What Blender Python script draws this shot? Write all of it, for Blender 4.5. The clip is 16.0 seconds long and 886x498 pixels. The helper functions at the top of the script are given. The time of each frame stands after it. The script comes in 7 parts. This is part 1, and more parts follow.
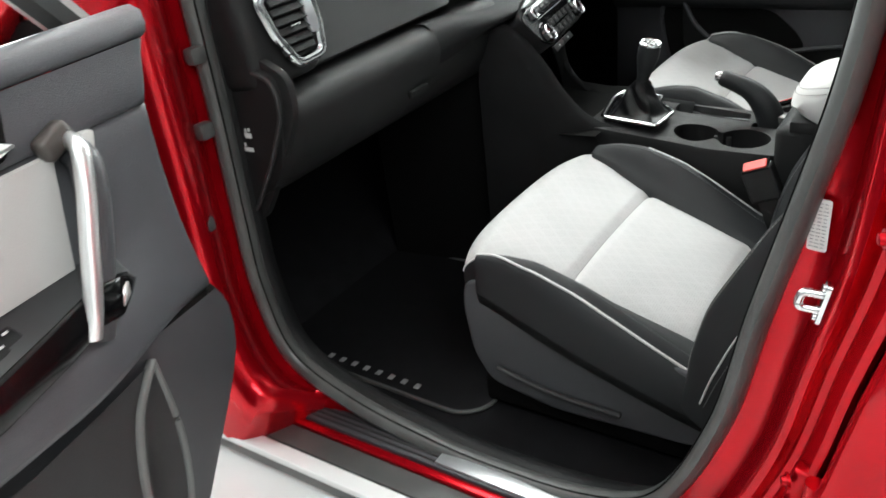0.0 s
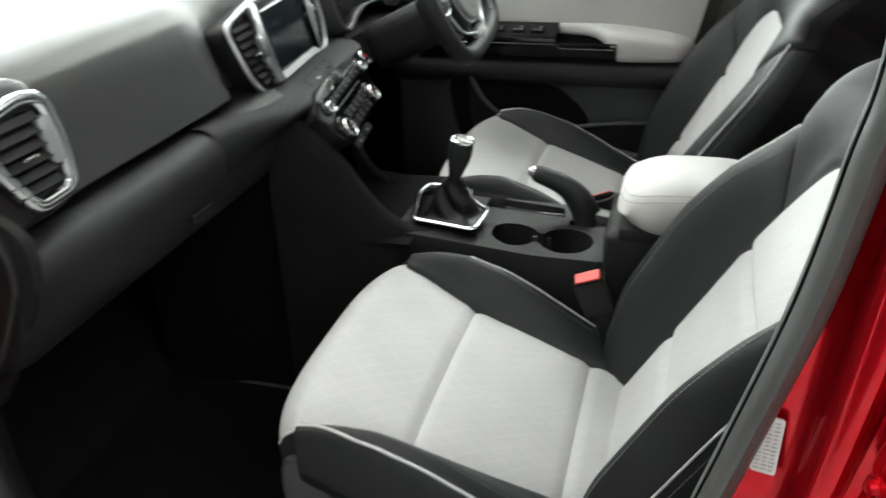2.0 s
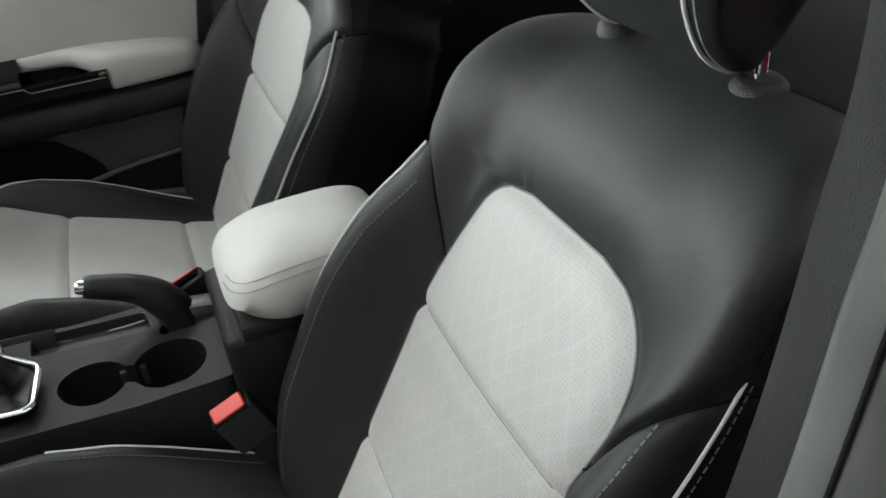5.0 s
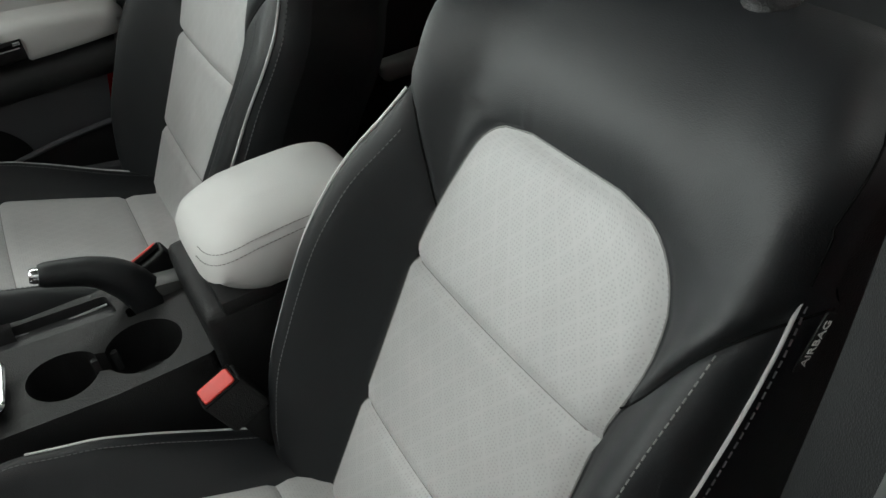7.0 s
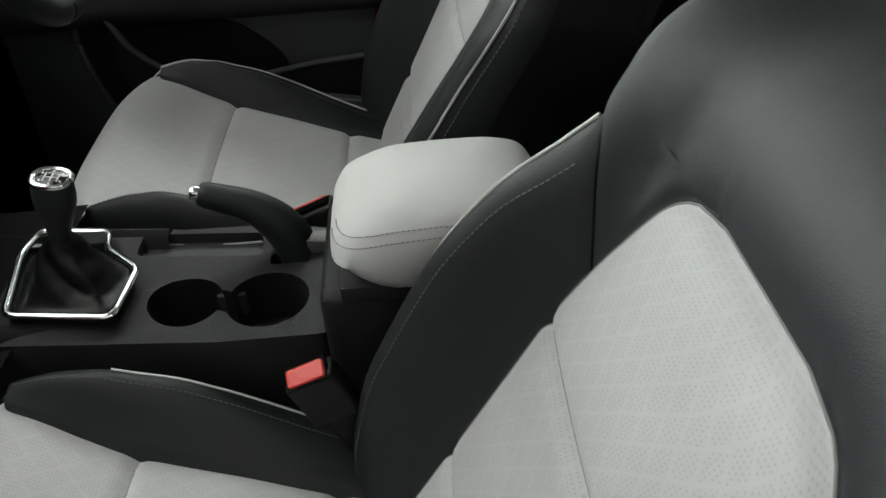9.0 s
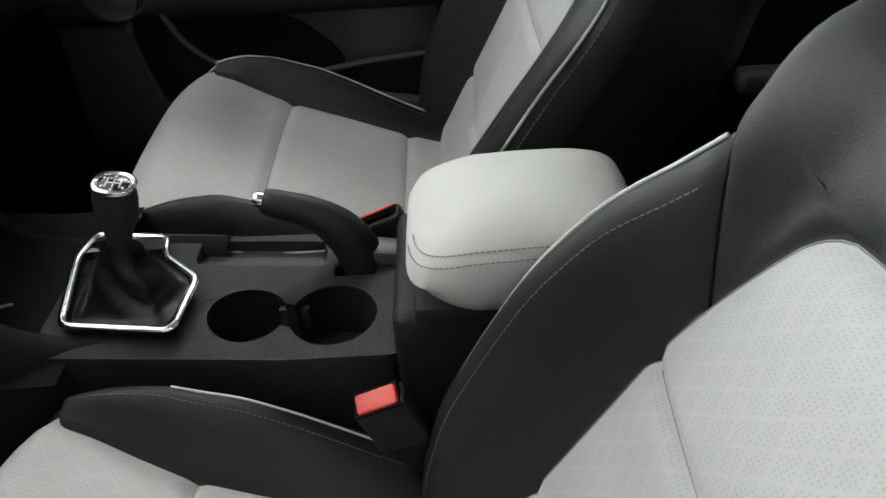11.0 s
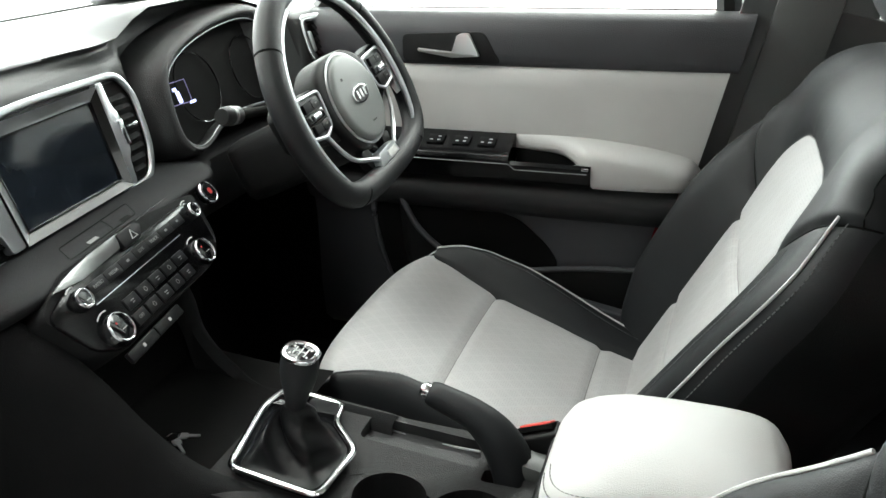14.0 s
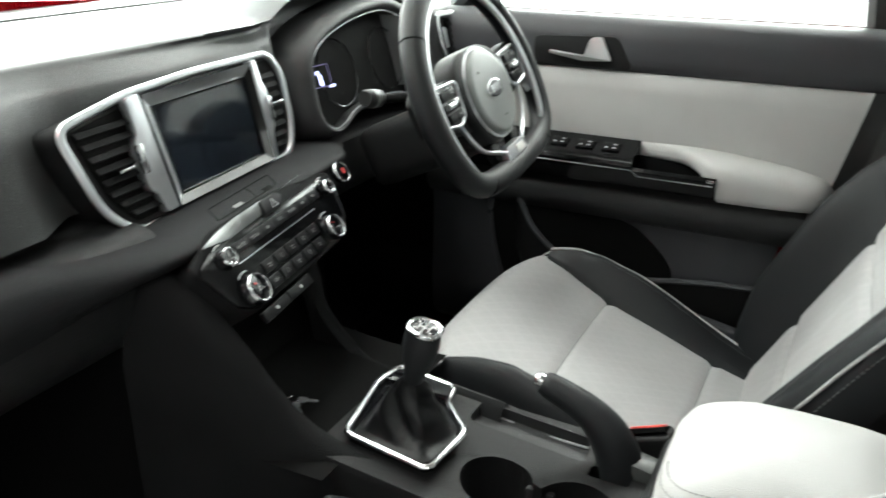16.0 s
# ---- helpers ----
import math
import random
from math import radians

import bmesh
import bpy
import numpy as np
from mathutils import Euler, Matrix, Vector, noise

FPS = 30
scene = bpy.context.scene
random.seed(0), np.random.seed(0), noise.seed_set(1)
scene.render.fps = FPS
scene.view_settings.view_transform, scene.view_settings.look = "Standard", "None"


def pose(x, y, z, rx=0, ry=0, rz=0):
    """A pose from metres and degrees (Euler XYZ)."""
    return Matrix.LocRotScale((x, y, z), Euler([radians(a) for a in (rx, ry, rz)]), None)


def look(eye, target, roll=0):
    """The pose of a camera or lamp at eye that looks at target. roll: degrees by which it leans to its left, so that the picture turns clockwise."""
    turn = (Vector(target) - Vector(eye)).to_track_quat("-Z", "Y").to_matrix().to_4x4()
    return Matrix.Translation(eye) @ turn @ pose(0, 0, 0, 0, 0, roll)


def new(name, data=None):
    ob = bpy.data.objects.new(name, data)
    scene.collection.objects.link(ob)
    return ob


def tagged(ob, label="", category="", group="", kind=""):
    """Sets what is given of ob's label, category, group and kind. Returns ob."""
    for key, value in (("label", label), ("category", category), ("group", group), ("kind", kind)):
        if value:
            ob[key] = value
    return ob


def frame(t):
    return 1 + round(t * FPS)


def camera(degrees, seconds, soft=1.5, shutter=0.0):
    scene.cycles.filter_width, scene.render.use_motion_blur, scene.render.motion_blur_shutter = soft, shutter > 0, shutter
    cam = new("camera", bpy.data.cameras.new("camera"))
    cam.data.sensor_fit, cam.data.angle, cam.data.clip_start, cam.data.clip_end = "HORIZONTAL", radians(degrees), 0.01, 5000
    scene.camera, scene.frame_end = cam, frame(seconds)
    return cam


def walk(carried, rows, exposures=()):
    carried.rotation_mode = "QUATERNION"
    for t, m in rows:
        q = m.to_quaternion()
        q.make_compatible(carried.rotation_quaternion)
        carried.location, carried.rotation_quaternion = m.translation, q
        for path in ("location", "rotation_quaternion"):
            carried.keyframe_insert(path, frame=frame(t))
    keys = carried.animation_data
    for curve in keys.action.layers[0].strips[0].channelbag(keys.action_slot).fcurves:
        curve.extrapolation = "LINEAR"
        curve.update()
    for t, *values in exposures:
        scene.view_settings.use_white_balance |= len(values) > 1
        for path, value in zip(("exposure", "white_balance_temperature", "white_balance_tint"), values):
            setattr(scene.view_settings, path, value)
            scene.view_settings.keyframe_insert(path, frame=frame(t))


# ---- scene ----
cam = camera(58.3, 16.0, 1.5, 0.5)
PATH = [
    (0, (0.488, -1.477, 1.273), (-0.575, -0.08, 0.316), -8.0),
    (0.5, (0.44, -1.439, 1.271), (-0.532, 0.033, 0.327), -7.2),
    (1, (0.371, -1.405, 1.292), (-0.436, 0.151, 0.329), -6.0),
    (1.5, (0.331, -1.344, 1.315), (-0.343, 0.282, 0.365), -4.4),
    (2, (0.295, -1.272, 1.319), (-0.237, 0.411, 0.379), -2.5),
    (2.5, (0.239, -1.217, 1.299), (0.074, 0.514, 0.311), -1.3),
    (3, (0.195, -1.2, 1.319), (0.191, 0.518, 0.296), -1.5),
    (3.5, (0.187, -1.169, 1.307), (0.295, 0.555, 0.299), -2.8),
    (4, (0.193, -1.077, 1.318), (0.394, 0.627, 0.29), -4.3),
    (4.5, (0.187, -0.984, 1.321), (0.572, 0.689, 0.295), -4.0),
    (4.7, (0.218, -0.933, 1.31), (0.69, 0.705, 0.264), -5.4),
    (7, (0.165, -0.855, 1.296), (0.838, 0.588, 0.086), -8.6),
    (7.5, (0.172, -0.84, 1.289), (0.789, 0.638, 0.091), -6.2),
    (8, (0.255, -0.809, 1.268), (0.589, 0.774, 0.091), -4.4),
    (8.5, (0.322, -0.769, 1.25), (0.403, 0.835, 0.058), -3.9),
    (11, (0.27, -0.675, 1.229), (0.225, 0.917, 0.019), -4.2),
    (11.5, (0.317, -0.674, 1.24), (0.043, 0.956, 0.113), -3.2),
    (12, (0.332, -0.654, 1.271), (-0.117, 1.06, 0.342), -2.2),
    (12.5, (0.329, -0.646, 1.273), (-0.178, 1.088, 0.416), -1.8),
    (13, (0.332, -0.654, 1.278), (-0.189, 1.087, 0.443), -1.4),
    (13.5, (0.332, -0.665, 1.278), (-0.242, 1.069, 0.463), -1.6),
    (14, (0.337, -0.671, 1.277), (-0.28, 1.053, 0.472), -2.0),
    (14.5, (0.34, -0.671, 1.276), (-0.287, 1.045, 0.461), -1.9),
    (15, (0.338, -0.676, 1.277), (-0.313, 1.022, 0.445), -1.6),
    (15.5, (0.339, -0.688, 1.279), (-0.378, 0.999, 0.48), -1.1),
    (16, (0.311, -0.71, 1.259), (-0.525, 0.933, 0.483), 0.2),
]
EXPOSURES = [(0.0, 0.2, 6400, 12), (0.5, 0.38, 6400, 12), (1.0, 0.32, 6480, 12), (1.5, 0.08, 6500, 11), (3.0, -0.28, 6500, 10), (4.5, -0.56, 6500, 10), (7.0, -1.0, 6500, 10), (8.7, -1.0, 6500, 10), (11.0, -0.74, 6500, 10), (11.6, -0.54, 6500, 10), (12.5, -0.09, 6500, 10), (14.0, 0.07, 6500, 10), (16.0, 0.07, 6500, 10)]
walk(cam, [(t, look(eye, target, roll)) for t, eye, target, roll in PATH],
     EXPOSURES)

# ---- world, light, exposure ----
world = bpy.data.worlds.new("showroom_air")
scene.world = world
world.use_nodes = True
world.node_tree.nodes["Background"].inputs[0].default_value = (0.93, 0.97, 1.0, 1)
world.node_tree.nodes["Background"].inputs[1].default_value = 0.25


def ceiling_lamp(x, y, sx, sy, watts, colour=(0.955, 1.0, 0.95)):
    data = bpy.data.lights.new("showroom_ceiling_lamp", "AREA")
    data.shape, data.size, data.size_y, data.energy, data.color = "RECTANGLE", sx, sy, watts, colour
    ob = new("showroom_ceiling_lamp", data)
    ob.matrix_world = pose(x, y, 3.38)
    return ob


LAMPS = [(-1.3, 0.0, 1.5, 2.8, 62), (-3.6, 0.0, 1.2, 3.0, 110), (0.3, -2.7, 2.4, 1.2, 14), (2.6, -2.3, 2.4, 1.2, 88), (0.6, 3.0, 2.4, 1.2, 105)]
for lx, ly, lsx, lsy, lw in LAMPS:
    ceiling_lamp(lx, ly, lsx, lsy, lw)

# area panel added to brighten the dash; the wall behind it has no window
day = bpy.data.lights.new("added_daylight_panel", "AREA")
day.shape, day.size, day.size_y, day.energy, day.color = "RECTANGLE", 5.0, 2.4, 560, (0.94, 1.0, 0.97)
day_ob = new("added_daylight_panel", day)
day_ob.matrix_world = look((-5.9, 2.9, 2.0), (0, 2.9, 1.2))

# second added panel, for the dash top's sheen; no window is built here
side_day = bpy.data.lights.new("added_daylight_panel", "AREA")
side_day.shape, side_day.size, side_day.size_y, side_day.energy, side_day.color = "RECTANGLE", 7.0, 2.2, 620, (0.94, 1.0, 0.97)
side_ob = new("added_daylight_panel", side_day)
side_ob.matrix_world = look((-2.3, 5.9, 2.0), (-2.3, 0, 1.6))

# ---- materials ----


def shader(name, colour, rough=0.5, metal=0.0, grain=0.0, scale=400.0, vary=0.0, vary_scale=6.0, coat=0.0, emit=0.0, spec=0.5, sheen=0.0, kind="noise"):
    m = bpy.data.materials.new(name)
    m.use_nodes = True
    nt = m.node_tree
    b = nt.nodes["Principled BSDF"]
    b.inputs["Base Color"].default_value = (*colour, 1)
    b.inputs["Roughness"].default_value = rough
    b.inputs["Metallic"].default_value = metal
    b.inputs["Specular IOR Level"].default_value = spec
    if coat:
        b.inputs["Coat Weight"].default_value = coat
        b.inputs["Coat Roughness"].default_value = 0.03
    if sheen:
        b.inputs["Sheen Weight"].default_value = sheen
    if emit:
        b.inputs["Emission Color"].default_value = (*colour, 1)
        b.inputs["Emission Strength"].default_value = emit
    tc = nt.nodes.new("ShaderNodeTexCoord")
    if vary:
        n = nt.nodes.new("ShaderNodeTexNoise")
        n.inputs["Scale"].default_value, n.inputs["Detail"].default_value = vary_scale, 6
        nt.links.new(tc.outputs["Object"], n.inputs["Vector"])
        mp = nt.nodes.new("ShaderNodeMapRange")
        mp.inputs["From Min"].default_value, mp.inputs["From Max"].default_value = 0.3, 0.7
        mp.inputs["To Min"].default_value, mp.inputs["To Max"].default_value = 1 - vary, 1 + vary
        nt.links.new(n.outputs["Fac"], mp.inputs["Value"])
        mx = nt.nodes.new("ShaderNodeMix")
        mx.data_type, mx.blend_type = "RGBA", "MULTIPLY"
        mx.inputs["Factor"].default_value = 1.0
        mx.inputs["A"].default_value = (*colour, 1)
        nt.links.new(mp.outputs["Result"], mx.inputs["B"])
        nt.links.new(mx.outputs["Result"], b.inputs["Base Color"])
        mr = nt.nodes.new("ShaderNodeMapRange")
        mr.inputs["To Min"].default_value, mr.inputs["To Max"].default_value = max(0.02, rough - 0.6 * vary * rough), min(1, rough + 0.6 * vary * rough)
        nt.links.new(n.outputs["Fac"], mr.inputs["Value"])
        nt.links.new(mr.outputs["Result"], b.inputs["Roughness"])
    if grain:
        if kind == "cells":
            g = nt.nodes.new("ShaderNodeTexVoronoi")
            g.inputs["Scale"].default_value = scale
            out = g.outputs["Distance"]
        else:
            g = nt.nodes.new("ShaderNodeTexNoise")
            g.inputs["Scale"].default_value, g.inputs["Detail"].default_value = scale, 3
            out = g.outputs["Fac"]
        nt.links.new(tc.outputs["Object"], g.inputs["Vector"])
        bp = nt.nodes.new("ShaderNodeBump")
        bp.inputs["Strength"].default_value, bp.inputs["Distance"].default_value = grain, 0.001
        nt.links.new(out, bp.inputs["Height"])
        nt.links.new(bp.outputs["Normal"], b.inputs["Normal"])
    return m


def perforated(name, colour, rough):
    """Light seat cloth: small holes on a grid, with plain diagonal bands that leave diamonds. Uses the sheet's own metres."""
    m = shader(name, colour, rough, vary=0.05, vary_scale=14, sheen=0.15)
    nt = m.node_tree
    b = nt.nodes["Principled BSDF"]
    uv = nt.nodes.new("ShaderNodeUVMap")
    sep = nt.nodes.new("ShaderNodeSeparateXYZ")
    nt.links.new(uv.outputs["UV"], sep.inputs[0])

    def calc(op, a, c=None, d=None):
        n = nt.nodes.new("ShaderNodeMath")
        n.operation = op
        for i, v in enumerate((a, c, d)):
            if v is None:
                continue
            if isinstance(v, (int, float)):
                n.inputs[i].default_value = v
            else:
                nt.links.new(v, n.inputs[i])
        return n.outputs[0]

    u, v = sep.outputs[0], sep.outputs[1]
    # diamonds: two families of lines
    def lines(sign):
        s = calc("ADD", calc("MULTIPLY", u, 1 / 0.023), calc("MULTIPLY", v, sign / 0.032))
        w = calc("ABSOLUTE", calc("SUBTRACT", calc("FRACT", s), 0.5))
        return calc("GREATER_THAN", w, 0.075)
    inside = calc("MULTIPLY", lines(1), lines(-1))
    hx = calc("SUBTRACT", calc("FRACT", calc("MULTIPLY", u, 1 / 0.0036)), 0.5)
    hy = calc("SUBTRACT", calc("FRACT", calc("MULTIPLY", v, 1 / 0.0036)), 0.5)
    r = calc("SQRT", calc("ADD", calc("MULTIPLY", hx, hx), calc("MULTIPLY", hy, hy)))
    hole = calc("MULTIPLY", calc("LESS_THAN", r, 0.22), inside)
    old = b.inputs["Base Color"].links[0].from_socket
    mx = nt.nodes.new("ShaderNodeMix")
    mx.data_type = "RGBA"
    nt.links.new(calc("ADD", calc("MULTIPLY", hole, 0.24), calc("MULTIPLY", inside, 0.026)), mx.inputs["Factor"])
    nt.links.new(old, mx.inputs["A"])
    mx.inputs["B"].default_value = (0.10, 0.10, 0.10, 1)
    nt.links.new(mx.outputs["Result"], b.inputs["Base Color"])
    n = nt.nodes.new("ShaderNodeTexNoise")
    n.inputs["Scale"].default_value = 900
    tc = nt.nodes.new("ShaderNodeTexCoord")
    nt.links.new(tc.outputs["Object"], n.inputs["Vector"])
    h = calc("SUBTRACT", calc("MULTIPLY", n.outputs["Fac"], 0.35), hole)
    bp = nt.nodes.new("ShaderNodeBump")
    bp.inputs["Strength"].default_value, bp.inputs["Distance"].default_value = 0.35, 0.0008
    nt.links.new(h, bp.inputs["Height"])
    nt.links.new(bp.outputs["Normal"], b.inputs["Normal"])
    return m


M_CLOTH = perforated("light_grey_perforated_leather", (0.425, 0.422, 0.422), 0.62)
M_LIGHT = shader("light_grey_leather", (0.50, 0.495, 0.485), 0.5, grain=0.25, scale=900, kind="cells", vary=0.04, vary_scale=10)
M_REST = shader("pale_armrest_leather", (0.54, 0.535, 0.527), 0.48, grain=0.25, scale=900, kind="cells", vary=0.04, vary_scale=10)
M_LEATHER = shader("black_leather", (0.0080, 0.0089, 0.0104), 0.55, spec=0.40, grain=0.16, scale=900, kind="cells", vary=0.12, vary_scale=9)
M_SIDE = shader("black_vinyl", (0.006, 0.0063, 0.0068), 0.5, spec=0.25, grain=0.3, scale=800, kind="cells", vary=0.2, vary_scale=8)
M_PIPE = shader("grey_piping", (0.52, 0.52, 0.52), 0.6)
M_STITCH = shader("grey_thread", (0.35, 0.35, 0.36), 0.7)
M_SEAM = shader("shaded_seam_thread", (0.20, 0.195, 0.19), 0.8)
M_DSTITCH = shader("dark_thread", (0.12, 0.12, 0.125), 0.7)
M_PLASTIC = shader("black_grained_plastic", (0.009, 0.009, 0.0095), 0.50, spec=0.28, grain=0.45, scale=700, kind="cells", vary=0.2, vary_scale=7)
M_SOFT = shader("soft_black_dash_pad", (0.026, 0.027, 0.027), 0.38, spec=0.42, grain=0.22, scale=520, kind="cells", vary=0.15, vary_scale=5)
M_SHELF = shader("soft_charcoal_shelf", (0.009, 0.009, 0.010), 0.6, spec=0.15, grain=0.3, scale=700, kind="cells", vary=0.15, vary_scale=7)
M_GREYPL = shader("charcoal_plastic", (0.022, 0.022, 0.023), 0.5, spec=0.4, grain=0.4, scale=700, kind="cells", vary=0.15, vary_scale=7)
M_DOOR = shader("charcoal_door_trim", (0.044, 0.045, 0.050), 0.45, spec=0.5, grain=0.35, scale=700, kind="cells", vary=0.12, vary_scale=6)
M_BAR = shader("bright_satin_silver", (0.86, 0.87, 0.87), 0.28, metal=0.85, vary=0.05, vary_scale=15)
# lighter, bluer copy of the door trim: showroom light put into the colour
M_DOORLIT = shader("lit_charcoal_door_trim", (0.066, 0.068, 0.076), 0.42, spec=0.5, grain=0.3, scale=700, kind="cells", vary=0.12, vary_scale=6)
M_MOUNT = shader("brown_grey_mount", (0.055, 0.046, 0.042), 0.4, vary=0.2, vary_scale=40)
M_CARPET = shader("black_carpet", (0.008, 0.008, 0.009), 0.95, grain=1.0, scale=1200, vary=0.3, vary_scale=25, spec=0.1)
# near-black for dark parts; also paints the shade in hollows, gaps and wells
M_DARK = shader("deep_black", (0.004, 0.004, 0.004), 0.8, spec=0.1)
M_RUBBER = shader("black_rubber_seal", (0.062, 0.064, 0.063), 0.36, grain=0.12, scale=300, vary=0.2, vary_scale=12)
M_RED = shader("red_metallic_paint", (0.50, 0.003, 0.010), 0.22, metal=0.68, coat=0.35, spec=0.12, grain=0.03, scale=2500, vary=0.06, vary_scale=3)
M_CHROME = shader("satin_chrome", (0.72, 0.73, 0.74), 0.16, metal=1.0, vary=0.15, vary_scale=20)
M_SILVER = shader("silver_paint", (0.60, 0.62, 0.64), 0.28, metal=0.85, vary=0.08, vary_scale=15)
M_GLOSS = shader("piano_black", (0.006, 0.006, 0.007), 0.07, coat=0.6, vary=0.2, vary_scale=15)
M_GLASSBLK = shader("screen_glass", (0.012, 0.016, 0.022), 0.1, vary=0.2, vary_scale=10)
M_BUTTON = shader("dark_grey_button", (0.009, 0.009, 0.010), 0.40, spec=0.16, vary=0.1, vary_scale=40)
M_DIM = shader("dim_key_print", (0.22, 0.22, 0.22), 0.6)
M_PIANO = shader("shaded_piano_black", (0.004, 0.004, 0.0045), 0.14, spec=0.22, vary=0.2, vary_scale=15)
M_PAD = shader("grey_horn_pad", (0.20, 0.213, 0.208), 0.28, grain=0.2, scale=800, kind="cells", vary=0.1, vary_scale=9)
M_GAITER = shader("glossy_black_gaiter", (0.004, 0.004, 0.0045), 0.30, spec=0.24, grain=0.2, scale=900, kind="cells", vary=0.2, vary_scale=14)
M_PILLAR = shader("grey_pillar_trim", (0.12, 0.124, 0.121), 0.55, grain=0.35, scale=700, kind="cells", vary=0.1, vary_scale=6)
M_CHEEK = shader("matt_black_console", (0.012, 0.012, 0.0125), 0.66, spec=0.06, grain=0.4, scale=700, kind="cells", vary=0.2, vary_scale=7)
M_SATIN = shader("dark_satin_bezel", (0.022, 0.023, 0.025), 0.30, vary=0.15, vary_scale=12)
M_ICON = shader("pale_print", (0.55, 0.55, 0.55), 0.6)
M_REDBTN = shader("red_buckle_button", (0.60, 0.035, 0.025), 0.35, vary=0.08, vary_scale=60)
M_REDGLOW = shader("red_start_ring", (0.45, 0.02, 0.02), 0.4)
M_DISPLAY = shader("lit_display", (0.55, 0.6, 1.0), 0.4, emit=2.5)
# grey of the reflection painted onto the climate panel's upper edge
M_REFLECT = shader("painted_reflection_grey", (0.30, 0.31, 0.31), 0.22, metal=0.6, vary=0.25, vary_scale=14)
M_PAPER = shader("white_sticker", (0.74, 0.74, 0.72), 0.55, vary=0.05, vary_scale=50)
M_FADED = shader("faded_print", (0.30, 0.30, 0.31), 0.6)
M_INK = shader("black_print", (0.03, 0.03, 0.03), 0.6)
M_WALL = shader("white_showroom_wall", (0.86, 0.87, 0.87), 0.7, grain=0.1, scale=60, vary=0.03, vary_scale=1)
# grey picked to weaken the light bounced onto the passenger side
M_WALLFILL = shader("fill_cutting_grey_wall", (0.24, 0.245, 0.25), 0.7, grain=0.1, scale=60, vary=0.04, vary_scale=1)
M_TILE = shader("white_floor_tile", (0.70, 0.70, 0.69), 0.16, vary=0.05, vary_scale=3)
M_GROUT = shader("grey_grout", (0.30, 0.30, 0.30), 0.9, grain=0.4, scale=300)
M_LINER = shader("grey_headliner", (0.42, 0.42, 0.40), 0.9, grain=0.4, scale=900)
M_STEP = shader("pale_silver_plate", (0.80, 0.81, 0.81), 0.30, metal=0.1, vary=0.05, vary_scale=6)


def glass_shader():
    m = bpy.data.materials.new("car_glass")
    m.use_nodes = True
    b = m.node_tree.nodes["Principled BSDF"]
    b.inputs["Base Color"].default_value = (0.93, 0.98, 0.95, 1)
    b.inputs["Transmission Weight"].default_value = 1
    b.inputs["Roughness"].default_value = 0.0
    b.inputs["IOR"].default_value = 1.02
    return m


M_GLASS = glass_shader()

# ---- mesh helpers ----


def smooth(mesh, angle=38):
    mesh.shade_smooth()
    mesh.set_sharp_from_angle(angle=radians(angle))
    return mesh


def to_mesh(name, bm, material, angle=38):
    mesh = bpy.data.meshes.new(name)
    bmesh.ops.recalc_face_normals(bm, faces=bm.faces)
    bm.to_mesh(mesh)
    bm.free()
    mesh.materials.append(material)
    return smooth(mesh, angle)


def part(name, bm, material, parent, label="", angle=38):
    ob = new(name, to_mesh(name, bm, material, angle))
    ob.parent = parent
    return tagged(ob, label)


def thing(name, label, category, group="", kind="", at=(0, 0, 0)):
    ob = new(name)
    ob.location = at
    ob.empty_display_size = 0.05
    return tagged(ob, label, category, group, kind)


def solo(name, bm, material, label, category, group="", kind="", angle=38):
    return tagged(new(name, to_mesh(name, bm, material, angle)), label, category, group, kind)


def lerp_table(table, x):
    """Smooth curve through the pairs of a table."""
    n = len(table)
    if x <= table[0][0]:
        return table[0][1]
    if x >= table[-1][0]:
        return table[-1][1]
    i = max(k for k in range(n - 1) if table[k][0] <= x)

    def slope(k):
        if k == 0 or k == n - 1:
            return 0.0
        a = (table[k][1] - table[k - 1][1]) / (table[k][0] - table[k - 1][0])
        b = (table[k + 1][1] - table[k][1]) / (table[k + 1][0] - table[k][0])
        return 0.0 if a * b <= 0 else 2 * a * b / (a + b)
    (x0, y0), (x1, y1) = table[i], table[i + 1]
    h, t = x1 - x0, (x - x0) / (x1 - x0)
    return ((2 * t ** 3 - 3 * t * t + 1) * y0 + (t ** 3 - 2 * t * t + t) * h * slope(i) + (3 * t * t - 2 * t ** 3) * y1 + (t ** 3 - t * t) * h * slope(i + 1))


def spline(points, n):
    """Catmull-Rom through the points, n steps a span."""
    p = [Vector(q) for q in points]
    p = [p[0] * 2 - p[1]] + p + [p[-1] * 2 - p[-2]]
    out = []
    for i in range(1, len(p) - 2):
        for k in range(n):
            t = k / n
            a, b, c, d = p[i - 1], p[i], p[i + 1], p[i + 2]
            out.append(0.5 * ((2 * b) + (c - a) * t + (2 * a - 5 * b + 4 * c - d) * t * t + (3 * b - a - 3 * c + d) * t ** 3))
    out.append(p[-2].copy())
    return out


def sheet(bm, rows, closed=False, uvs=None):
    """Faces between rows of points."""
    grid = [[bm.verts.new(q) for q in row] for row in rows]
    layer = bm.loops.layers.uv.verify() if uvs else None
    n = len(grid[0])
    for i in range(len(grid) - 1):
        for j in range(n if closed else n - 1):
            k = (j + 1) % n
            ids = ((i, j), (i, k), (i + 1, k), (i + 1, j))
            f = bm.faces.new([grid[a][b] for a, b in ids])
            if uvs:
                for loop, (a, b) in zip(f.loops, ids):
                    loop[layer].uv = uvs[a][b]
    return grid


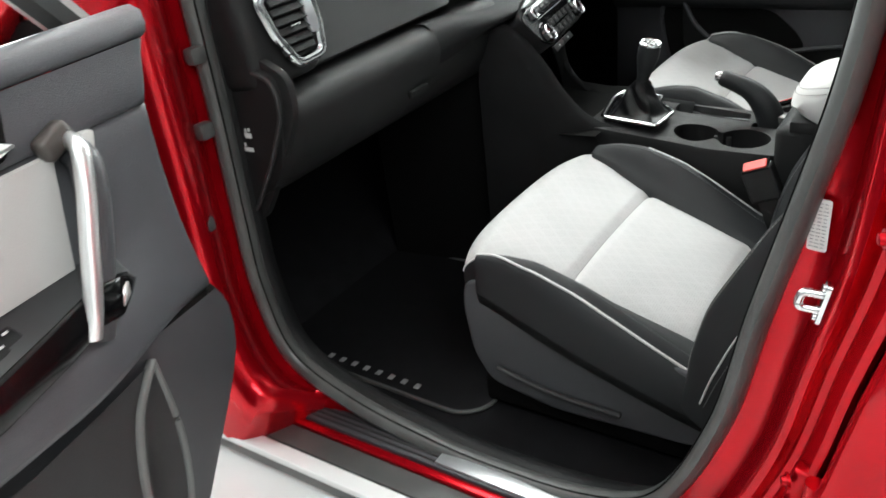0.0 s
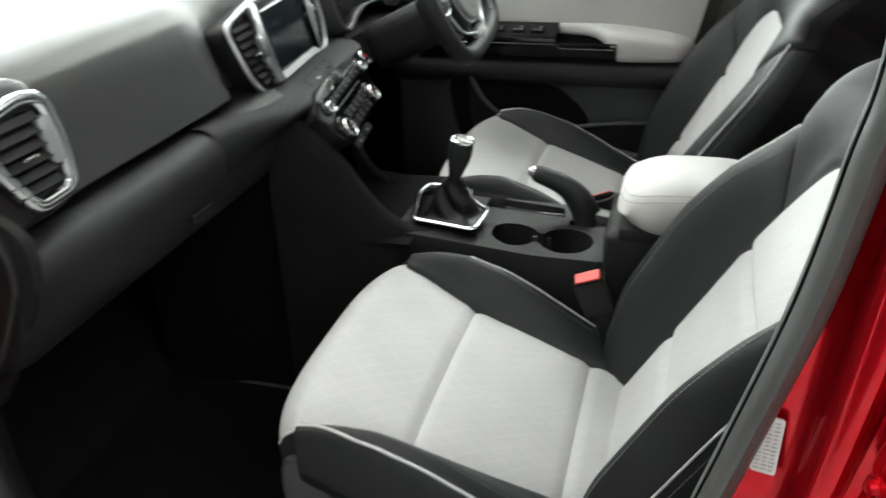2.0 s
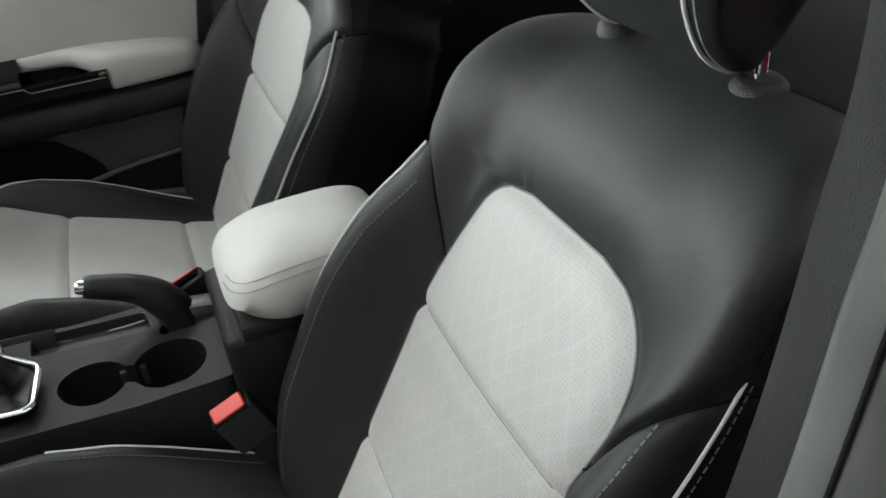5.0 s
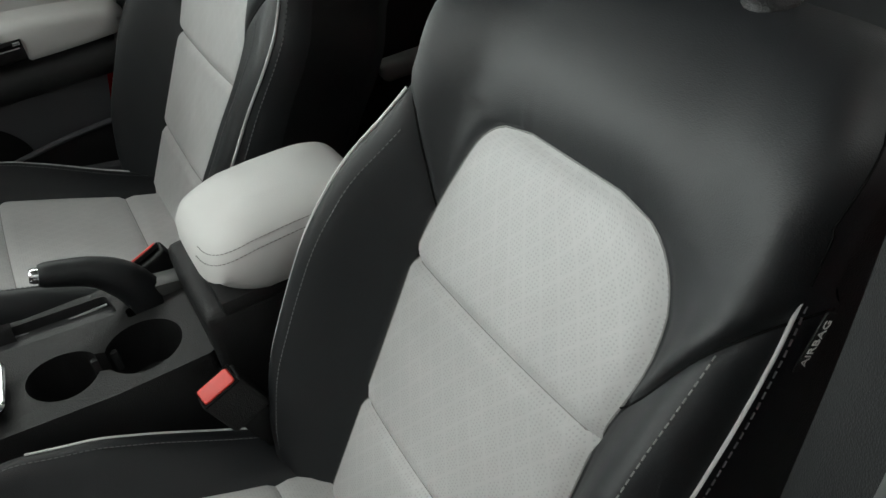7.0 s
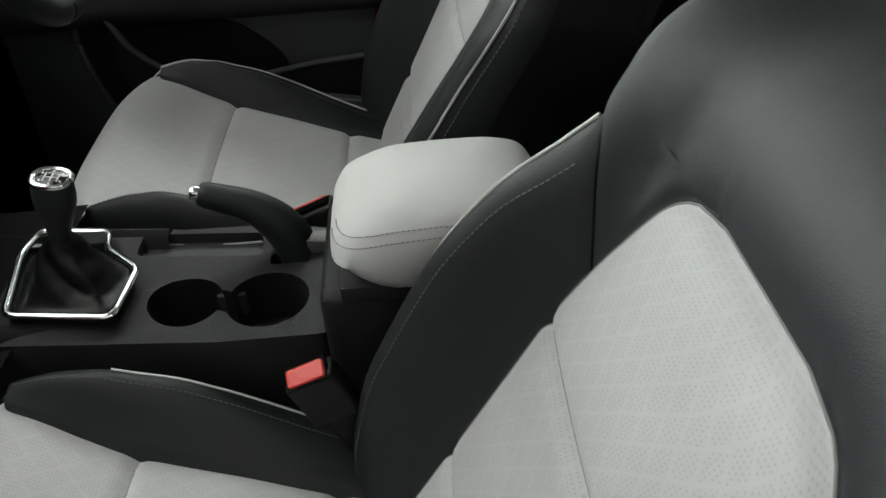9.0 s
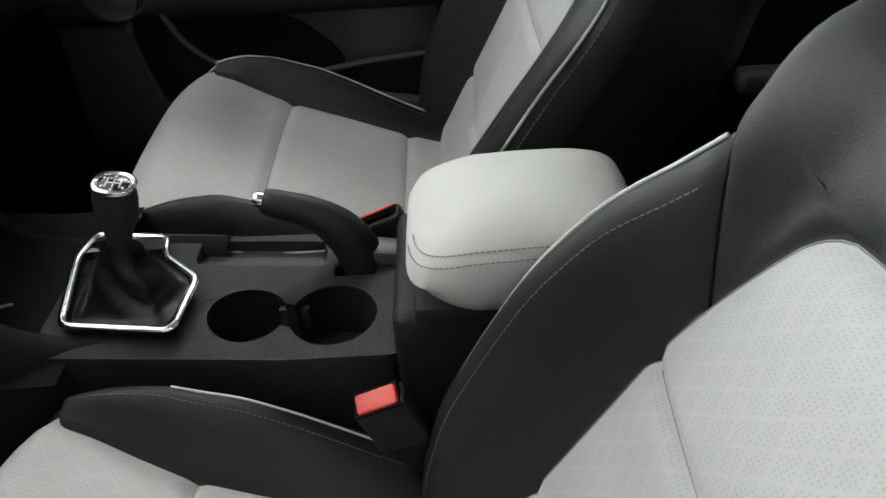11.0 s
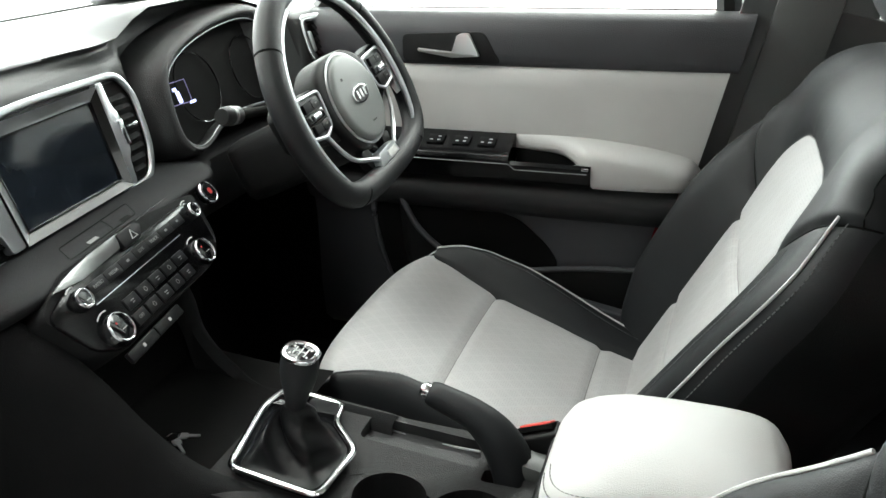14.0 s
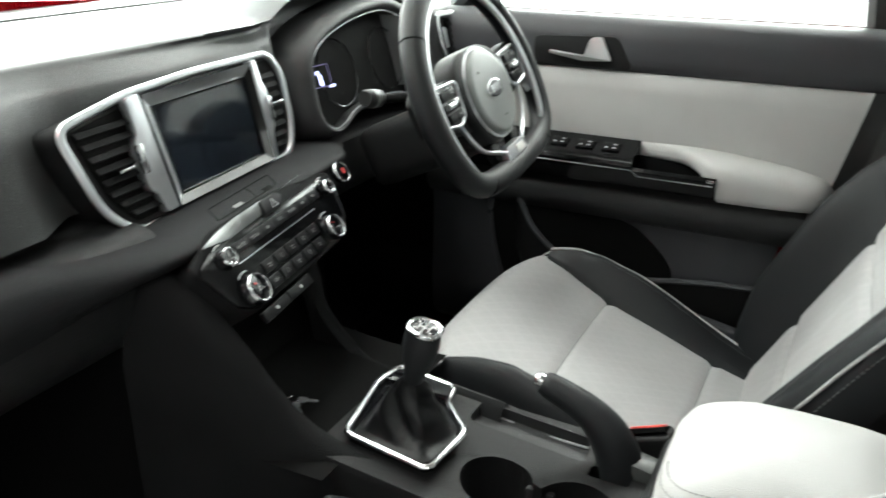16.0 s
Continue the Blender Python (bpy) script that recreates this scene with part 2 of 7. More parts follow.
def tube(points, r, n=8, bm=None, flat=1.0, up=(0, 0, 1), loop=False, caps=True, radii=None):
    """A pipe along the points; flat squeezes it across up."""
    bm = bm or bmesh.new()
    pts = [Vector(q) for q in points]
    rows = []
    m = len(pts)
    for i, q in enumerate(pts):
        if loop:
            d = pts[(i + 1) % m] - pts[i - 1]
        else:
            d = pts[min(i + 1, m - 1)] - pts[max(i - 1, 0)]
        d.normalize()
        side = d.cross(Vector(up))
        if side.length < 1e-4:
            side = d.cross(Vector((1, 0, 0)))
        side.normalize()
        over = side.cross(d)
        rr = radii[i] if radii else r
        rows.append([q + side * (rr * math.cos(a)) + over * (rr * flat * math.sin(a)) for a in [2 * math.pi * k / n for k in range(n)]])
    if loop:
        rows.append(rows[0])
    g = sheet(bm, rows, closed=True)
    if caps and not loop:
        bm.faces.new(g[0][::-1])
        bm.faces.new(g[-1])
    if loop:
        bmesh.ops.remove_doubles(bm, verts=bm.verts, dist=1e-6)
    return bm


def block(size, at=(0, 0, 0), bevel=0.004, turn=(0, 0, 0), seg=2, bm=None):
    """A bevelled box."""
    b = bmesh.new()
    bmesh.ops.create_cube(b, size=1.0)
    bmesh.ops.scale(b, vec=size, verts=b.verts)
    if bevel:
        bmesh.ops.bevel(b, geom=list(b.edges), offset=min(bevel, 0.49 * min(size)), segments=seg, profile=0.6, affect="EDGES")
    bmesh.ops.transform(b, matrix=pose(*at, *turn), verts=b.verts)
    return merge(bm, b)


def merge(bm, other):
    if bm is None:
        return other
    tmp = bpy.data.meshes.new("tmp")
    other.to_mesh(tmp)
    other.free()
    bm.from_mesh(tmp)
    bpy.data.meshes.remove(tmp)
    return bm


def slab(outline, m, depth, bevel=0.003, seg=2, bm=None):
    """A plate: a 2D outline in the plane of m, thickness along its z, bevelled on its upper edge."""
    b = bmesh.new()
    low = [b.verts.new((x, y, -depth)) for x, y in outline]
    f = b.faces.new(low)
    got = bmesh.ops.extrude_face_region(b, geom=[f])
    top = [v for v in got["geom"] if isinstance(v, bmesh.types.BMVert)]
    bmesh.ops.translate(b, vec=(0, 0, depth), verts=top)
    bmesh.ops.recalc_face_normals(b, faces=b.faces)
    if bevel:
        es = [e for e in b.edges if all(abs(v.co.z) < 1e-6 for v in e.verts)]
        bmesh.ops.bevel(b, geom=es, offset=bevel, segments=seg, profile=0.6, affect="EDGES")
    bmesh.ops.transform(b, matrix=m, verts=b.verts)
    return merge(bm, b)


def lathe(profile, m, n=24, bm=None):
    """A turned body about m's z: (radius, height) pairs."""
    b = bmesh.new()
    rows = [[(max(r, 1e-5) * math.cos(2 * math.pi * k / n), max(r, 1e-5) * math.sin(2 * math.pi * k / n), h) for k in range(n)] for r, h in profile]
    sheet(b, rows, closed=True)
    bmesh.ops.remove_doubles(b, verts=b.verts, dist=2e-5)
    bmesh.ops.transform(b, matrix=m, verts=b.verts)
    return merge(bm, b)


def rounded(pts, r, n=4):
    """A closed 2D outline with its corners rounded."""
    out = []
    m = len(pts)
    for i in range(m):
        p, a, b = Vector(pts[i]), Vector(pts[i - 1]), Vector(pts[(i + 1) % m])
        rr = min(r, 0.45 * (a - p).length, 0.45 * (b - p).length)
        s, e = p + (a - p).normalized() * rr, p + (b - p).normalized() * rr
        for k in range(n + 1):
            t = k / n
            out.append(tuple((1 - t) ** 2 * s + 2 * t * (1 - t) * p + t * t * e))
    return out


def plane_at(o, x_axis, y_axis):
    """A pose with its origin at o, x and y near the given ways."""
    x = Vector(x_axis).normalized()
    z = x.cross(Vector(y_axis)).normalized()
    y = z.cross(x)
    return Matrix.Translation(o) @ Matrix((x, y, z)).transposed().to_4x4()


def dashes(points, step, length, r, bm=None):
    """Stitches along a line."""
    bm = bm or bmesh.new()
    pts = [Vector(q) for q in points]
    ds = [0.0]
    for a, b in zip(pts, pts[1:]):
        ds.append(ds[-1] + (b - a).length)

    def along(s):
        i = int(np.searchsorted(ds, s, side="right")) - 1
        i = max(0, min(i, len(pts) - 2))
        return pts[i].lerp(pts[i + 1], (s - ds[i]) / max(1e-9, ds[i + 1] - ds[i]))
    s = 0.0
    while s + length < ds[-1]:
        tube([along(s), along(s + length)], r, 4, bm)
        s += step
    return bm


def step01(a, b, x):
    t = min(1.0, max(0.0, (x - a) / (b - a)))
    return t * t * (3 - 2 * t)

# ---- showroom ----
RX0, RX1, RY0, RY1, RH = -6.0, 7.0, -5.0, 6.0, 3.4


def showroom():
    tile, gap = 0.6, 0.004
    f = solo("floor", block((RX1 - RX0, RY1 - RY0, 0.1), ((RX0 + RX1) / 2, (RY0 + RY1) / 2, -0.056), 0), M_GROUT, "grey grout bed under white showroom floor tiles", "floor", kind="structure")
    base = to_mesh("tile", block((tile - gap, tile - gap, 0.008), (0, 0, 0), 0.0015, seg=1), M_TILE)
    for i in range(-3, 5):
        for j in range(-5, 3):
            t = new("tile", base)
            t.parent = f
            t.location = (i * tile + 0.13, j * tile - 0.21, -0.002)
    rest = bmesh.new()
    for i in range(int((RX1 - RX0) / tile) + 1):
        for j in range(int((RY1 - RY0) / tile) + 1):
            a, b = i - 10, j - 8
            if -3 <= a < 5 and -5 <= b < 3:
                continue
            x, y, h = a * tile + 0.13, b * tile - 0.21, tile / 2 - gap / 2
            if RX0 < x < RX1 and RY0 < y < RY1:
                rest.faces.new([rest.verts.new((x + sx * h, y + sy * h, 0.002)) for sx, sy in ((-1, -1), (1, -1), (1, 1), (-1, 1))])
    r = part("far_tile", rest, M_TILE, f)
    tagged(r, kind="stuff")
    for nm, at, size in (("wall_west", (RX0 - 0.1, 0.5, RH / 2), (0.2, 11.4, RH)), ("wall_east", (RX1 + 0.1, 0.5, RH / 2), (0.2, 11.4, RH)),
                         ("wall_south", (0.5, RY0 - 0.1, RH / 2), (13, 0.2, RH)), ("wall_north", (0.5, RY1 + 0.1, RH / 2), (13, 0.2, RH))):
        # assumed south wall, greyed to lower the fill light from that side
        grey = nm == "wall_south"
        solo(nm, block(size, at, 0), M_WALLFILL if grey else M_WALL, "plain %s painted showroom wall" % ("grey" if grey else "white"), "wall", kind="structure")
    solo("ceiling", block((13.4, 11.4, 0.1), (0.5, 0.5, RH + 0.06), 0), M_WALL, "plain white showroom ceiling", "ceiling", kind="structure")


showroom()

# ---- seats ----
CUSHION = [(-0.152, 0.575), (-0.178, 0.598), (-0.190, 0.626), (-0.181, 0.650), (-0.152, 0.664), (-0.10, 0.656), (-0.05, 0.638), (0.0, 0.620), (0.10, 0.587), (0.19, 0.556), (0.26, 0.535), (0.34, 0.512)]
CU_W = [(-0.20, 0.222), (-0.17, 0.221), (-0.15, 0.212), (-0.10, 0.196), (-0.05, 0.180), (0.0, 0.167), (0.1, 0.158), (0.19, 0.150), (0.34, 0.147)]
CU_H = [(-0.19, 0.230), (-0.15, 0.237), (-0.05, 0.247), (0.1, 0.255), (0.34, 0.25)]
BUMP = [(-0.19, 0.0), (-0.16, 0.05), (-0.13, 0.18), (-0.10, 0.42), (-0.06, 0.76), (-0.02, 0.96), (0.03, 0.96), (0.08, 0.8), (0.13, 0.58), (0.18, 0.36), (0.23, 0.16), (0.28, 0.03), (0.34, 0.0)]
BACK_W = [(0.50, 0.149), (0.80, 0.143), (0.86, 0.147), (0.90, 0.140), (0.925, 0.127), (0.942, 0.109), (0.951, 0.091), (0.9555, 0.073), (0.957, 0.055), (1.0, 0.06), (1.1, 0.05)]
BACK_H = [(0.50, 0.240), (0.60, 0.249), (0.70, 0.252), (0.76, 0.246), (0.80, 0.236), (0.84, 0.218), (0.87, 0.204), (0.90, 0.194), (0.935, 0.197), (0.97, 0.206), (1.0, 0.212), (1.04, 0.211), (1.07, 0.198), (1.09, 0.178), (1.105, 0.150)]
BACK_HO = [(0.50, 0.232), (0.60, 0.240), (0.70, 0.246), (0.80, 0.248), (0.86, 0.242), (0.90, 0.235), (0.94, 0.233), (0.98, 0.233), (1.0, 0.232), (1.03, 0.226), (1.06, 0.206), (1.085, 0.180), (1.105, 0.150)]
BACK_B = [(0.50, 0.03), (0.58, 0.06), (0.66, 0.080), (0.74, 0.082), (0.80, 0.070), (0.86, 0.046), (0.90, 0.036), (0.94, 0.036), (1.0, 0.028), (1.06, 0.012), (1.105, -0.02)]
BACK_0 = [(0.50, 0.148), (0.86, 0.146), (0.93, 0.138), (1.0, 0.115), (1.06, 0.09), (1.105, 0.07)]
N_BACK = Vector((-0.876, 0, 0.482))


def front_seat(side, centre, label, upright=0.0):
    """side +1: the inboard flank lies at +y. Bucket seat with pale panels and dark bolsters."""
    seat = thing("front_seat", label, "car seat", "front seats", at=(0.15, centre, 0.37))

    def put(name, bm, mat, lab="", angle=60, under=None):
        if stage[0] and name != "cushion_seam":
            bmesh.ops.rotate(bm, cent=(0.26, centre, 0.54), matrix=Matrix.Rotation(radians(-upright), 3, "Y"), verts=bm.verts)
            shift = (0, 0 if name.startswith(("headrest", "post")) else 0.010, 0.004) if upright else (0.009, -side * 0.026, 0.008)
            bmesh.ops.translate(bm, vec=shift, verts=bm.verts)
        else:  # the driver's cushion is set a little higher and further forward
            bmesh.ops.translate(bm, vec=(0.0, 0, 0.014) if upright else (0.011, side * 0.008, 0.004), verts=bm.verts)
        bmesh.ops.transform(bm, matrix=Matrix.Translation((-0.15, -centre, -0.37)), verts=bm.verts)
        return part(name, bm, mat, under or seat, lab, angle)

    stage = [False]  # True once the reclining half is being built

    # cushion
    line = spline([(x, 0, z) for x, z in CUSHION], 10)
    xs = [p.x for p in line]
    seams = (0.0, 0.192)

    def cushion_point(i, c):
        """c in -1..1: panel within 0.5, bolster beyond, -1 outboard."""
        p = line[i]
        x, z = p.x, p.z
        lip = step01(0.585, 0.655, z) if x < -0.1 else 1.0
        w, h = lerp_table(CU_W, x), lerp_table(CU_H, x)
        a = abs(c)
        if a <= 0.5:
            u = w * a / 0.5
            dz = 0.007 * (1 - (a / 0.5) ** 2)
            for s in seams:
                dz -= 0.007 * math.exp(-((x - s) / 0.007) ** 2)
            dz -= 0.006 * math.exp(-((a - 0.5) / 0.03) ** 2)
            dz *= lip
        else:
            t = (a - 0.5) / 0.5
            u = w + t * (h - w)
            hump = (0.056 if c > 0 else 0.046) * lerp_table(BUMP, x)
            if t < 0.6:
                dz = hump * step01(-0.05, 0.6, t) - 0.006 * math.exp(-((a - 0.5) / 0.03) ** 2) * lip
            else:
                q = (t - 0.6) / 0.4
                dz = hump - (hump + 0.05) * q ** 2.2 * lip
                u = w + (h - w) * (0.6 + 0.4 * math.sin(q * math.pi / 2))
        dx = 0.0
        if x < -0.12:  # rounded front corners
            dx = 0.022 * (u / 0.2) ** 4 * step01(-0.12, -0.17, x)
        return Vector((x + dx, centre + side * math.copysign(u, c), z + dz))

    def cushion_piece(name, i0, i1, c0, c1, n, mat, lab=""):
        cs = [c0 + (c1 - c0) * k / n for k in range(n + 1)]
        bm = bmesh.new()
        uv = [[(c * 0.33, sum(((line[k + 1] - line[k]).length for k in range(i)), 0.0)) for c in cs] for i in range(i0, i1 + 1)]
        sheet(bm, [[cushion_point(i, c) for c in cs] for i in range(i0, i1 + 1)], uvs=uv)
        return put(name, bm, mat, lab)

    near = [min(range(len(xs)), key=lambda i, s=s: abs(xs[i] - s) + (9 if line[i].z < 0.5 or i < 30 else 0)) for s in seams]
    last = len(line) - 1
    cushion_piece("cushion_panel", 0, near[0], -0.5, 0.5, 22, M_CLOTH, "pale grey perforated leather thigh panel")
    cushion_piece("cushion_panel", near[0], near[1], -0.5, 0.5, 22, M_CLOTH, "pale grey perforated leather seat panel")
    cushion_piece("cushion_panel", near[1], last, -0.5, 0.5, 22, M_CLOTH, "pale grey perforated leather rear strip")
    for s in (-1, 1):
        host = cushion_piece("cushion_bolster", 0, last, 0.5 * s, 1.0 * s, 22, M_LEATHER, "black leather cushion bolster")
        ridge = [cushion_point(i, (0.95 if upright else 0.84) if s > 0 else -0.64 - 0.22 * step01(24, 64, i)) + Vector((0, 0, 0.001)) for i in range((40 if upright else 66) if s > 0 else 24, last - 8)]
        put("piping", tube(ridge, 0.0014 if s > 0 else 0.0020, 6), M_PIPE, "pale grey piping", under=host)
        ridge = [cushion_point(i, s * 0.77) + Vector((0, 0, 0.0006)) for i in range(46, last - 10)]
        put("stitching", dashes(ridge, 0.006, 0.004, 0.0006), M_DSTITCH, under=host)
    # skirt below the bolsters
    for s in (-1, 1):
        rows = []
        for i in range(6, last + 1, 2):
            e = cushion_point(i, s * 1.0)
            rows.append([e, e + Vector((0, -0.002 * side * s, -0.018)), e + Vector((0, -0.02 * side * s, -0.03))])
        bm = bmesh.new()
        sheet(bm, rows)
        put("cushion_skirt", bm, M_SIDE)
    # plastic valance along each flank
    for s in (-1, 1):
        y = centre + side * s * 0.238
        out = rounded([(-0.148, 0.628), (-0.156, 0.58), (-0.146, 0.49), (-0.115, 0.44), (0.0, 0.42), (0.22, 0.43), (0.28, 0.47), (0.30, 0.57), (0.24, 0.555), (0.1, 0.58), (0.0, 0.61), (-0.1, 0.635)], 0.02)
        m = plane_at((0, y, 0), (1, 0, 0), (0, 0, 1))
        b = slab(out, m if side * s < 0 else Matrix.Translation((0, 0.02, 0)) @ m, 0.02, 0.006, 3)
        v = put("side_valance", b, M_DOOR, "charcoal plastic seat side cover", 40)
        groove = [(-0.10, y + side * s * 0.0025, 0.475), (0.0, y + side * s * 0.0025, 0.455), (0.11, y + side * s * 0.0025, 0.452)]
        put("trim_rib", tube(spline(groove, 6), 0.006, 8, flat=0.8), M_GREYPL, under=v)
    bm = block((0.42, 0.44, 0.09), (0.07, centre, 0.455), 0.03)
    put("cushion_pan", bm, M_DARK)
    for s in (-1, 1):
        put("seat_rail", block((0.46, 0.035, 0.05), (0.08, centre + s * 0.19, 0.395), 0.006), M_DARK)

    # backrest
    stage[0] = True
    zs = [0.50, 0.53, 0.56, 0.585, 0.60, 0.615, 0.63, 0.64, 0.646, 0.652, 0.658, 0.664, 0.674, 0.69, 0.71, 0.73, 0.75, 0.77, 0.785, 0.795, 0.801, 0.807, 0.813, 0.820, 0.83, 0.842, 0.854, 0.866, 0.88, 0.895, 0.908, 0.918, 0.926, 0.934, 0.940, 0.946, 0.951, 0.957, 0.965, 0.975, 0.987, 1.0, 1.015, 1.03, 1.045, 1.058, 1.07, 1.08, 1.088, 1.095, 1.101, 1.105]
    bseams = (0.652, 0.807)
    rim = [(lerp_table(BACK_W, 0.78 + 0.0006 * k), 0.78 + 0.0006 * k) for k in range(295)] + [(0.055 * k / 30, 0.957) for k in range(31)]

    def split(c):
        """Height parameter of the seam between bolster and shoulder."""
        t = min(1.0, max(0.0, (abs(c) - 0.5) / 0.5))
        return 0.838 + 0.055 * t ** 1.2 if c < 0 else 0.854 + 0.062 * t

    wide = 1.24 if upright else 1.0  # the driver's backrest has the broader insert

    def back_point(z, c, plain=False):
        a = abs(c)
        w, h, b = lerp_table(BACK_W, z), lerp_table(BACK_HO if c < 0 else BACK_H, z), lerp_table(BACK_B, z)
        w, h = w * (wide if c < 0 else 1 + 0.35 * (wide - 1)), h * (1 + 0.45 * (wide - 1))
        if c < 0:
            b *= 1 - 0.5 * step01(0.85, 0.95, z)
        elif upright:
            b, h = b * (0.62 - 0.22 * step01(0.62, 0.80, z)), h * (0.92 + 0.13 * step01(0.62, 0.82, z)) + 0.046 * step01(0.76, 0.86, z) * step01(0.99, 0.92, z)  # the driver's inner bolster is broad and flat
        trim = 0.008 * step01(0.80, 0.87, z) * step01(0.955, 0.90, z) if c > 0 else 0.0  # inner edge of the panel runs straighter
        w -= trim
        w0 = lerp_table(BACK_0, z) * (wide if c < 0 else 1 + 0.35 * (wide - 1))
        if a <= 0.5:
            u = w * a / 0.5
        else:
            t = (a - 0.5) / 0.5
            u = w + (h - w) * (t if t < 0.6 else 0.6 + 0.4 * math.sin((t - 0.6) / 0.4 * math.pi / 2))
        tt = min(1.0, max(0.0, (u - w0) / (h - w0)))
        base = b * step01(-0.08, 0.7, 0.0)
        if tt < 0.7:
            f = b * step01(-0.08, 0.42 if upright and c > 0 else 0.7, tt) - base
        else:
            q = (tt - 0.7) / 0.3
            f = b - base - (b + 0.03) * (1 - math.sqrt(max(0.0, 1 - q * q)))
        d = min(math.hypot((u + trim) / (wide if c < 0 else 1 + 0.35 * (wide - 1)) - p, z - r) for p, r in rim) if z > 0.78 else abs(u - w)
        if a <= 0.5 and z <= 0.957:
            f += 0.006 * (1 - (a / 0.5) ** 2) * step01(0.957, 0.92, z)
            for s in bseams:
                f -= 0.008 * math.exp(-((z - s) / 0.006) ** 2)
        elif not plain:
            k = z - split(c) if a > 0.5 else 0.1
            f += (0.007 - 0.003 * max(-1.0, min(1.0, c / 0.5))) * step01(0.0, 0.04, d) * step01(-0.004, 0.016, k)
            if a > 0.5:
                f -= (0.005 if c < 0 else 0.004) * math.exp(-(k / 0.005) ** 2)
        f -= 0.006 * math.exp(-(d / 0.008) ** 2)
        zz = z + 0.07 * tt * step01(0.62, 0.85, z) * step01(1.09, 0.87, z)
        x = 0.306 + 0.55 * (zz - 0.65)
        if zz > 1.0:
            s = (zz - 1.0) / 0.105 * math.pi / 2
            x, zz = 0.4985 + 0.036 * math.sin(s) + 0.075 * (1 - math.cos(s)), 1.0 + 0.066 * math.sin(s)
        off = -0.014 * step01(0.80, 0.92, z) * step01(1.0, 0.68, u / h)
        return Vector((x, centre + side * (math.copysign(u, c) + off), zz)) + N_BACK * f

    def back_piece(name, low, high, rows, c0, c1, n, mat, lab=""):
        """low, high: height parameters, numbers or functions of c."""
        cs = [c0 + (c1 - c0) * k / n for k in range(n + 1)]
        at = lambda e, c: e(c) if callable(e) else e
        grid = [[at(low, c) + (at(high, c) - at(low, c)) * r for c in cs] for r in rows]
        bm = bmesh.new()
        uv = [[(c / 0.5 * lerp_table(BACK_W, min(z, 0.9)), z * 1.14) for z, c in zip(row, cs)] for row in grid]
        sheet(bm, [[back_point(z, c) for z, c in zip(row, cs)] for row in grid], uvs=uv)
        return put(name, bm, mat, lab)

    tight = [0.0, 0.02, 0.045, 0.08] + [0.12 + 0.76 * k / 22 for k in range(23)] + [0.92, 0.955, 0.98, 1.0]
    for z0, z1 in ((0.50, 0.652), (0.652, 0.807), (0.807, 0.957)):
        back_piece("backrest_panel", z0, z1, tight, -0.5, 0.5, 26, M_CLOTH, "pale grey perforated leather backrest panel")
    # yoke and both shoulder wings are one skin
    upper = bmesh.new()
    sheet(upper, [[back_point(z, -0.5 + k / 26) for k in range(27)] for z in zs if z >= 0.957])
    for s in (-1, 1):
        host = back_piece("backrest_bolster", 0.50, split, tight, 0.5 * s, 1.0 * s, 30, M_LEATHER, "black leather side bolster")
        # the shoulder's rows are bunched where the insert's rounded top ends
        cs = [s * (0.5 + 0.5 * k / 30) for k in range(31)]
        levels = [z for z in zs if z > 0.93]
        rows = [[back_point(split(c) + (0.93 - split(c)) * r, c) for c in cs] for r in (0.0, 0.03, 0.07, 0.12, 0.2, 0.3, 0.4, 0.5, 0.6, 0.7, 0.8, 0.9, 1.0)]
        rows += [[back_point(z, c) for c in cs] for z in levels]
        sheet(upper, rows if s > 0 else [row[::-1] for row in rows])
        seam = [back_point(split(s * c), s * c) + N_BACK * 0.0004 for c in [0.5 + 0.49 * k / 24 for k in range(25)]]
        put("seam", tube(seam, 0.0012, 5), M_DARK)
        # side wall and half of the rear shell
        bm = bmesh.new()
        rows = []
        for z in zs:
            e = back_point(z, s)
            bk = -N_BACK
            inn = Vector((0, -side * s, 0))
            k = step01(1.12, 1.03, z)
            rows.append([e, e + bk * 0.03, e + bk * (0.07 * k + 0.02) + inn * 0.002, e + bk * (0.10 * k + 0.02) + inn * 0.02, Vector((e.x, centre, e.z)) + bk * (0.115 * k + 0.02)])
        sheet(bm, rows)
        put("back_shell", bm, M_SIDE, "black vinyl seat flank and rear shell")
        cp, ct, top = (0.935, 0.855, 33) if s < 0 else (0.90 if upright else 0.872, 0.79, 33 if upright else 31)
        edge = [back_point(0.53 + 0.012 * k, s * cp, True) + Vector((0, side * s * 0.0006, 0)) + N_BACK * (0.0012 if s > 0 else 0) for k in range(top)]
        put("piping", tube(edge, 0.0019 if s > 0 else 0.0015, 6), M_PIPE, "pale grey piping", under=host)
        edge = [back_point(0.53 + 0.012 * k, s * (cp + 0.012 if s < 0 else 0.925), True) + Vector((0, side * s * 0.0006, 0)) for k in range(top)]
        put("stitching", dashes(edge, 0.007, 0.0045, 0.0007), M_DSTITCH, under=host)
        edge = [back_point(0.55 + 0.012 * k, s * ct, True) + N_BACK * 0.0006 for k in range(28)]
        put("stitching", dashes(edge, 0.006, 0.004, 0.0006), M_SEAM if s < 0 else M_DSTITCH, under=host)
        edge = [back_point(z, s * 0.955) + N_BACK * 0.0006 for z in zs if 0.905 <= z <= 1.09]
        put("seam", tube(edge, 0.0008, 5), M_DARK)
    bmesh.ops.remove_doubles(upper, verts=upper.verts, dist=0.0002)
    put("backrest_yoke", upper, M_LEATHER, "smooth black leather upper backrest")
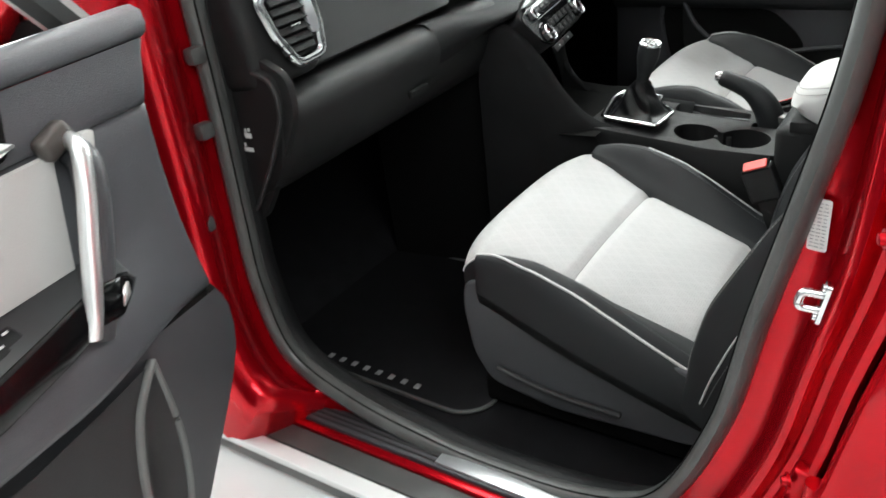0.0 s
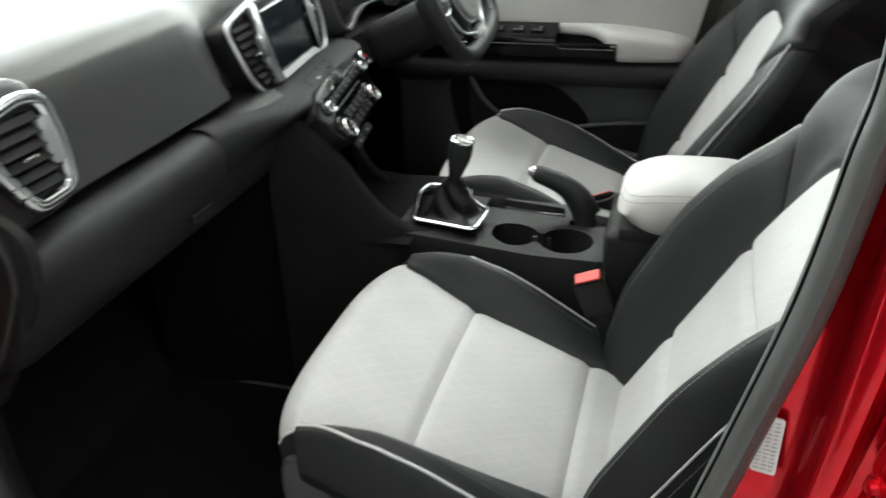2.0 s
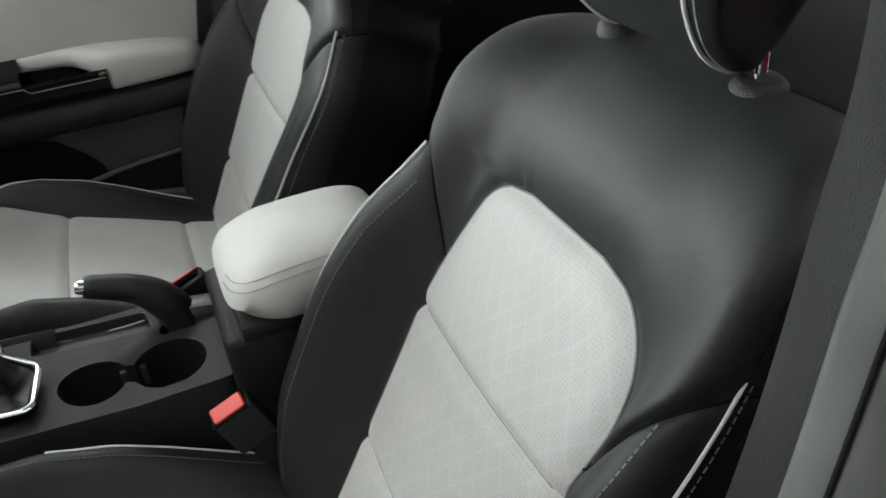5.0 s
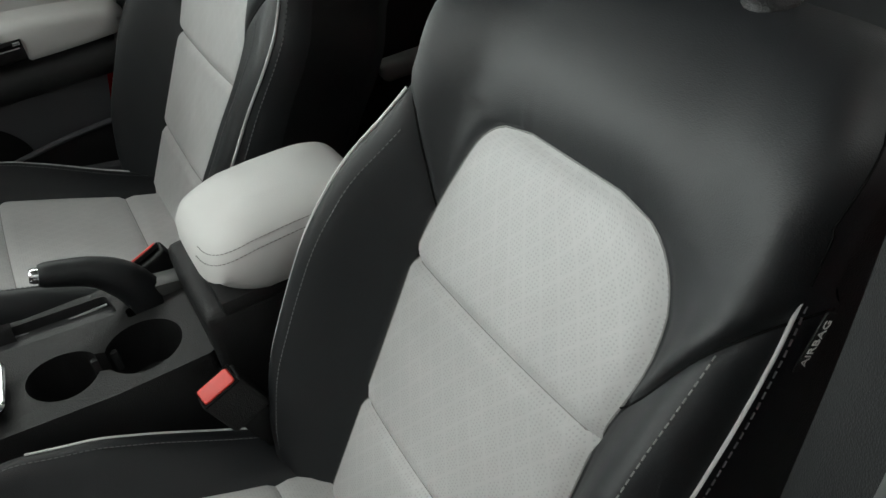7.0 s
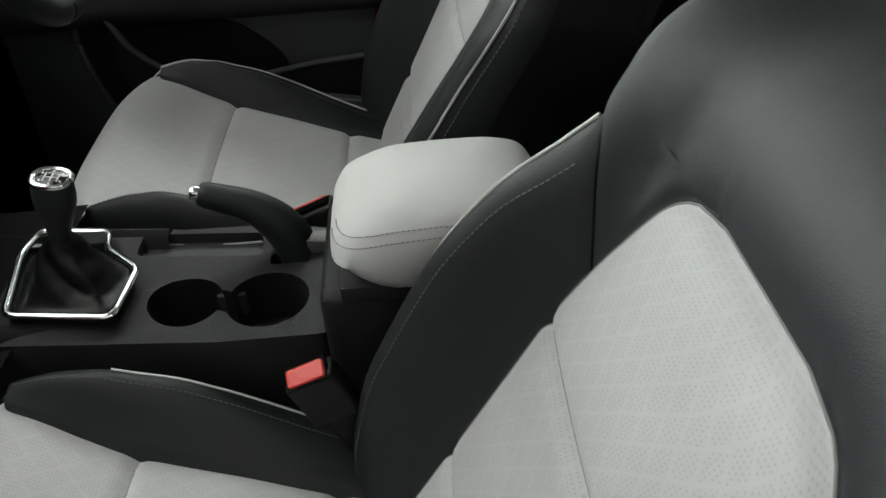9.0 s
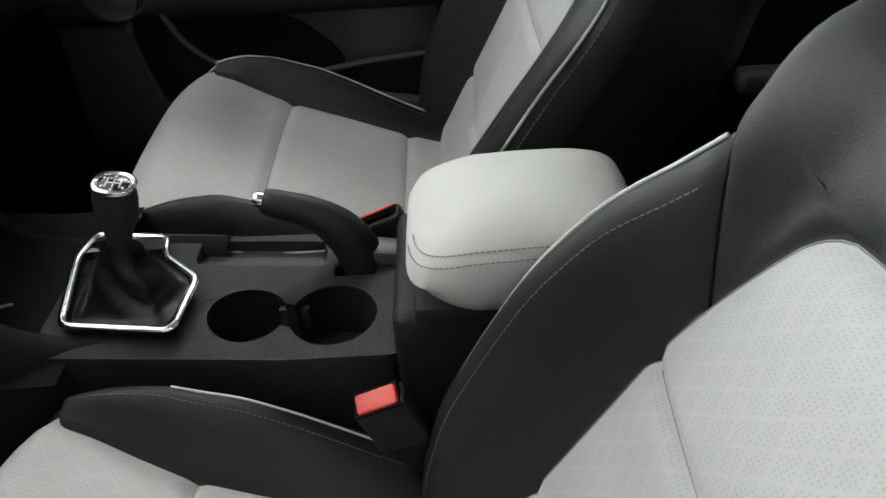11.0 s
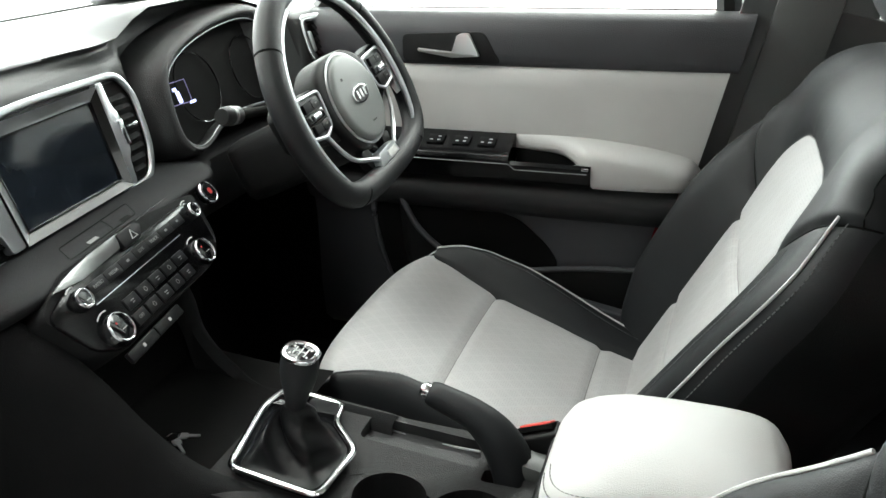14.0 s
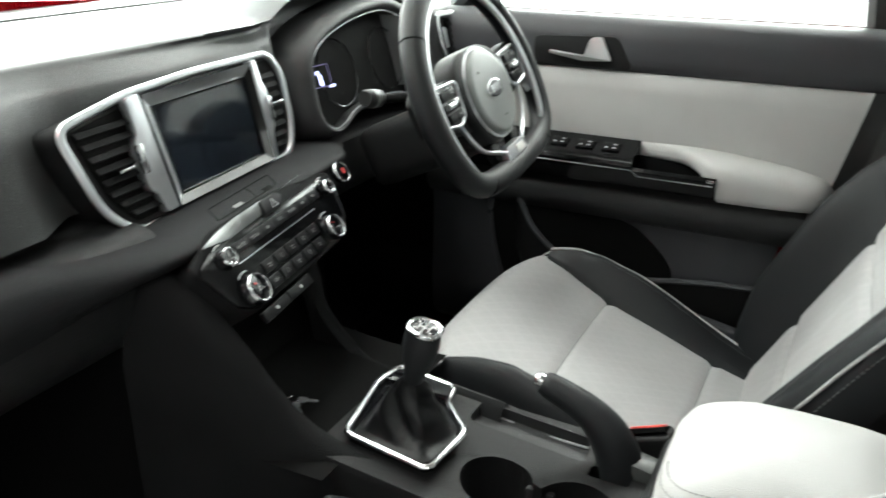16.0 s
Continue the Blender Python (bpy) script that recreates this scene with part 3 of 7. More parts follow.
    for s in bseams:
        put("seam", tube([back_point(s, c) - N_BACK * 0.0004 for c in [-0.49 + 0.98 * k / 24 for k in range(25)]], 0.0011, 5), M_SEAM)
    for k in near:
        put("cushion_seam", tube([cushion_point(k, c) - Vector((0, 0, 0.0004)) for c in [-0.49 + 0.98 * q / 24 for q in range(25)]], 0.0011, 5), M_SEAM)
    rimline = [back_point(z, -0.5) for z in zs if 0.52 < z <= 0.957] + [back_point(0.957, -0.5 + k / 12) for k in range(1, 12)] + [back_point(z, 0.5) for z in reversed(zs) if 0.52 < z <= 0.957]
    put("seam", tube(rimline, 0.0010, 5), M_SEAM)
    # headrest: front face leaning forward, side gussets, piping between them
    side_line = spline([(0.592, 0, 1.076), (0.572, 0, 1.082), (0.548, 0, 1.104), (0.523, 0, 1.145), (0.513, 0, 1.19), (0.514, 0, 1.24), (0.526, 0, 1.278), (0.550, 0, 1.296), (0.580, 0, 1.292), (0.602, 0, 1.262), (0.614, 0, 1.20), (0.616, 0, 1.14), (0.610, 0, 1.092)], 4)
    mid = Vector((0.565, 0, 1.185))

    def head(k, v):
        p = side_line[k]
        q = abs(v)
        half = 0.094 + 0.030 * step01(1.08, 1.17, p.z)
        shrink = 1 - 0.30 * max(0.0, (q - 0.72) / 0.28) ** 2.4
        u = half * (q if q < 0.72 else 0.72 + 0.28 * math.sin((q - 0.72) / 0.28 * math.pi / 2))
        bow = 0.010 * (1 - (q / 0.72) ** 2) if q < 0.72 and p.x < 0.56 else 0.0
        return Vector((mid.x + (p.x - mid.x) * shrink - bow * step01(1.08, 1.13, p.z) * step01(1.30, 1.26, p.z), centre + u * (1 if v > 0 else -1), mid.z + (p.z - mid.z) * shrink))
    vs = [-1 + 2 * k / 40 for k in range(41)]
    bm = bmesh.new()
    g = sheet(bm, [[head(k, v) for k in range(len(side_line))] for v in vs], closed=True)
    bm.faces.new(g[0])
    bm.faces.new(g[-1])
    hd = put("headrest", bm, M_LEATHER, "black leather headrest with pale piping")
    for s in (-1, 1):
        line_h = [head(k, s * 0.74) + Vector((-0.0006, 0, 0)) for k in range(0, 33)]
        put("headrest_piping", tube(line_h, 0.0022, 6), M_PIPE, "pale piping", under=hd)
        line_h = [head(k, s * 0.79) + Vector((-0.0004, s * 0.0003, 0)) for k in range(2, 32)]
        put("headrest_stitching", dashes(line_h, 0.006, 0.005, 0.0007), M_STITCH, under=hd)
        q = Vector((0.594, centre + s * 0.086, 1.062))
        put("headrest_post", tube([q + Vector((0, 0, -0.03)), q + Vector((0, 0, 0.05))], 0.0055, 10), M_CHROME, "chrome headrest post", under=seat)
        put("post_collar", lathe([(0.0, 0.012), (0.014, 0.012), (0.020, 0.006), (0.022, -0.012)], Matrix.Translation(q + Vector((0, 0, 0.002))), 18), M_PLASTIC)
    return seat, back_point, cushion_point


passenger_seat, p_back, p_cush = front_seat(1, -0.385, "black and pale grey leather front passenger seat with perforated panels")
driver_seat, d_back, d_cush = front_seat(-1, 0.378, "black and pale grey leather driver's seat with perforated panels", 1.9)

# readable tag on the passenger seat's outboard flank
tag = thing("airbag_tag", "black cloth airbag tag with white letters on a seat flank", "seat tag", at=(0, 0, 0))
def text_bm(body, size, m, depth=0.0002):
    cu = bpy.data.curves.new("letters", "FONT")
    cu.body, cu.size, cu.extrude, cu.align_x, cu.align_y = body, size, depth, "CENTER", "CENTER"
    ob = bpy.data.objects.new("letters", cu)
    mesh = bpy.data.meshes.new_from_object(ob)
    bm = bmesh.new()
    bm.from_mesh(mesh)
    bmesh.ops.transform(bm, matrix=m, verts=bm.verts)
    bpy.data.objects.remove(ob)
    bpy.data.curves.remove(cu)
    bpy.data.meshes.remove(mesh)
    return bm


# ---- car shell ----
LOOP = [(-0.385, 1.25), (-0.392, 1.10), (-0.398, 0.93), (-0.408, 0.77), (-0.41, 0.65), (-0.376, 0.53), (-0.26, 0.473), (-0.12, 0.447), (0.0, 0.440), (0.14, 0.452), (0.233, 0.50), (0.297, 0.64), (0.329, 0.79), (0.357, 0.91), (0.384, 1.03), (0.398, 1.13), (0.406, 1.22), (0.385, 1.42), (0.30, 1.50)]


def shell():
    car = thing("car_shell", "red metallic car shell with black seals round an open front doorway", "car body")
    loop = [Vector((p.x, 0, p.z)) for p in spline([(x, 0, z) for x, z in LOOP], 8)]
    n = len(loop)
    outward = []
    for i in range(n):
        d = (loop[min(i + 1, n - 1)] - loop[max(i - 1, 0)]).normalized()
        outward.append(Vector((d.z, 0, -d.x)) * -1)
    mid = Vector((0, 0, 0.9))
    outward = [o if o.dot(p - mid) > 0 else -o for o, p in zip(outward, loop)]

    def ribbon(name, section, mat, i0=0, i1=n, lab=""):
        """section(k): list of (offset outward, y) at loop point k."""
        bm = bmesh.new()
        sheet(bm, [[loop[i] + outward[i] * o + Vector((0, y, 0)) for o, y in section(i)] for i in range(i0, i1)])
        return part(name, bm, mat, car, lab, 40)

    def rear(i):
        return step01(0.05, 0.28, loop[i].x)

    # rubber seal: fat lip and inner trim
    bm = bmesh.new()
    rows = []
    for i in range(n):
        c = loop[i] + Vector((0, -0.775, 0)) + outward[i] * 0.009
        rows.append([c + outward[i] * (0.0128 * math.cos(a)) + Vector((0, 0.018 * math.sin(a), 0)) for a in [2 * math.pi * k / 12 for k in range(12)]])
    sheet(bm, rows, closed=True)
    part("door_seal", bm, M_RUBBER, car, "black rubber doorway seal")
    for o, y, r, mat in ((-0.003, -0.781, 0.0014, M_DARK),):
        bm = tube([loop[i] + outward[i] * o + Vector((0, y, 0)) for i in range(n)], r, 6)
        part("seal_groove", bm, mat, car)
    def trim(i):
        r = rear(i)
        a = [(0.004, -0.768), (-0.003, -0.757), (-0.002, -0.745), (0.004, -0.735), (0.03, -0.728)]
        b = [(0.004, -0.768), (0.012, -0.750), (0.030, -0.722), (0.044, -0.706), (0.075, -0.722)]
        return [(p * (1 - r) + q * r, u * (1 - r) + v * r) for (p, u), (q, v) in zip(a, b)]
    ribbon("inner_trim", trim, M_SIDE, lab="black plastic doorway trim")
    # painted flange
    def flange(i):
        r = rear(i)
        a = [(0.018, -0.780), (0.021, -0.790), (0.022, -0.800), (0.018, -0.810), (0.012, -0.818), (0.005, -0.827), (-0.002, -0.837), (-0.008, -0.848), (-0.012, -0.858), (-0.014, -0.868), (-0.011, -0.879), (-0.004, -0.889), (0.012, -0.896), (0.03, -0.900), (0.08, -0.903), (0.12, -0.905)]
        b = [(0.016, -0.768), (0.024, -0.7665), (0.042, -0.771), (0.050, -0.775), (0.056, -0.783), (0.061, -0.797), (0.066, -0.805), (0.073, -0.808), (0.079, -0.803), (0.085, -0.796), (0.092, -0.798), (0.097, -0.810), (0.103, -0.821), (0.111, -0.823), (0.117, -0.812), (0.119, -0.786)]
        # the ridge beside the seal draws nearer to it towards the roof
        k = 1 - 0.6 * step01(0.84, 1.10, loop[i].z)
        turn = 0.016 + 0.045 * k
        b = [(0.016 + (o - 0.016) * k if o <= 0.061 else turn + (o - 0.061) * (0.119 - turn) / 0.058, y) for o, y in b]
        return [(p * (1 - r) + q * r, u * (1 - r) + v * r) for (p, u), (q, v) in zip(a, b)]
    def sillcut(i):
        s = step01(-0.36, -0.30, loop[i].x) * step01(0.22, 0.15, loop[i].x)
        return [(o * (1 - s) + (0.018 + 0.003 * k) * s, y * (1 - s) + s * (-0.775 - 0.0005 * k)) for k, (o, y) in enumerate(flange(i))]
    ribbon("painted_flange", sillcut, M_RED, lab="glossy red metallic door frame")
    # sill: scuff plate, red step, cladding, silver side step
    for nm, at, size, mat, lab in (
            ("scuff_plate", (-0.09, -0.787, 0.432), (0.62, 0.056, 0.012), M_DOOR, "charcoal ribbed sill plate"),
            ("scuff_strip", (0.06, -0.797, 0.4395), (0.30, 0.026, 0.003), M_SILVER, "brushed silver sill strip"),
            ("sill_lip", (-0.05, -0.825, 0.430), (0.92, 0.014, 0.012), M_RED, "thin red sill edge"),
            ("sill_rubber", (-0.05, -0.853, 0.424), (1.1, 0.040, 0.012), M_RUBBER, ""),
            ("sill_box", (-0.05, -0.81, 0.395), (0.9, 0.09, 0.056), M_RED, "red painted sill"),
            ("cladding", (0.0, -0.866, 0.385), (1.5, 0.022, 0.06), M_RUBBER, "black sill cladding"),
            ("side_trim", (0.2, -0.890, 0.424), (1.9, 0.028, 0.014), M_STEP, "bright silver side trim")):
        part(nm, block(size, at, min(size) * 0.3, (0, 0, 0)), mat, car, lab)
    for k in range(5):
        part("plate_rib", block((0.58, 0.0035, 0.003), (-0.10, -0.768 - 0.0095 * k, 0.4388), 0.001), M_GREYPL, car)
    for k in range(4):
        part("side_step", block((0.47, 0.15, 0.03), (-0.55 + 0.475 * k + 0.14, -0.97, 0.372), 0.006), M_STEP, car, "pale silver side step")
    for z, y in ((1.03, -0.796), (0.93, -0.815), (0.80, -0.852)):
        part("hinge_stop", block((0.02, 0.026, 0.024), (-0.398 - 0.06 * max(0, 0.93 - z), y, z), 0.007), M_RUBBER, car, "black rubber hinge stop")
    # rear half of the side: B pillar foot, rear door skin with shut gap
    bm = bmesh.new()
    rows = []
    for z in [0.35 + 0.05 * k for k in range(19)]:
        x0 = float(np.interp(z, [p.z for p in loop[n // 2:]], [p.x for p in loop[n // 2:]])) + 0.115
        bulge = 0.025 * math.sin(math.pi * min(1, max(0, (z - 0.35) / 0.9)))
        rows.append([(x0 + 0.035, -0.76, z), (x0 + 0.012, -0.80, z), (x0, -0.845 - bulge, z), (x0 + 0.004, -0.862 - bulge, z), (x0 + 0.02, -0.872 - bulge, z), (x0 + 0.3, -0.90 - bulge, z), (x0 + 0.95, -0.90 - bulge, z)])
    sheet(bm, rows)
    part("rear_door_skin", bm, M_RED, car, "red metallic rear door edge")
    # near-black sheet paints the shade between pillar and rear door
    bm = bmesh.new()
    rows = [[(float(np.interp(z, [p.z for p in loop[n // 2:]], [p.x for p in loop[n // 2:]])) + 0.10 + dx, y, z) for dx, y in ((0.0, -0.80), (0.03, -0.79), (0.06, -0.78))] for z in [0.45 + 0.05 * k for k in range(17)]]
    sheet(bm, rows)
    part("shut_gap", bm, M_DARK, car)
    # inner skins
    bm = bmesh.new()
    sheet(bm, [[loop[i] + outward[i] * o + Vector((0, y, 0)) for o, y in ((0.03, -0.728), (0.10, -0.72), (0.25, -0.72))] for i in range(0, 38)])
    part("footwell_side", bm, M_CARPET, car)
    part("b_pillar_trim", block((0.16, 0.05, 1.0), (0.56, -0.775, 1.0), 0.015, (0, -6, 0)), M_PLASTIC, car, "black plastic pillar trim")
    part("b_pillar_trim", block((0.17, 0.06, 1.2), (0.462, 0.775, 1.02), 0.02, (0, 12, 0), 3), M_PILLAR, car, "black plastic pillar trim")
    part("b_pillar_trim", block((0.10, 0.10, 0.76), (0.385, 0.785, 0.76), 0.012, (0, 12, 0), 2), M_PILLAR, car, "black plastic pillar trim")
    part("belt_guide", tube([(0.455 + 0.009 * math.cos(a), 0.744, 0.998 + 0.012 * math.sin(a)) for a in [2 * math.pi * k / 20 for k in range(20)]], 0.002, 6, loop=True), M_GREYPL, car, "small dark ring on the pillar trim")
    part("door_jamb", block((0.24, 0.02, 0.72), (0.405, 0.752, 0.75), 0.004, (0, 12, 0), 2), M_RUBBER, car, "black door jamb behind the panel")
    part("sill_inner", block((1.9, 0.05, 0.22), (0.35, 0.765, 0.45), 0.015), M_CARPET, car)
    # floor pan, tunnel, bulkhead
    part("floor_pan", block((2.6, 1.50, 0.03), (0.5, 0.01, 0.345), 0.004), M_CARPET, car, "black carpeted floor")
    part("tunnel", block((2.3, 0.20, 0.24), (0.55, -0.015, 0.46), 0.03), M_CARPET, car)
    bm = bmesh.new()
    sheet(bm, [[(x, y, z) for x, z in ((-0.62, 0.36), (-0.74, 0.45), (-0.86, 0.62), (-0.90, 0.80), (-0.90, 1.05))] for y in (-0.76, 0.78)])
    part("bulkhead", bm, M_CARPET, car)
    # kick panels are near-black to paint in the footwell's shade
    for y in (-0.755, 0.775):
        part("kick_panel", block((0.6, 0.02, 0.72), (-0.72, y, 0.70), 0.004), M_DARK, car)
    # roof, pillars, bonnet
    bm = bmesh.new()
    sheet(bm, [[(x, y, z - 0.03 * (y / 0.6) ** 2) for x, z in ((-0.12, 1.545), (0.3, 1.60), (0.9, 1.62), (1.6, 1.59), (2.1, 1.50))] for y in (-0.66, -0.4, 0, 0.4, 0.66)])
    part("headliner", bm, M_LINER, car, "grey cloth headliner")
    bm = bmesh.new()
    sheet(bm, [[(x, y, z - 0.03 * (y / 0.6) ** 2) for x, z in ((-0.15, 1.565), (0.3, 1.625), (0.9, 1.645), (1.6, 1.615), (2.15, 1.52))] for y in (-0.68, -0.4, 0, 0.4, 0.68)])
    part("roof", bm, M_RED, car)
    for s in (-1, 1):
        ps = spline([(-0.98, s * 0.78, 1.05), (-0.55, s * 0.745, 1.30), (-0.14, s * 0.655, 1.54), (0.6, s * 0.655, 1.59), (1.6, s * 0.65, 1.56), (2.1, s * 0.66, 1.45), (2.45, s * 0.72, 1.05)], 6)
        part("pillar", tube(ps, 0.042, 10), M_RED if s < 0 else M_PLASTIC, car)
    part("quarter_panel", block((0.9, 0.06, 0.75), (2.1, -0.80, 0.80), 0.02), M_RED, car)
    part("side_inner", block((1.75, 0.05, 0.80), (1.45, 0.83, 0.74), 0.02), M_PLASTIC, car)
    part("tailgate", block((0.06, 1.5, 0.75), (2.45, 0, 0.76), 0.02), M_PLASTIC, car)
    bm = bmesh.new()
    sheet(bm, [[(x, y, z - 0.05 * (y / 0.8) ** 2) for x, z in ((-1.04, 1.12), (-1.5, 1.09), (-1.85, 1.02), (-2.0, 0.9), (-2.05, 0.5))] for y in (-0.8, -0.55, -0.2, 0.2, 0.55, 0.8)])
    part("bonnet", bm, M_RED, car, "red metallic bonnet")
    for s in (-1, 1):
        part("front_wing", block((1.0, 0.06, 0.62), (-1.5, s * 0.84, 0.72), 0.02), M_RED, car)
    tyre = [(0.225, -0.085), (0.30, -0.095), (0.335, -0.085), (0.345, -0.06), (0.345, 0.06), (0.335, 0.085), (0.30, 0.095), (0.225, 0.085)]
    disc = [(0.0, 0.060), (0.06, 0.062), (0.09, 0.050), (0.19, 0.058), (0.215, 0.080), (0.228, 0.084), (0.226, 0.0)]
    for x in (-1.30, 1.40):
        for s in (-1, 1):
            hub = plane_at((x, s * 0.835, 0.347), (s, 0, 0), (0, 0, 1)) @ Matrix.Rotation(math.pi, 4, "X")
            wheel = part("wheel", lathe(disc, hub @ Matrix.Rotation(math.pi, 4, "X"), 28), M_SILVER, car, "silver road wheel")
            part("tyre", lathe(tyre, hub, 36), M_RUBBER, wheel, "black rubber tyre")
    part("scuttle", block((0.12, 1.56, 0.03), (-0.99, 0, 1.085), 0.008), M_RUBBER, car, "black scuttle panel")
    for pts in (((-1.02, 1.11), (-0.14, 1.55)), ):
        bm = bmesh.new()
        sheet(bm, [[(pts[0][0], -0.72, pts[0][1]), (pts[1][0], -0.62, pts[1][1])], [(pts[0][0] - 0.03, 0, pts[0][1]), (pts[1][0] - 0.02, 0, pts[1][1] + 0.02)], [(pts[0][0], 0.72, pts[0][1]), (pts[1][0], 0.62, pts[1][1])]])
        g = part("windscreen", bm, M_GLASS, car, "clear curved windscreen")
        g.visible_shadow = False
    return car


car_body = shell()


def striker():
    t = thing("door_striker", "zinc-plated door striker loop on red pillar", "door striker", at=(0.400, -0.818, 0.850))
    m = plane_at((0.0, 0.0, 0.0), (0.30, -0.95, 0), (0.20, 0, 1)) @ Matrix.Scale(0.66, 4)
    part("base_plate", slab(rounded([(-0.011, -0.032), (0.011, -0.032), (0.011, 0.032), (-0.011, 0.032)], 0.006), m @ Matrix.Translation((0, 0, 0.003)), 0.006, 0.001), M_CHROME, t)
    q = [(0.0, -0.0125, 0.0), (0.0, -0.0125, 0.022), (0.0, -0.009, 0.0285), (0.0, 0.0, 0.030), (0.0, 0.009, 0.0285), (0.0, 0.0125, 0.022), (0.0, 0.0125, 0.0)]
    part("loop", tube([m @ Vector(p) for p in spline(q, 4)], 0.0042, 10), M_CHROME, t)
    for s in (-1, 1):
        part("screw", lathe([(0, 0.004), (0.005, 0.004), (0.006, 0)], m @ Matrix.Translation((0, s * 0.024, 0.003)), 12), M_CHROME, t)


striker()


def rear_hinge(at, label):
    t = thing("rear_door_hinge", label, "door hinge", "rear door hinges", at=at)
    part("bracket", block((0.026, 0.024, 0.06), (0.006, 0.008, 0), 0.008, (0, 10, 0), 3), M_RED, t)
    part("knuckle", tube([(0.016, -0.016, -0.034), (0.022, -0.016, 0.034)], 0.010, 12), M_RED, t)
    for z in (-0.020, 0.020):
        part("bolt", lathe([(0, 0.005), (0.005, 0.0045), (0.0062, 0.0), (0.009, 0.0), (0.009, -0.003)], plane_at((-0.010 + 0.2 * z, -0.010, z), (0.4, -0.9, 0), (0, 0, 1)), 12), M_RED, t)


rear_hinge((0.455, -0.822, 0.950), "red painted rear door hinge with bolts in door gap")
rear_hinge((0.395, -0.822, 0.62), "red painted lower rear door hinge with bolts in door gap")


def pillar_sticker(at, x_axis, y_axis, w, h, lines):
    t = thing("pillar_sticker", "white printed sticker with small grey print on red pillar", "sticker", at=at)
    m = plane_at((0, 0, 0), x_axis, y_axis)
    part("sheet", slab(rounded([(-w / 2, -h / 2), (w / 2, -h / 2), (w / 2, h / 2), (-w / 2, h / 2)], 0.003), m, 0.0012, 0), M_PAPER, t)
    bm = bmesh.new()
    for k in range(lines):
        y = -h * 0.42 + h * 0.84 * k / (lines - 1)
        for c in range(3):
            block((w * (0.24 - 0.03 * ((k * 7 + c * 5) % 4)), h * 0.012, 0.0005), (w * (-0.29 + 0.28 * c), y, 0.0004), 0, bm=bm)
    bmesh.ops.transform(bm, matrix=m, verts=bm.verts)
    part("print", bm, M_FADED, t, "grey bars of print")


pillar_sticker((0.3835, -0.7755, 0.904), (0.985, -0.17, 0), (0.20, 0.0, 1), 0.018, 0.052, 13)

# ---- dashboard ----
PROFILE = [(-1.02, 1.085), (-0.80, 1.108), (-0.60, 1.116), (-0.48, 1.116), (-0.425, 1.108), (-0.398, 1.094), (-0.385, 1.075), (-0.372, 1.03), (-0.358, 0.985), (-0.352, 0.968)]
LOWER = [(-0.356, 0.968), (-0.374, 0.964), (-0.374, 0.954), (-0.352, 0.953), (-0.334, 0.952), (-0.318, 0.944), (-0.308, 0.922), (-0.312, 0.89), (-0.325, 0.852), (-0.352, 0.818), (-0.40, 0.795), (-0.50, 0.778), (-0.74, 0.75)]


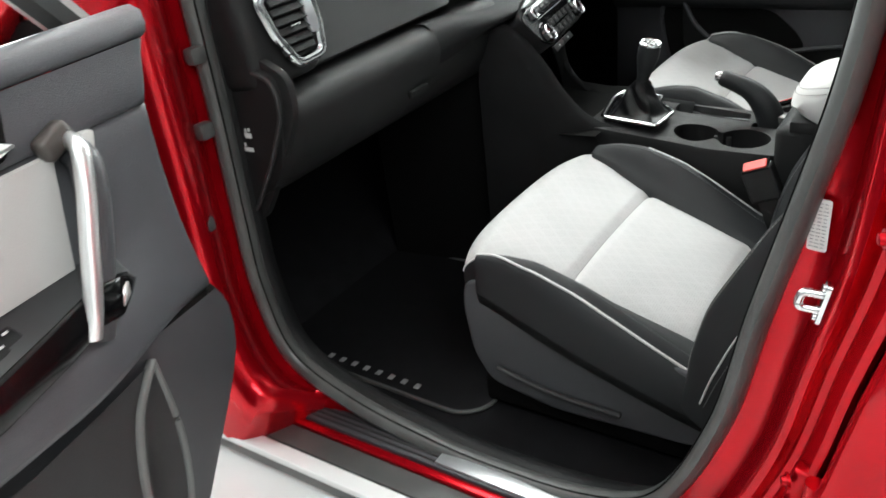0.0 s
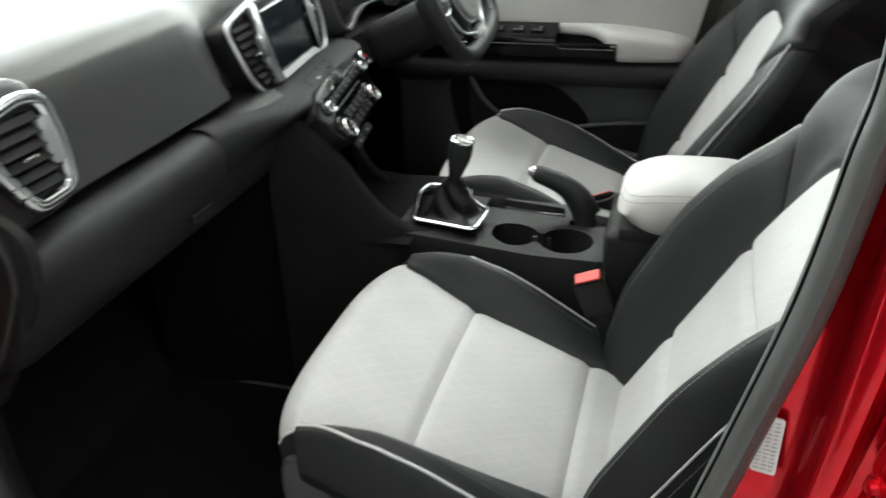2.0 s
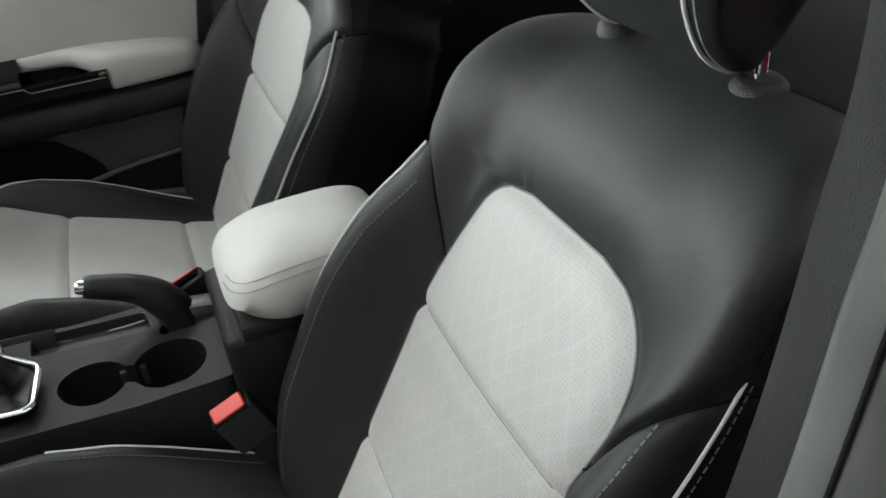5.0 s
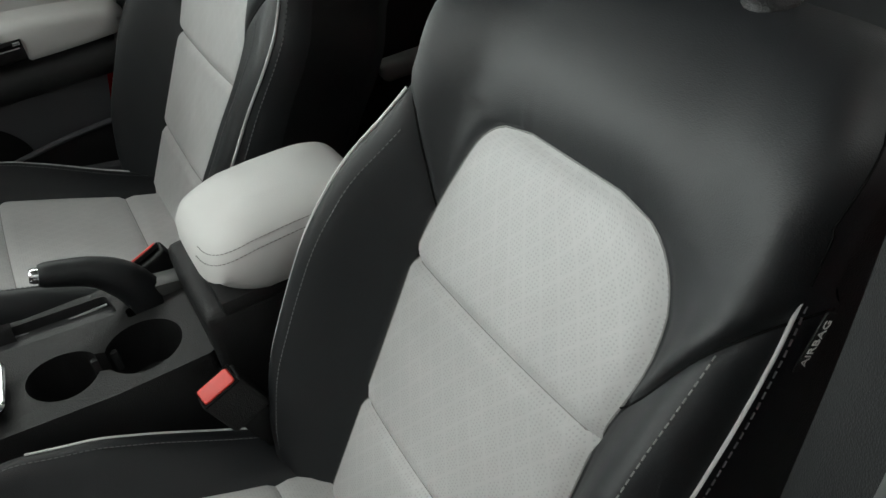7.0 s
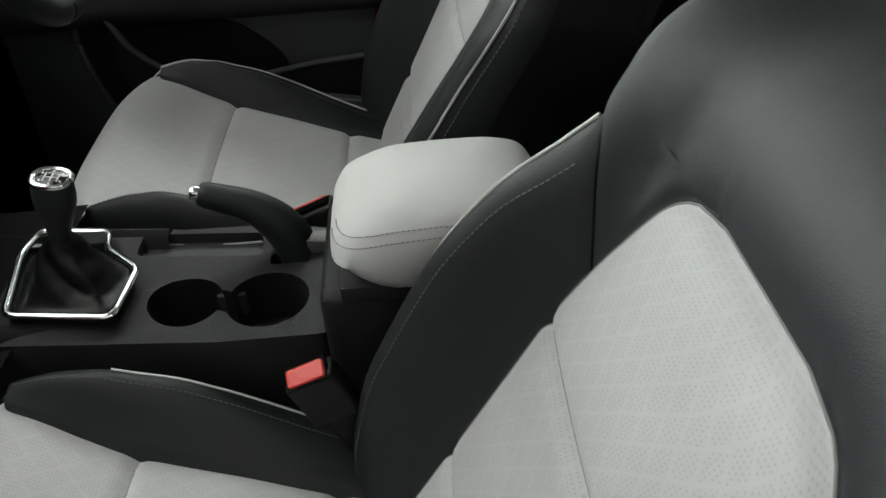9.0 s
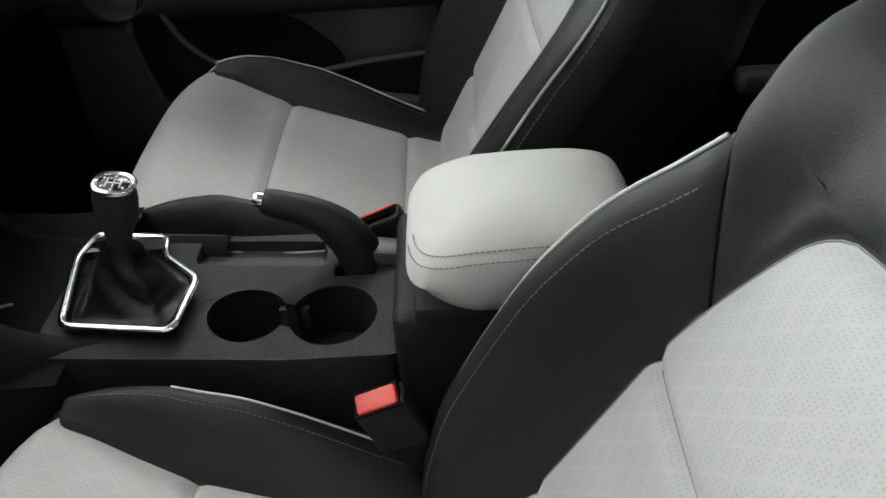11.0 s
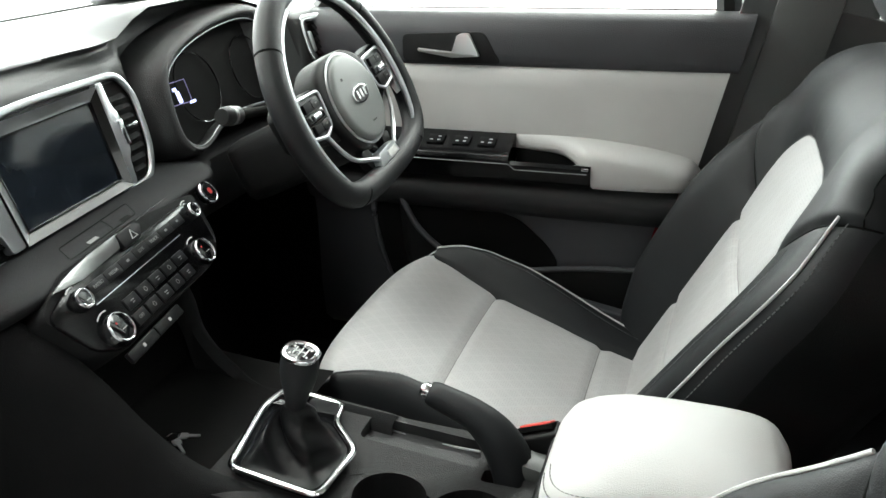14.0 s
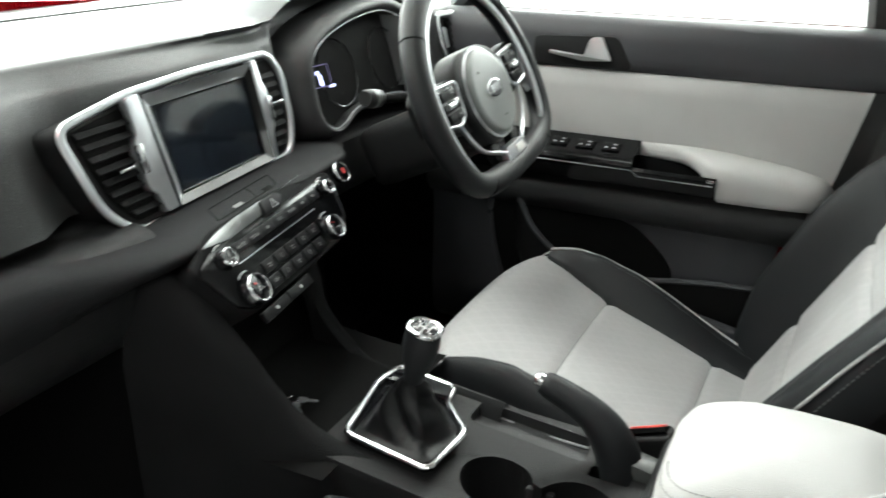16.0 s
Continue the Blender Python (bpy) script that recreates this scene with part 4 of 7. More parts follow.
def dashboard():
    d = thing("dashboard", "black soft-touch dashboard with a glovebox and chrome vents", "dashboard", at=(-0.5, 0, 1.0))

    def put(name, bm, mat, lab="", under=None, angle=38):
        bmesh.ops.transform(bm, matrix=Matrix.Translation((0.5, 0, -1.0)), verts=bm.verts)
        return part(name, bm, mat, under or d, lab, angle)

    top = spline([(x, 0, z) for x, z in PROFILE], 5)
    low = spline([(x, 0, z) for x, z in LOWER], 4)
    ys = [-0.752, -0.745, -0.72, -0.70, -0.6, -0.5, -0.4, -0.3, -0.25, -0.2, -0.15, -0.1, 0, 0.1, 0.2, 0.24, 0.28, 0.32, 0.38, 0.44, 0.5, 0.56, 0.62, 0.68, 0.73, 0.765, 0.775]

    def shift(y, x, z):
        # rounded ends, and the hood over the dials
        e = step01(0.73, 0.78, abs(y)) * 0.03
        hood = step01(0.22, 0.32, y) * step01(0.60, 0.52, y)
        up = 0.035 * hood * step01(-0.75, -0.45, x) * step01(1.06, 1.10, z)
        back = (0.034 * step01(-0.26, -0.20, y) + 0.035 * step01(0.0, 0.2, y) * step01(0.6, 0.5, y) + 0.04 * step01(0.23, 0.29, y) * step01(0.62, 0.56, y)) * step01(-0.46, -0.40, x) * (1 if z > 0.957 else 0)
        return Vector((x - e * step01(-0.7, -0.4, x) - back, y, z + up))

    bm = bmesh.new()
    sheet(bm, [[shift(y, p.x, p.z) for p in top] for y in ys])
    put("top_pad", bm, M_SOFT, "soft black dash top", angle=50)
    bm = bmesh.new()
    sheet(bm, [[shift(y, p.x, p.z) for p in low] for y in [-0.750] + [v for v in ys if -0.745 < v < -0.14]])
    put("glovebox", bm, M_PLASTIC, "black glovebox lid", angle=50)
    bm = bmesh.new()
    sheet(bm, [[(min(p.x - 0.03, -0.345) - 0.05 * step01(0.2, 0.32, y), y, p.z) for p in low if p.z < 0.925] for y in [0.15] + [v for v in ys if v > 0.14]])
    put("knee_panel", bm, M_PLASTIC, "black knee panel below the wheel", angle=50)
    bm = bmesh.new()
    shelf = [(-0.47, 0.936), (-0.41, 0.942), (-0.366, 0.9435), (-0.340, 0.9420), (-0.318, 0.9375), (-0.304, 0.931), (-0.300, 0.924), (-0.306, 0.916), (-0.33, 0.910)]
    roll = [(-0.47, 0.950), (-0.41, 0.955), (-0.360, 0.957), (-0.336, 0.9575), (-0.318, 0.9465), (-0.3095, 0.930), (-0.307, 0.918), (-0.308, 0.908), (-0.312, 0.890)]
    rows = []
    for y in [-0.36, -0.33, -0.30, -0.27, -0.24, -0.22, -0.20, -0.18, -0.16, -0.14, -0.12, -0.1, -0.05, 0, 0.05, 0.1, 0.15, 0.2, 0.24, 0.27, 0.30, 0.34, 0.40, 0.5, 0.6]:
        k = step01(-0.36, -0.14, y)
        dx = -0.16 * max(min(y, 0.34), -0.15) * k - 0.05 * step01(0.24, 0.34, y)
        dz = -0.010 * step01(0.2, 0.34, y)
        rows.append(spline([(a + (c - a) * k + dx, y, e + (g - e) * k + dz) for (a, e), (c, g) in zip(roll, shelf)], 4))
    sheet(bm, rows)
    put("centre_shelf", bm, M_SHELF, "soft black shelf below the screen", angle=60)
    key = rounded([(-0.327, -0.060), (-0.302, -0.071), (-0.325, 0.064), (-0.351, 0.079)][::-1], 0.004)
    top = lambda x, y: float(np.interp(x + 0.16 * y, [-0.41, -0.366, -0.340, -0.318, -0.304], [0.942, 0.9435, 0.942, 0.9375, 0.931]))
    put("shelf_key_line", tube([(x, y, top(x, y) + 0.0004) for x, y in key], 0.0007, 5, loop=True), M_DARK, "fine outline of flush shelf keys")
    put("shelf_key_line", tube([(x, y, top(x, y) + 0.0004) for x, y in ((-0.343, 0.022), (-0.331, 0.020), (-0.318, 0.015))], 0.0007, 5), M_DARK)
    for y, mat in ((-0.022, M_DIM), (0.045, M_DARK)):
        x = -0.318 - 0.16 * y
        put("shelf_key_print", block((0.005, 0.018, 0.0006), (x, y, top(x, y) + 0.0004), 0, (0, 14, 9)), mat)
    # end cap with its round-cornered lid and printed mark
    cap = rounded([(-0.47, 0.995), (-0.342, 1.002), (-0.312, 0.990), (-0.303, 0.967), (-0.307, 0.935), (-0.345, 0.865), (-0.40, 0.785), (-0.44, 0.74), (-0.47, 0.74)], 0.014)
    m = plane_at((0, -0.754, 0), (1, 0, 0), (0, 0, 1))
    put("end_panel", slab(rounded([(-0.50, 1.10), (-0.41, 1.09), (-0.35, 1.02), (-0.290, 0.99), (-0.288, 0.94), (-0.330, 0.86), (-0.40, 0.76), (-0.50, 0.71)], 0.02), Matrix.Translation((0, 0.008, 0)) @ m, 0.012, 0.004), M_PLASTIC)
    lid = put("end_cap", slab(cap, m, 0.010, 0.003), M_PLASTIC, "black fuse lid on the dash end")
    put("lid_rim", tube([(p[0], -0.7545, p[1]) for p in [(-0.335 + (x + 0.335) * 0.93, 0.90 + (z - 0.90) * 0.95) for x, z in cap]], 0.0032, 8, loop=True, up=(0, 1, 0)), M_GREYPL, "raised rim of the lid", under=lid)
    bm = bmesh.new()
    for x, z, w, h in ((-0.388, 0.921, 0.009, 0.009), (-0.366, 0.920, 0.014, 0.008), (-0.369, 0.928, 0.004, 0.005), (-0.362, 0.929, 0.004, 0.005), (-0.371, 0.898, 0.019, 0.006), (-0.377, 0.905, 0.004, 0.005)):
        block((w, 0.0006, h), (x - 0.017, -0.7545, z - 0.019), 0, bm=bm)
    put("warning_print", bm, M_ICON, "pale grey printed warning marks")
    # glovebox latch
    put("latch", block((0.010, 0.050, 0.014), (-0.313, -0.43, 0.865), 0.004, (0, 6, 0)), M_PLASTIC)
    # demister slot on the top
    leaf = spline([(-0.412, -0.690, 0), (-0.418, -0.672, 0), (-0.406, -0.658, 0), (-0.383, -0.655, 0), (-0.350, -0.666, 0), (-0.334, -0.700, 0), (-0.337, -0.730, 0), (-0.362, -0.726, 0), (-0.390, -0.712, 0), (-0.412, -0.690, 0)], 4)[:-1]
    flat = Matrix.Translation((0, 0, 1.1125))
    grille = put("demister_grille", slab([(p.x, p.y) for p in leaf], flat, 0.006, 0.001), M_DARK, "leaf-shaped demister grille")
    put("demister_frame", tube([(p.x, p.y, 1.1125) for p in leaf], 0.0024, 6, loop=True), M_GREYPL, under=grille)
    for k in range(6):
        x = -0.402 + 0.0115 * k
        inside = [p.y for p in leaf if abs(p.x - x) < 0.007]
        put("demister_slat", tube([(x, min(inside) + 0.002, 1.1135), (x, max(inside) - 0.002, 1.1135)], 0.0017, 6), M_GREYPL, under=grille)

    # side vents
    def vent(name, o, xa, ya, outline, inner, tab, flip=1):
        v = put(name, slab(rounded(outline, 0.012, 5), plane_at(o, xa, ya), 0.02, 0.003, 3), M_PLASTIC, "air vent with satin chrome surround")
        m = plane_at(o, xa, ya)
        ring = [m @ Vector((x, y, 0.002)) for x, y in rounded(outline, 0.014, 6)]
        put("chrome_surround", tube(ring, 0.0078, 8, up=tuple(m.col[2][:3]), loop=True, flat=0.7), M_CHROME, "satin chrome vent surround", under=v)
        # flat near-black plate stands for the shade behind the slats
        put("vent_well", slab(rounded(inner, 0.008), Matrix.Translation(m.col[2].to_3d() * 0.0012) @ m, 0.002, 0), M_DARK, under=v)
        x0, x1 = min(p[0] for p in inner), max(p[0] for p in inner)
        y0, y1 = min(p[1] for p in inner), max(p[1] for p in inner)
        for k in range(6):
            y = y0 + (y1 - y0) * (k + 0.6) / 6.2
            slant = 0.5 * (x0 + x1)
            b = block((x1 - x0 - 0.012, 0.010, 0.0022), (slant + 0.004 * flip * (0.5 - (y - y0) / (y1 - y0)), y, 0.004), 0.0008, (-28, 0, 0), 1)
            bmesh.ops.transform(b, matrix=m, verts=b.verts)
            put("slat", b, M_PLASTIC, under=v)
        b = block((0.02, 0.004, 0.006), (slant, y0 + (y1 - y0) * 0.48, 0.009), 0.0015)
        bmesh.ops.transform(b, matrix=m, verts=b.verts)
        put("vent_tab", b, M_CHROME, under=v)
        b = slab(rounded(tab, 0.006), Matrix.Translation(m.col[2].to_3d() * 0.007) @ m, 0.007, 0.003)
        put("thumb_wheel", b, M_SILVER, "silver vent control", under=v)

    vent("side_vent", (-0.328, -0.682, 1.044), (0.0, 1, 0), (-0.10, 0.0, 1),
         [(-0.049, 0.043), (0.020, 0.054), (0.048, 0.046), (0.056, -0.01), (0.050, -0.052), (-0.004, -0.055), (-0.032, -0.010)],
         [(-0.036, 0.033), (0.018, 0.042), (0.036, 0.034), (0.040, -0.01), (0.034, -0.040), (0.000, -0.043), (-0.020, -0.008)],
         [(0.028, 0.030), (0.046, 0.030), (0.052, -0.002), (0.050, -0.022), (0.034, -0.022), (0.030, 0.0)])
    put("vent_pod", block((0.10, 0.14, 0.15), (-0.384, -0.69, 1.034), 0.03, (0, -6, 0), 4), M_PLASTIC)
    vent("side_vent", (-0.386, 0.730, 1.035), (0.32, 1, 0), (-0.24, 0.0, 1),
         [(-0.060, 0.048), (0.056, 0.046), (0.066, -0.034), (0.046, -0.046), (-0.034, -0.044), (-0.050, -0.016)],
         [(-0.040, 0.038), (0.046, 0.036), (0.054, -0.028), (0.038, -0.036), (-0.026, -0.034), (-0.036, -0.012)],
         [(-0.050, 0.025), (-0.040, 0.025), (-0.036, -0.014), (-0.044, -0.014)], -1)
    put("vent_pod", block((0.08, 0.15, 0.13), (-0.44, 0.712, 1.03), 0.03, (0, -10, 0), 4), M_SOFT)
    return d


dash = dashboard()


def centre_unit():
    """Screen between two vents, turned a little to the driver."""
    u = thing("infotainment_unit", "blank touchscreen between two vents in a silver surround", "car screen", at=(-0.39, 0.0, 1.0))
    m0 = plane_at((0, 0, 0.0), (-0.125, 1, 0), (-0.26, 0, 1))

    def put(name, bm, mat, lab="", angle=38):
        return part(name, bm, mat, u, lab, angle)

    def lift(h):
        return m0 @ Matrix.Translation((0, 0, h))
    shape = rounded([(-0.207, 0.062), (-0.10, 0.078), (0.02, 0.082), (0.19, 0.080), (0.212, 0.05), (0.205, -0.02), (0.180, -0.062), (0.10, -0.066), (-0.09, -0.066), (-0.150, -0.064), (-0.185, -0.03)], 0.02, 5)
    put("body", slab(shape, lift(0.004), 0.05, 0.004), M_PLASTIC)
    ring = [lift(0.008) @ Vector((x, y, 0)) for x, y in shape]
    put("silver_surround", tube(ring, 0.0050, 8, up=tuple(m0.col[2][:3]), loop=True, flat=0.8), M_SILVER, "satin silver surround")
    put("silver_bar", slab(rounded([(-0.108, 0.074), (-0.086, 0.076), (-0.081, -0.058), (-0.101, -0.058), (-0.106, -0.034), (-0.117, -0.026), (-0.119, 0.022), (-0.109, 0.034)], 0.005), lift(0.015), 0.012, 0.002), M_SILVER, "silver upright beside the screen")
    put("silver_bar", slab(rounded([(0.137, 0.076), (0.149, 0.076), (0.150, 0.044), (0.157, 0.034), (0.152, -0.016), (0.143, -0.026), (0.138, -0.058), (0.129, -0.058)], 0.005), lift(0.015), 0.012, 0.002), M_SILVER, "silver upright beside the screen")
    outer = [(-0.084, 0.073), (0.139, 0.073), (0.130, -0.058), (-0.079, -0.058)]
    glass = [(-0.065, 0.057), (0.123, 0.057), (0.118, -0.046), (-0.061, -0.046)]
    for k, (nm, mat) in enumerate((("bezel_top", M_SILVER), ("bezel_side", M_GLOSS), ("bezel_ledge", M_SATIN), ("bezel_side", M_SILVER))):
        a, c, d, e = outer[k], outer[(k + 1) % 4], glass[(k + 1) % 4], glass[k]
        bm = bmesh.new()
        bm.faces.new([bm.verts.new(m0 @ Vector((*p, h))) for p, h in ((a, 0.0145), (e, 0.006), (d, 0.006), (c, 0.0145))])
        put(nm, bm, mat)
    put("frame_gap", tube([m0 @ Vector((-0.0845, 0.073, 0.0152)), m0 @ Vector((-0.0795, -0.058, 0.0152))], 0.0009, 5), M_DARK)
    put("inner_frame", tube([m0 @ Vector((x, y, 0.0075)) for x, y in glass], 0.0016, 6, loop=True), M_GLOSS)
    put("screen", slab(glass, lift(0.0055), 0.001, 0), M_GLASSBLK, "dark blue-grey blank screen glass")
    for side, wells in ((-1, [(-0.190, 0.056), (-0.108, 0.066), (-0.102, -0.054), (-0.142, -0.054), (-0.170, -0.02)]), (1, [(0.150, 0.071), (0.192, 0.071), (0.206, 0.048), (0.196, -0.02), (0.172, -0.055), (0.140, -0.055)])):
        # well is a flat near-black plate, painted shade behind the slats
        well = put("vent_well", slab(rounded(wells, 0.008), lift(0.0055), 0.001, 0), M_DARK)
        for k in range(8):
            y = -0.044 + 0.0135 * k
            x0 = float(np.interp(y, [-0.054, -0.02, 0.054], [-0.142, -0.170, -0.190])) + 0.004 if side < 0 else 0.148 + 0.08 * (y + 0.05) * 0.5
            x1 = -0.100 if side < 0 else float(np.interp(y, [-0.054, -0.02, 0.044, 0.066], [0.172, 0.192, 0.198, 0.186])) - 0.003
            b = block((x1 - x0, 0.008, 0.002), ((x0 + x1) / 2, y, 0.008), 0.0007, (-30, 0, 0), 1)
            bmesh.ops.transform(b, matrix=m0, verts=b.verts)
            put("slat", b, M_CHEEK).parent = well
        b = block((0.022, 0.004, 0.006), (-0.14 if side < 0 else 0.176, 0.003 if side < 0 else 0.012, 0.013), 0.0015)
        bmesh.ops.transform(b, matrix=m0, verts=b.verts)
        put("vent_tab", b, M_CHROME).parent = well
        b = block((0.010, 0.034, 0.006), (-0.114 if side < 0 else 0.150, 0.008, 0.0155), 0.0028)
        bmesh.ops.transform(b, matrix=m0, verts=b.verts)
        put("thumb_wheel", b, M_CHROME).parent = well
    return u


centre_unit()


def climate_panel():
    """Stack of knobs and keys below the screen."""
    c = thing("climate_panel", "gloss black climate and radio panel with chrome knobs", "control panel", at=(-0.257, 0.003, 0.870))
    m0 = plane_at((0, 0, 0), (-0.172, 1, 0), (-0.56, 0, 0.80))

    def put(name, bm, mat, lab="", angle=38):
        bmesh.ops.transform(bm, matrix=m0, verts=bm.verts)
        return part(name, bm, mat, c, lab, angle)

    def sub(name, host, bm, mat, lab=""):
        ob = put(name, bm, mat, lab)
        ob.parent = host
        return ob
    up = Matrix.Translation
    put("fascia", slab(rounded([(-0.161, 0.058), (-0.10, 0.082), (0.05, 0.084), (0.185, 0.066), (0.162, 0.0), (0.120, -0.022), (-0.108, -0.022), (-0.141, 0.0)], 0.014), up((0, 0, 0)), 0.05, 0.004), M_CHEEK)
    put("gloss_plate", slab(rounded([(-0.158, 0.052), (-0.12, 0.064), (0.15, 0.064), (0.163, 0.044), (0.145, -0.010), (0.112, -0.020), (-0.105, -0.020), (-0.138, -0.002)], 0.012), up((0, 0, 0.003)), 0.004, 0.0015), M_PIANO, "gloss black plate")
    # pale plate draws a reflection on the gloss, not a display
    put("reflection_strip", slab([(-0.134, 0.0695), (-0.112, 0.0745), (-0.091, 0.0775), (-0.056, 0.080), (0.002, 0.081), (-0.004, 0.074), (-0.010, 0.0655), (-0.086, 0.0625)], up((0, 0, 0.0055)), 0.002, 0.0004), M_REFLECT, "pale strip painted as a reflection on the gloss panel")
    put("chrome_line", slab([(0.044, 0.0805), (0.085, 0.0818), (0.124, 0.0808), (0.085, 0.0808), (0.044, 0.0795)], up((0, 0, 0.0055)), 0.002, 0), M_CHROME)
    for x, y, r, rr in ((-0.099, 0.001, 0.0175, 0.0155), (0.104, 0.0, 0.0168, 0.0150), (-0.110, 0.047, 0.0112, 0.0082), (0.145, 0.048, 0.0105, 0.0080)):
        k = put("knob", lathe([(0, 0.0125), (rr, 0.0125), (r - 0.0006, 0.012), (r, 0.010), (r + 0.0016, 0.003)], up((x, y, 0)), 32), M_GLOSS, "black rotary knob")
        sub("knob_ring", k, lathe([(rr - 0.0004, 0.0123), (rr, 0.0136), ((r + rr) / 2, 0.0141), (r - 0.0002, 0.0132), (r + 0.0003, 0.0112)], up((x, y, 0)), 32), M_CHROME, "chrome knob ring")
        sub("knob_print", k, block((r * 0.5, 0.0012, 0.0006), (x + 0.002, y - 0.003, 0.0127), 0), M_DIM)
        if r > 0.016:
            sub("knob_dot", k, lathe([(0, 0.0004), (0.0014, 0.0004)], up((x - 0.004, y + 0.006, 0.0127)), 8), M_REDGLOW)
        arc = [(x + (r + 0.006) * math.cos(radians(q)), y + (r + 0.006) * math.sin(radians(q)), 0.0045) for q in range(75, 126, 6)]
        put("knob_arc", tube(arc, 0.0008, 5), M_ICON)
    words = ["RADIO", "MEDIA", "", "SEEK", "TRACK", "", ""]
    for k in range(7):
        x = -0.074 + 0.0302 * k
        key = put("radio_key", block((0.0292, 0.013, 0.005), (x, 0.0495, 0.0025), 0.0008), M_BUTTON)
        mark = text_bm(words[k], 0.0058, up((x, 0.0495, 0.0052))) if words[k] else block((0.005, 0.003, 0.0006), (x, 0.0495, 0.0052), 0)
        sub("key_print", key, mark, M_DIM)
    for r, (y, x0) in enumerate(((0.013, -0.052), (-0.006, -0.057))):
        for k in range(5):
            x = x0 + 0.0285 * k
            key = put("climate_key", block((0.0245, 0.0145, 0.005), (x, y, 0.0028), 0.0012), M_BUTTON)
            if r == 1 and k == 0:
                q = text_bm("OFF", 0.0055, up((x, y, 0.0055)))
            elif k % 2:
                q = lathe([(0.0026, 0), (0.0030, 0.0004), (0.0022, 0.0004)], up((x, y, 0.0053)), 10)
            else:
                q = block((0.006, 0.0012, 0.0006), (x, y + 0.001, 0.0055), 0, bm=block((0.004, 0.0012, 0.0006), (x, y - 0.002, 0.0055), 0))
            sub("key_print", key, q, M_DIM)
    put("split_line", block((0.19, 0.0010, 0.0008), (0.0, 0.034, 0.0035), 0), M_SILVER)
    for k in range(2):
        key = put("seat_heat_key", block((0.056, 0.013, 0.006), (-0.082 + 0.058 * k, -0.031, 0.0), 0.0015), M_BUTTON)
        sub("key_print", key, block((0.004, 0.004, 0.0006), (-0.082 + 0.058 * k, -0.031, 0.0033), 0), M_ICON)
    hz = put("hazard_switch", slab(rounded([(-0.004, 0.080), (0.034, 0.080), (0.044, 0.074), (0.030, 0.061), (-0.006, 0.061)], 0.004), up((0, 0, 0.008)), 0.008, 0.0015), M_BUTTON, "hazard warning switch with a pale triangle")
    tri = tube([up((0.020, 0.0695, 0.0084)) @ Vector(p) for p in ((-0.006, -0.004, 0), (0.006, -0.004, 0), (0, 0.006, 0))], 0.0007, 5, loop=True)
    sub("hazard_triangle", hz, tri, M_ICON)
    put("engine_button", lathe([(0, 0.008), (0.013, 0.008), (0.0145, 0.006), (0.015, -0.004)], up((0.207, 0.054, 0.0)), 24), M_GLOSS, "black engine start button with red mark")
    put("engine_button_ring", lathe([(0.0150, 0.0064), (0.0158, 0.0072), (0.0168, 0.006), (0.0170, 0.003)], up((0.207, 0.054, 0.0)), 24), M_CHROME)
    put("engine_button_mark", lathe([(0, 0.0005), (0.0048, 0.0005)], up((0.207, 0.054, 0.0082)), 12), M_REDGLOW)
    return c


climate_panel()


def stack_rails():
    """Console front: two curved cheeks, the bin between them."""
    c = thing("console_front", "black plastic console cheeks round an open storage bin", "centre console", at=(-0.2, 0, 0.70))

    def put(name, bm, mat, lab="", angle=38):
        bmesh.ops.transform(bm, matrix=Matrix.Translation((0.2, 0, -0.70)), verts=bm.verts)
        return part(name, bm, mat, c, lab, angle)
    for s in (-1, 1):
        crest = spline([(-0.36, 0.135, 0.90), (-0.335, 0.135, 0.84), (-0.318, 0.135, 0.797), (-0.306, 0.132, 0.75), (-0.278, 0.128, 0.716), (-0.238, 0.12, 0.694), (-0.196, 0.105, 0.690), (-0.11, 0.092, 0.698), (0.0, 0.090, 0.692)], 5) if s > 0 else spline([(-0.318, -0.190, 0.925), (-0.292, -0.184, 0.912), (-0.262, -0.173, 0.885), (-0.228, -0.158, 0.835), (-0.200, -0.144, 0.780), (-0.166, -0.128, 0.730), (-0.125, -0.114, 0.702), (-0.08, -0.104, 0.690), (-0.03, -0.092, 0.672), (0.0, -0.082, 0.655)], 5)
        rows = []
        for p in crest:
            rows.append([(p.x, p.y - s * 0.035, p.z - 0.05), (p.x + 0.0, p.y - s * 0.026, p.z - 0.004), (p.x, p.y - s * 0.012, p.z + 0.002), (p.x, p.y, p.z - 0.008), (p.x - 0.006, p.y + s * 0.008, p.z - 0.03), (p.x - 0.02, p.y + s * 0.012, p.z - 0.12), (p.x - 0.03, p.y + s * 0.01, 0.36)])
        bm = bmesh.new()
        sheet(bm, rows)
        put("cheek", bm, M_CHEEK, "curved black plastic cheek", 60)
        # flank coloured near-black for the shade of the footwell
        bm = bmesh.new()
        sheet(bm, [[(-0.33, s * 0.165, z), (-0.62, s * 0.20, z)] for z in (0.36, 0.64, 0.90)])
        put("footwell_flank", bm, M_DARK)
    # bin surfaces are near-black, its inner shade put into the colour
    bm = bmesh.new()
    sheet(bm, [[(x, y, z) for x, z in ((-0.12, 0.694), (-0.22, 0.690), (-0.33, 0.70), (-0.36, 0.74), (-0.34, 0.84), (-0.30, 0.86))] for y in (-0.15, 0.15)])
    put("bin", bm, M_DARK, "storage bin with its shade painted near-black")
    put("power_socket", lathe([(0.010, 0), (0.013, 0.002), (0.014, -0.004)], plane_at((-0.335, -0.06, 0.79), (0, 1, 0), (0, 0, 1)), 16), M_CHROME)
    return c


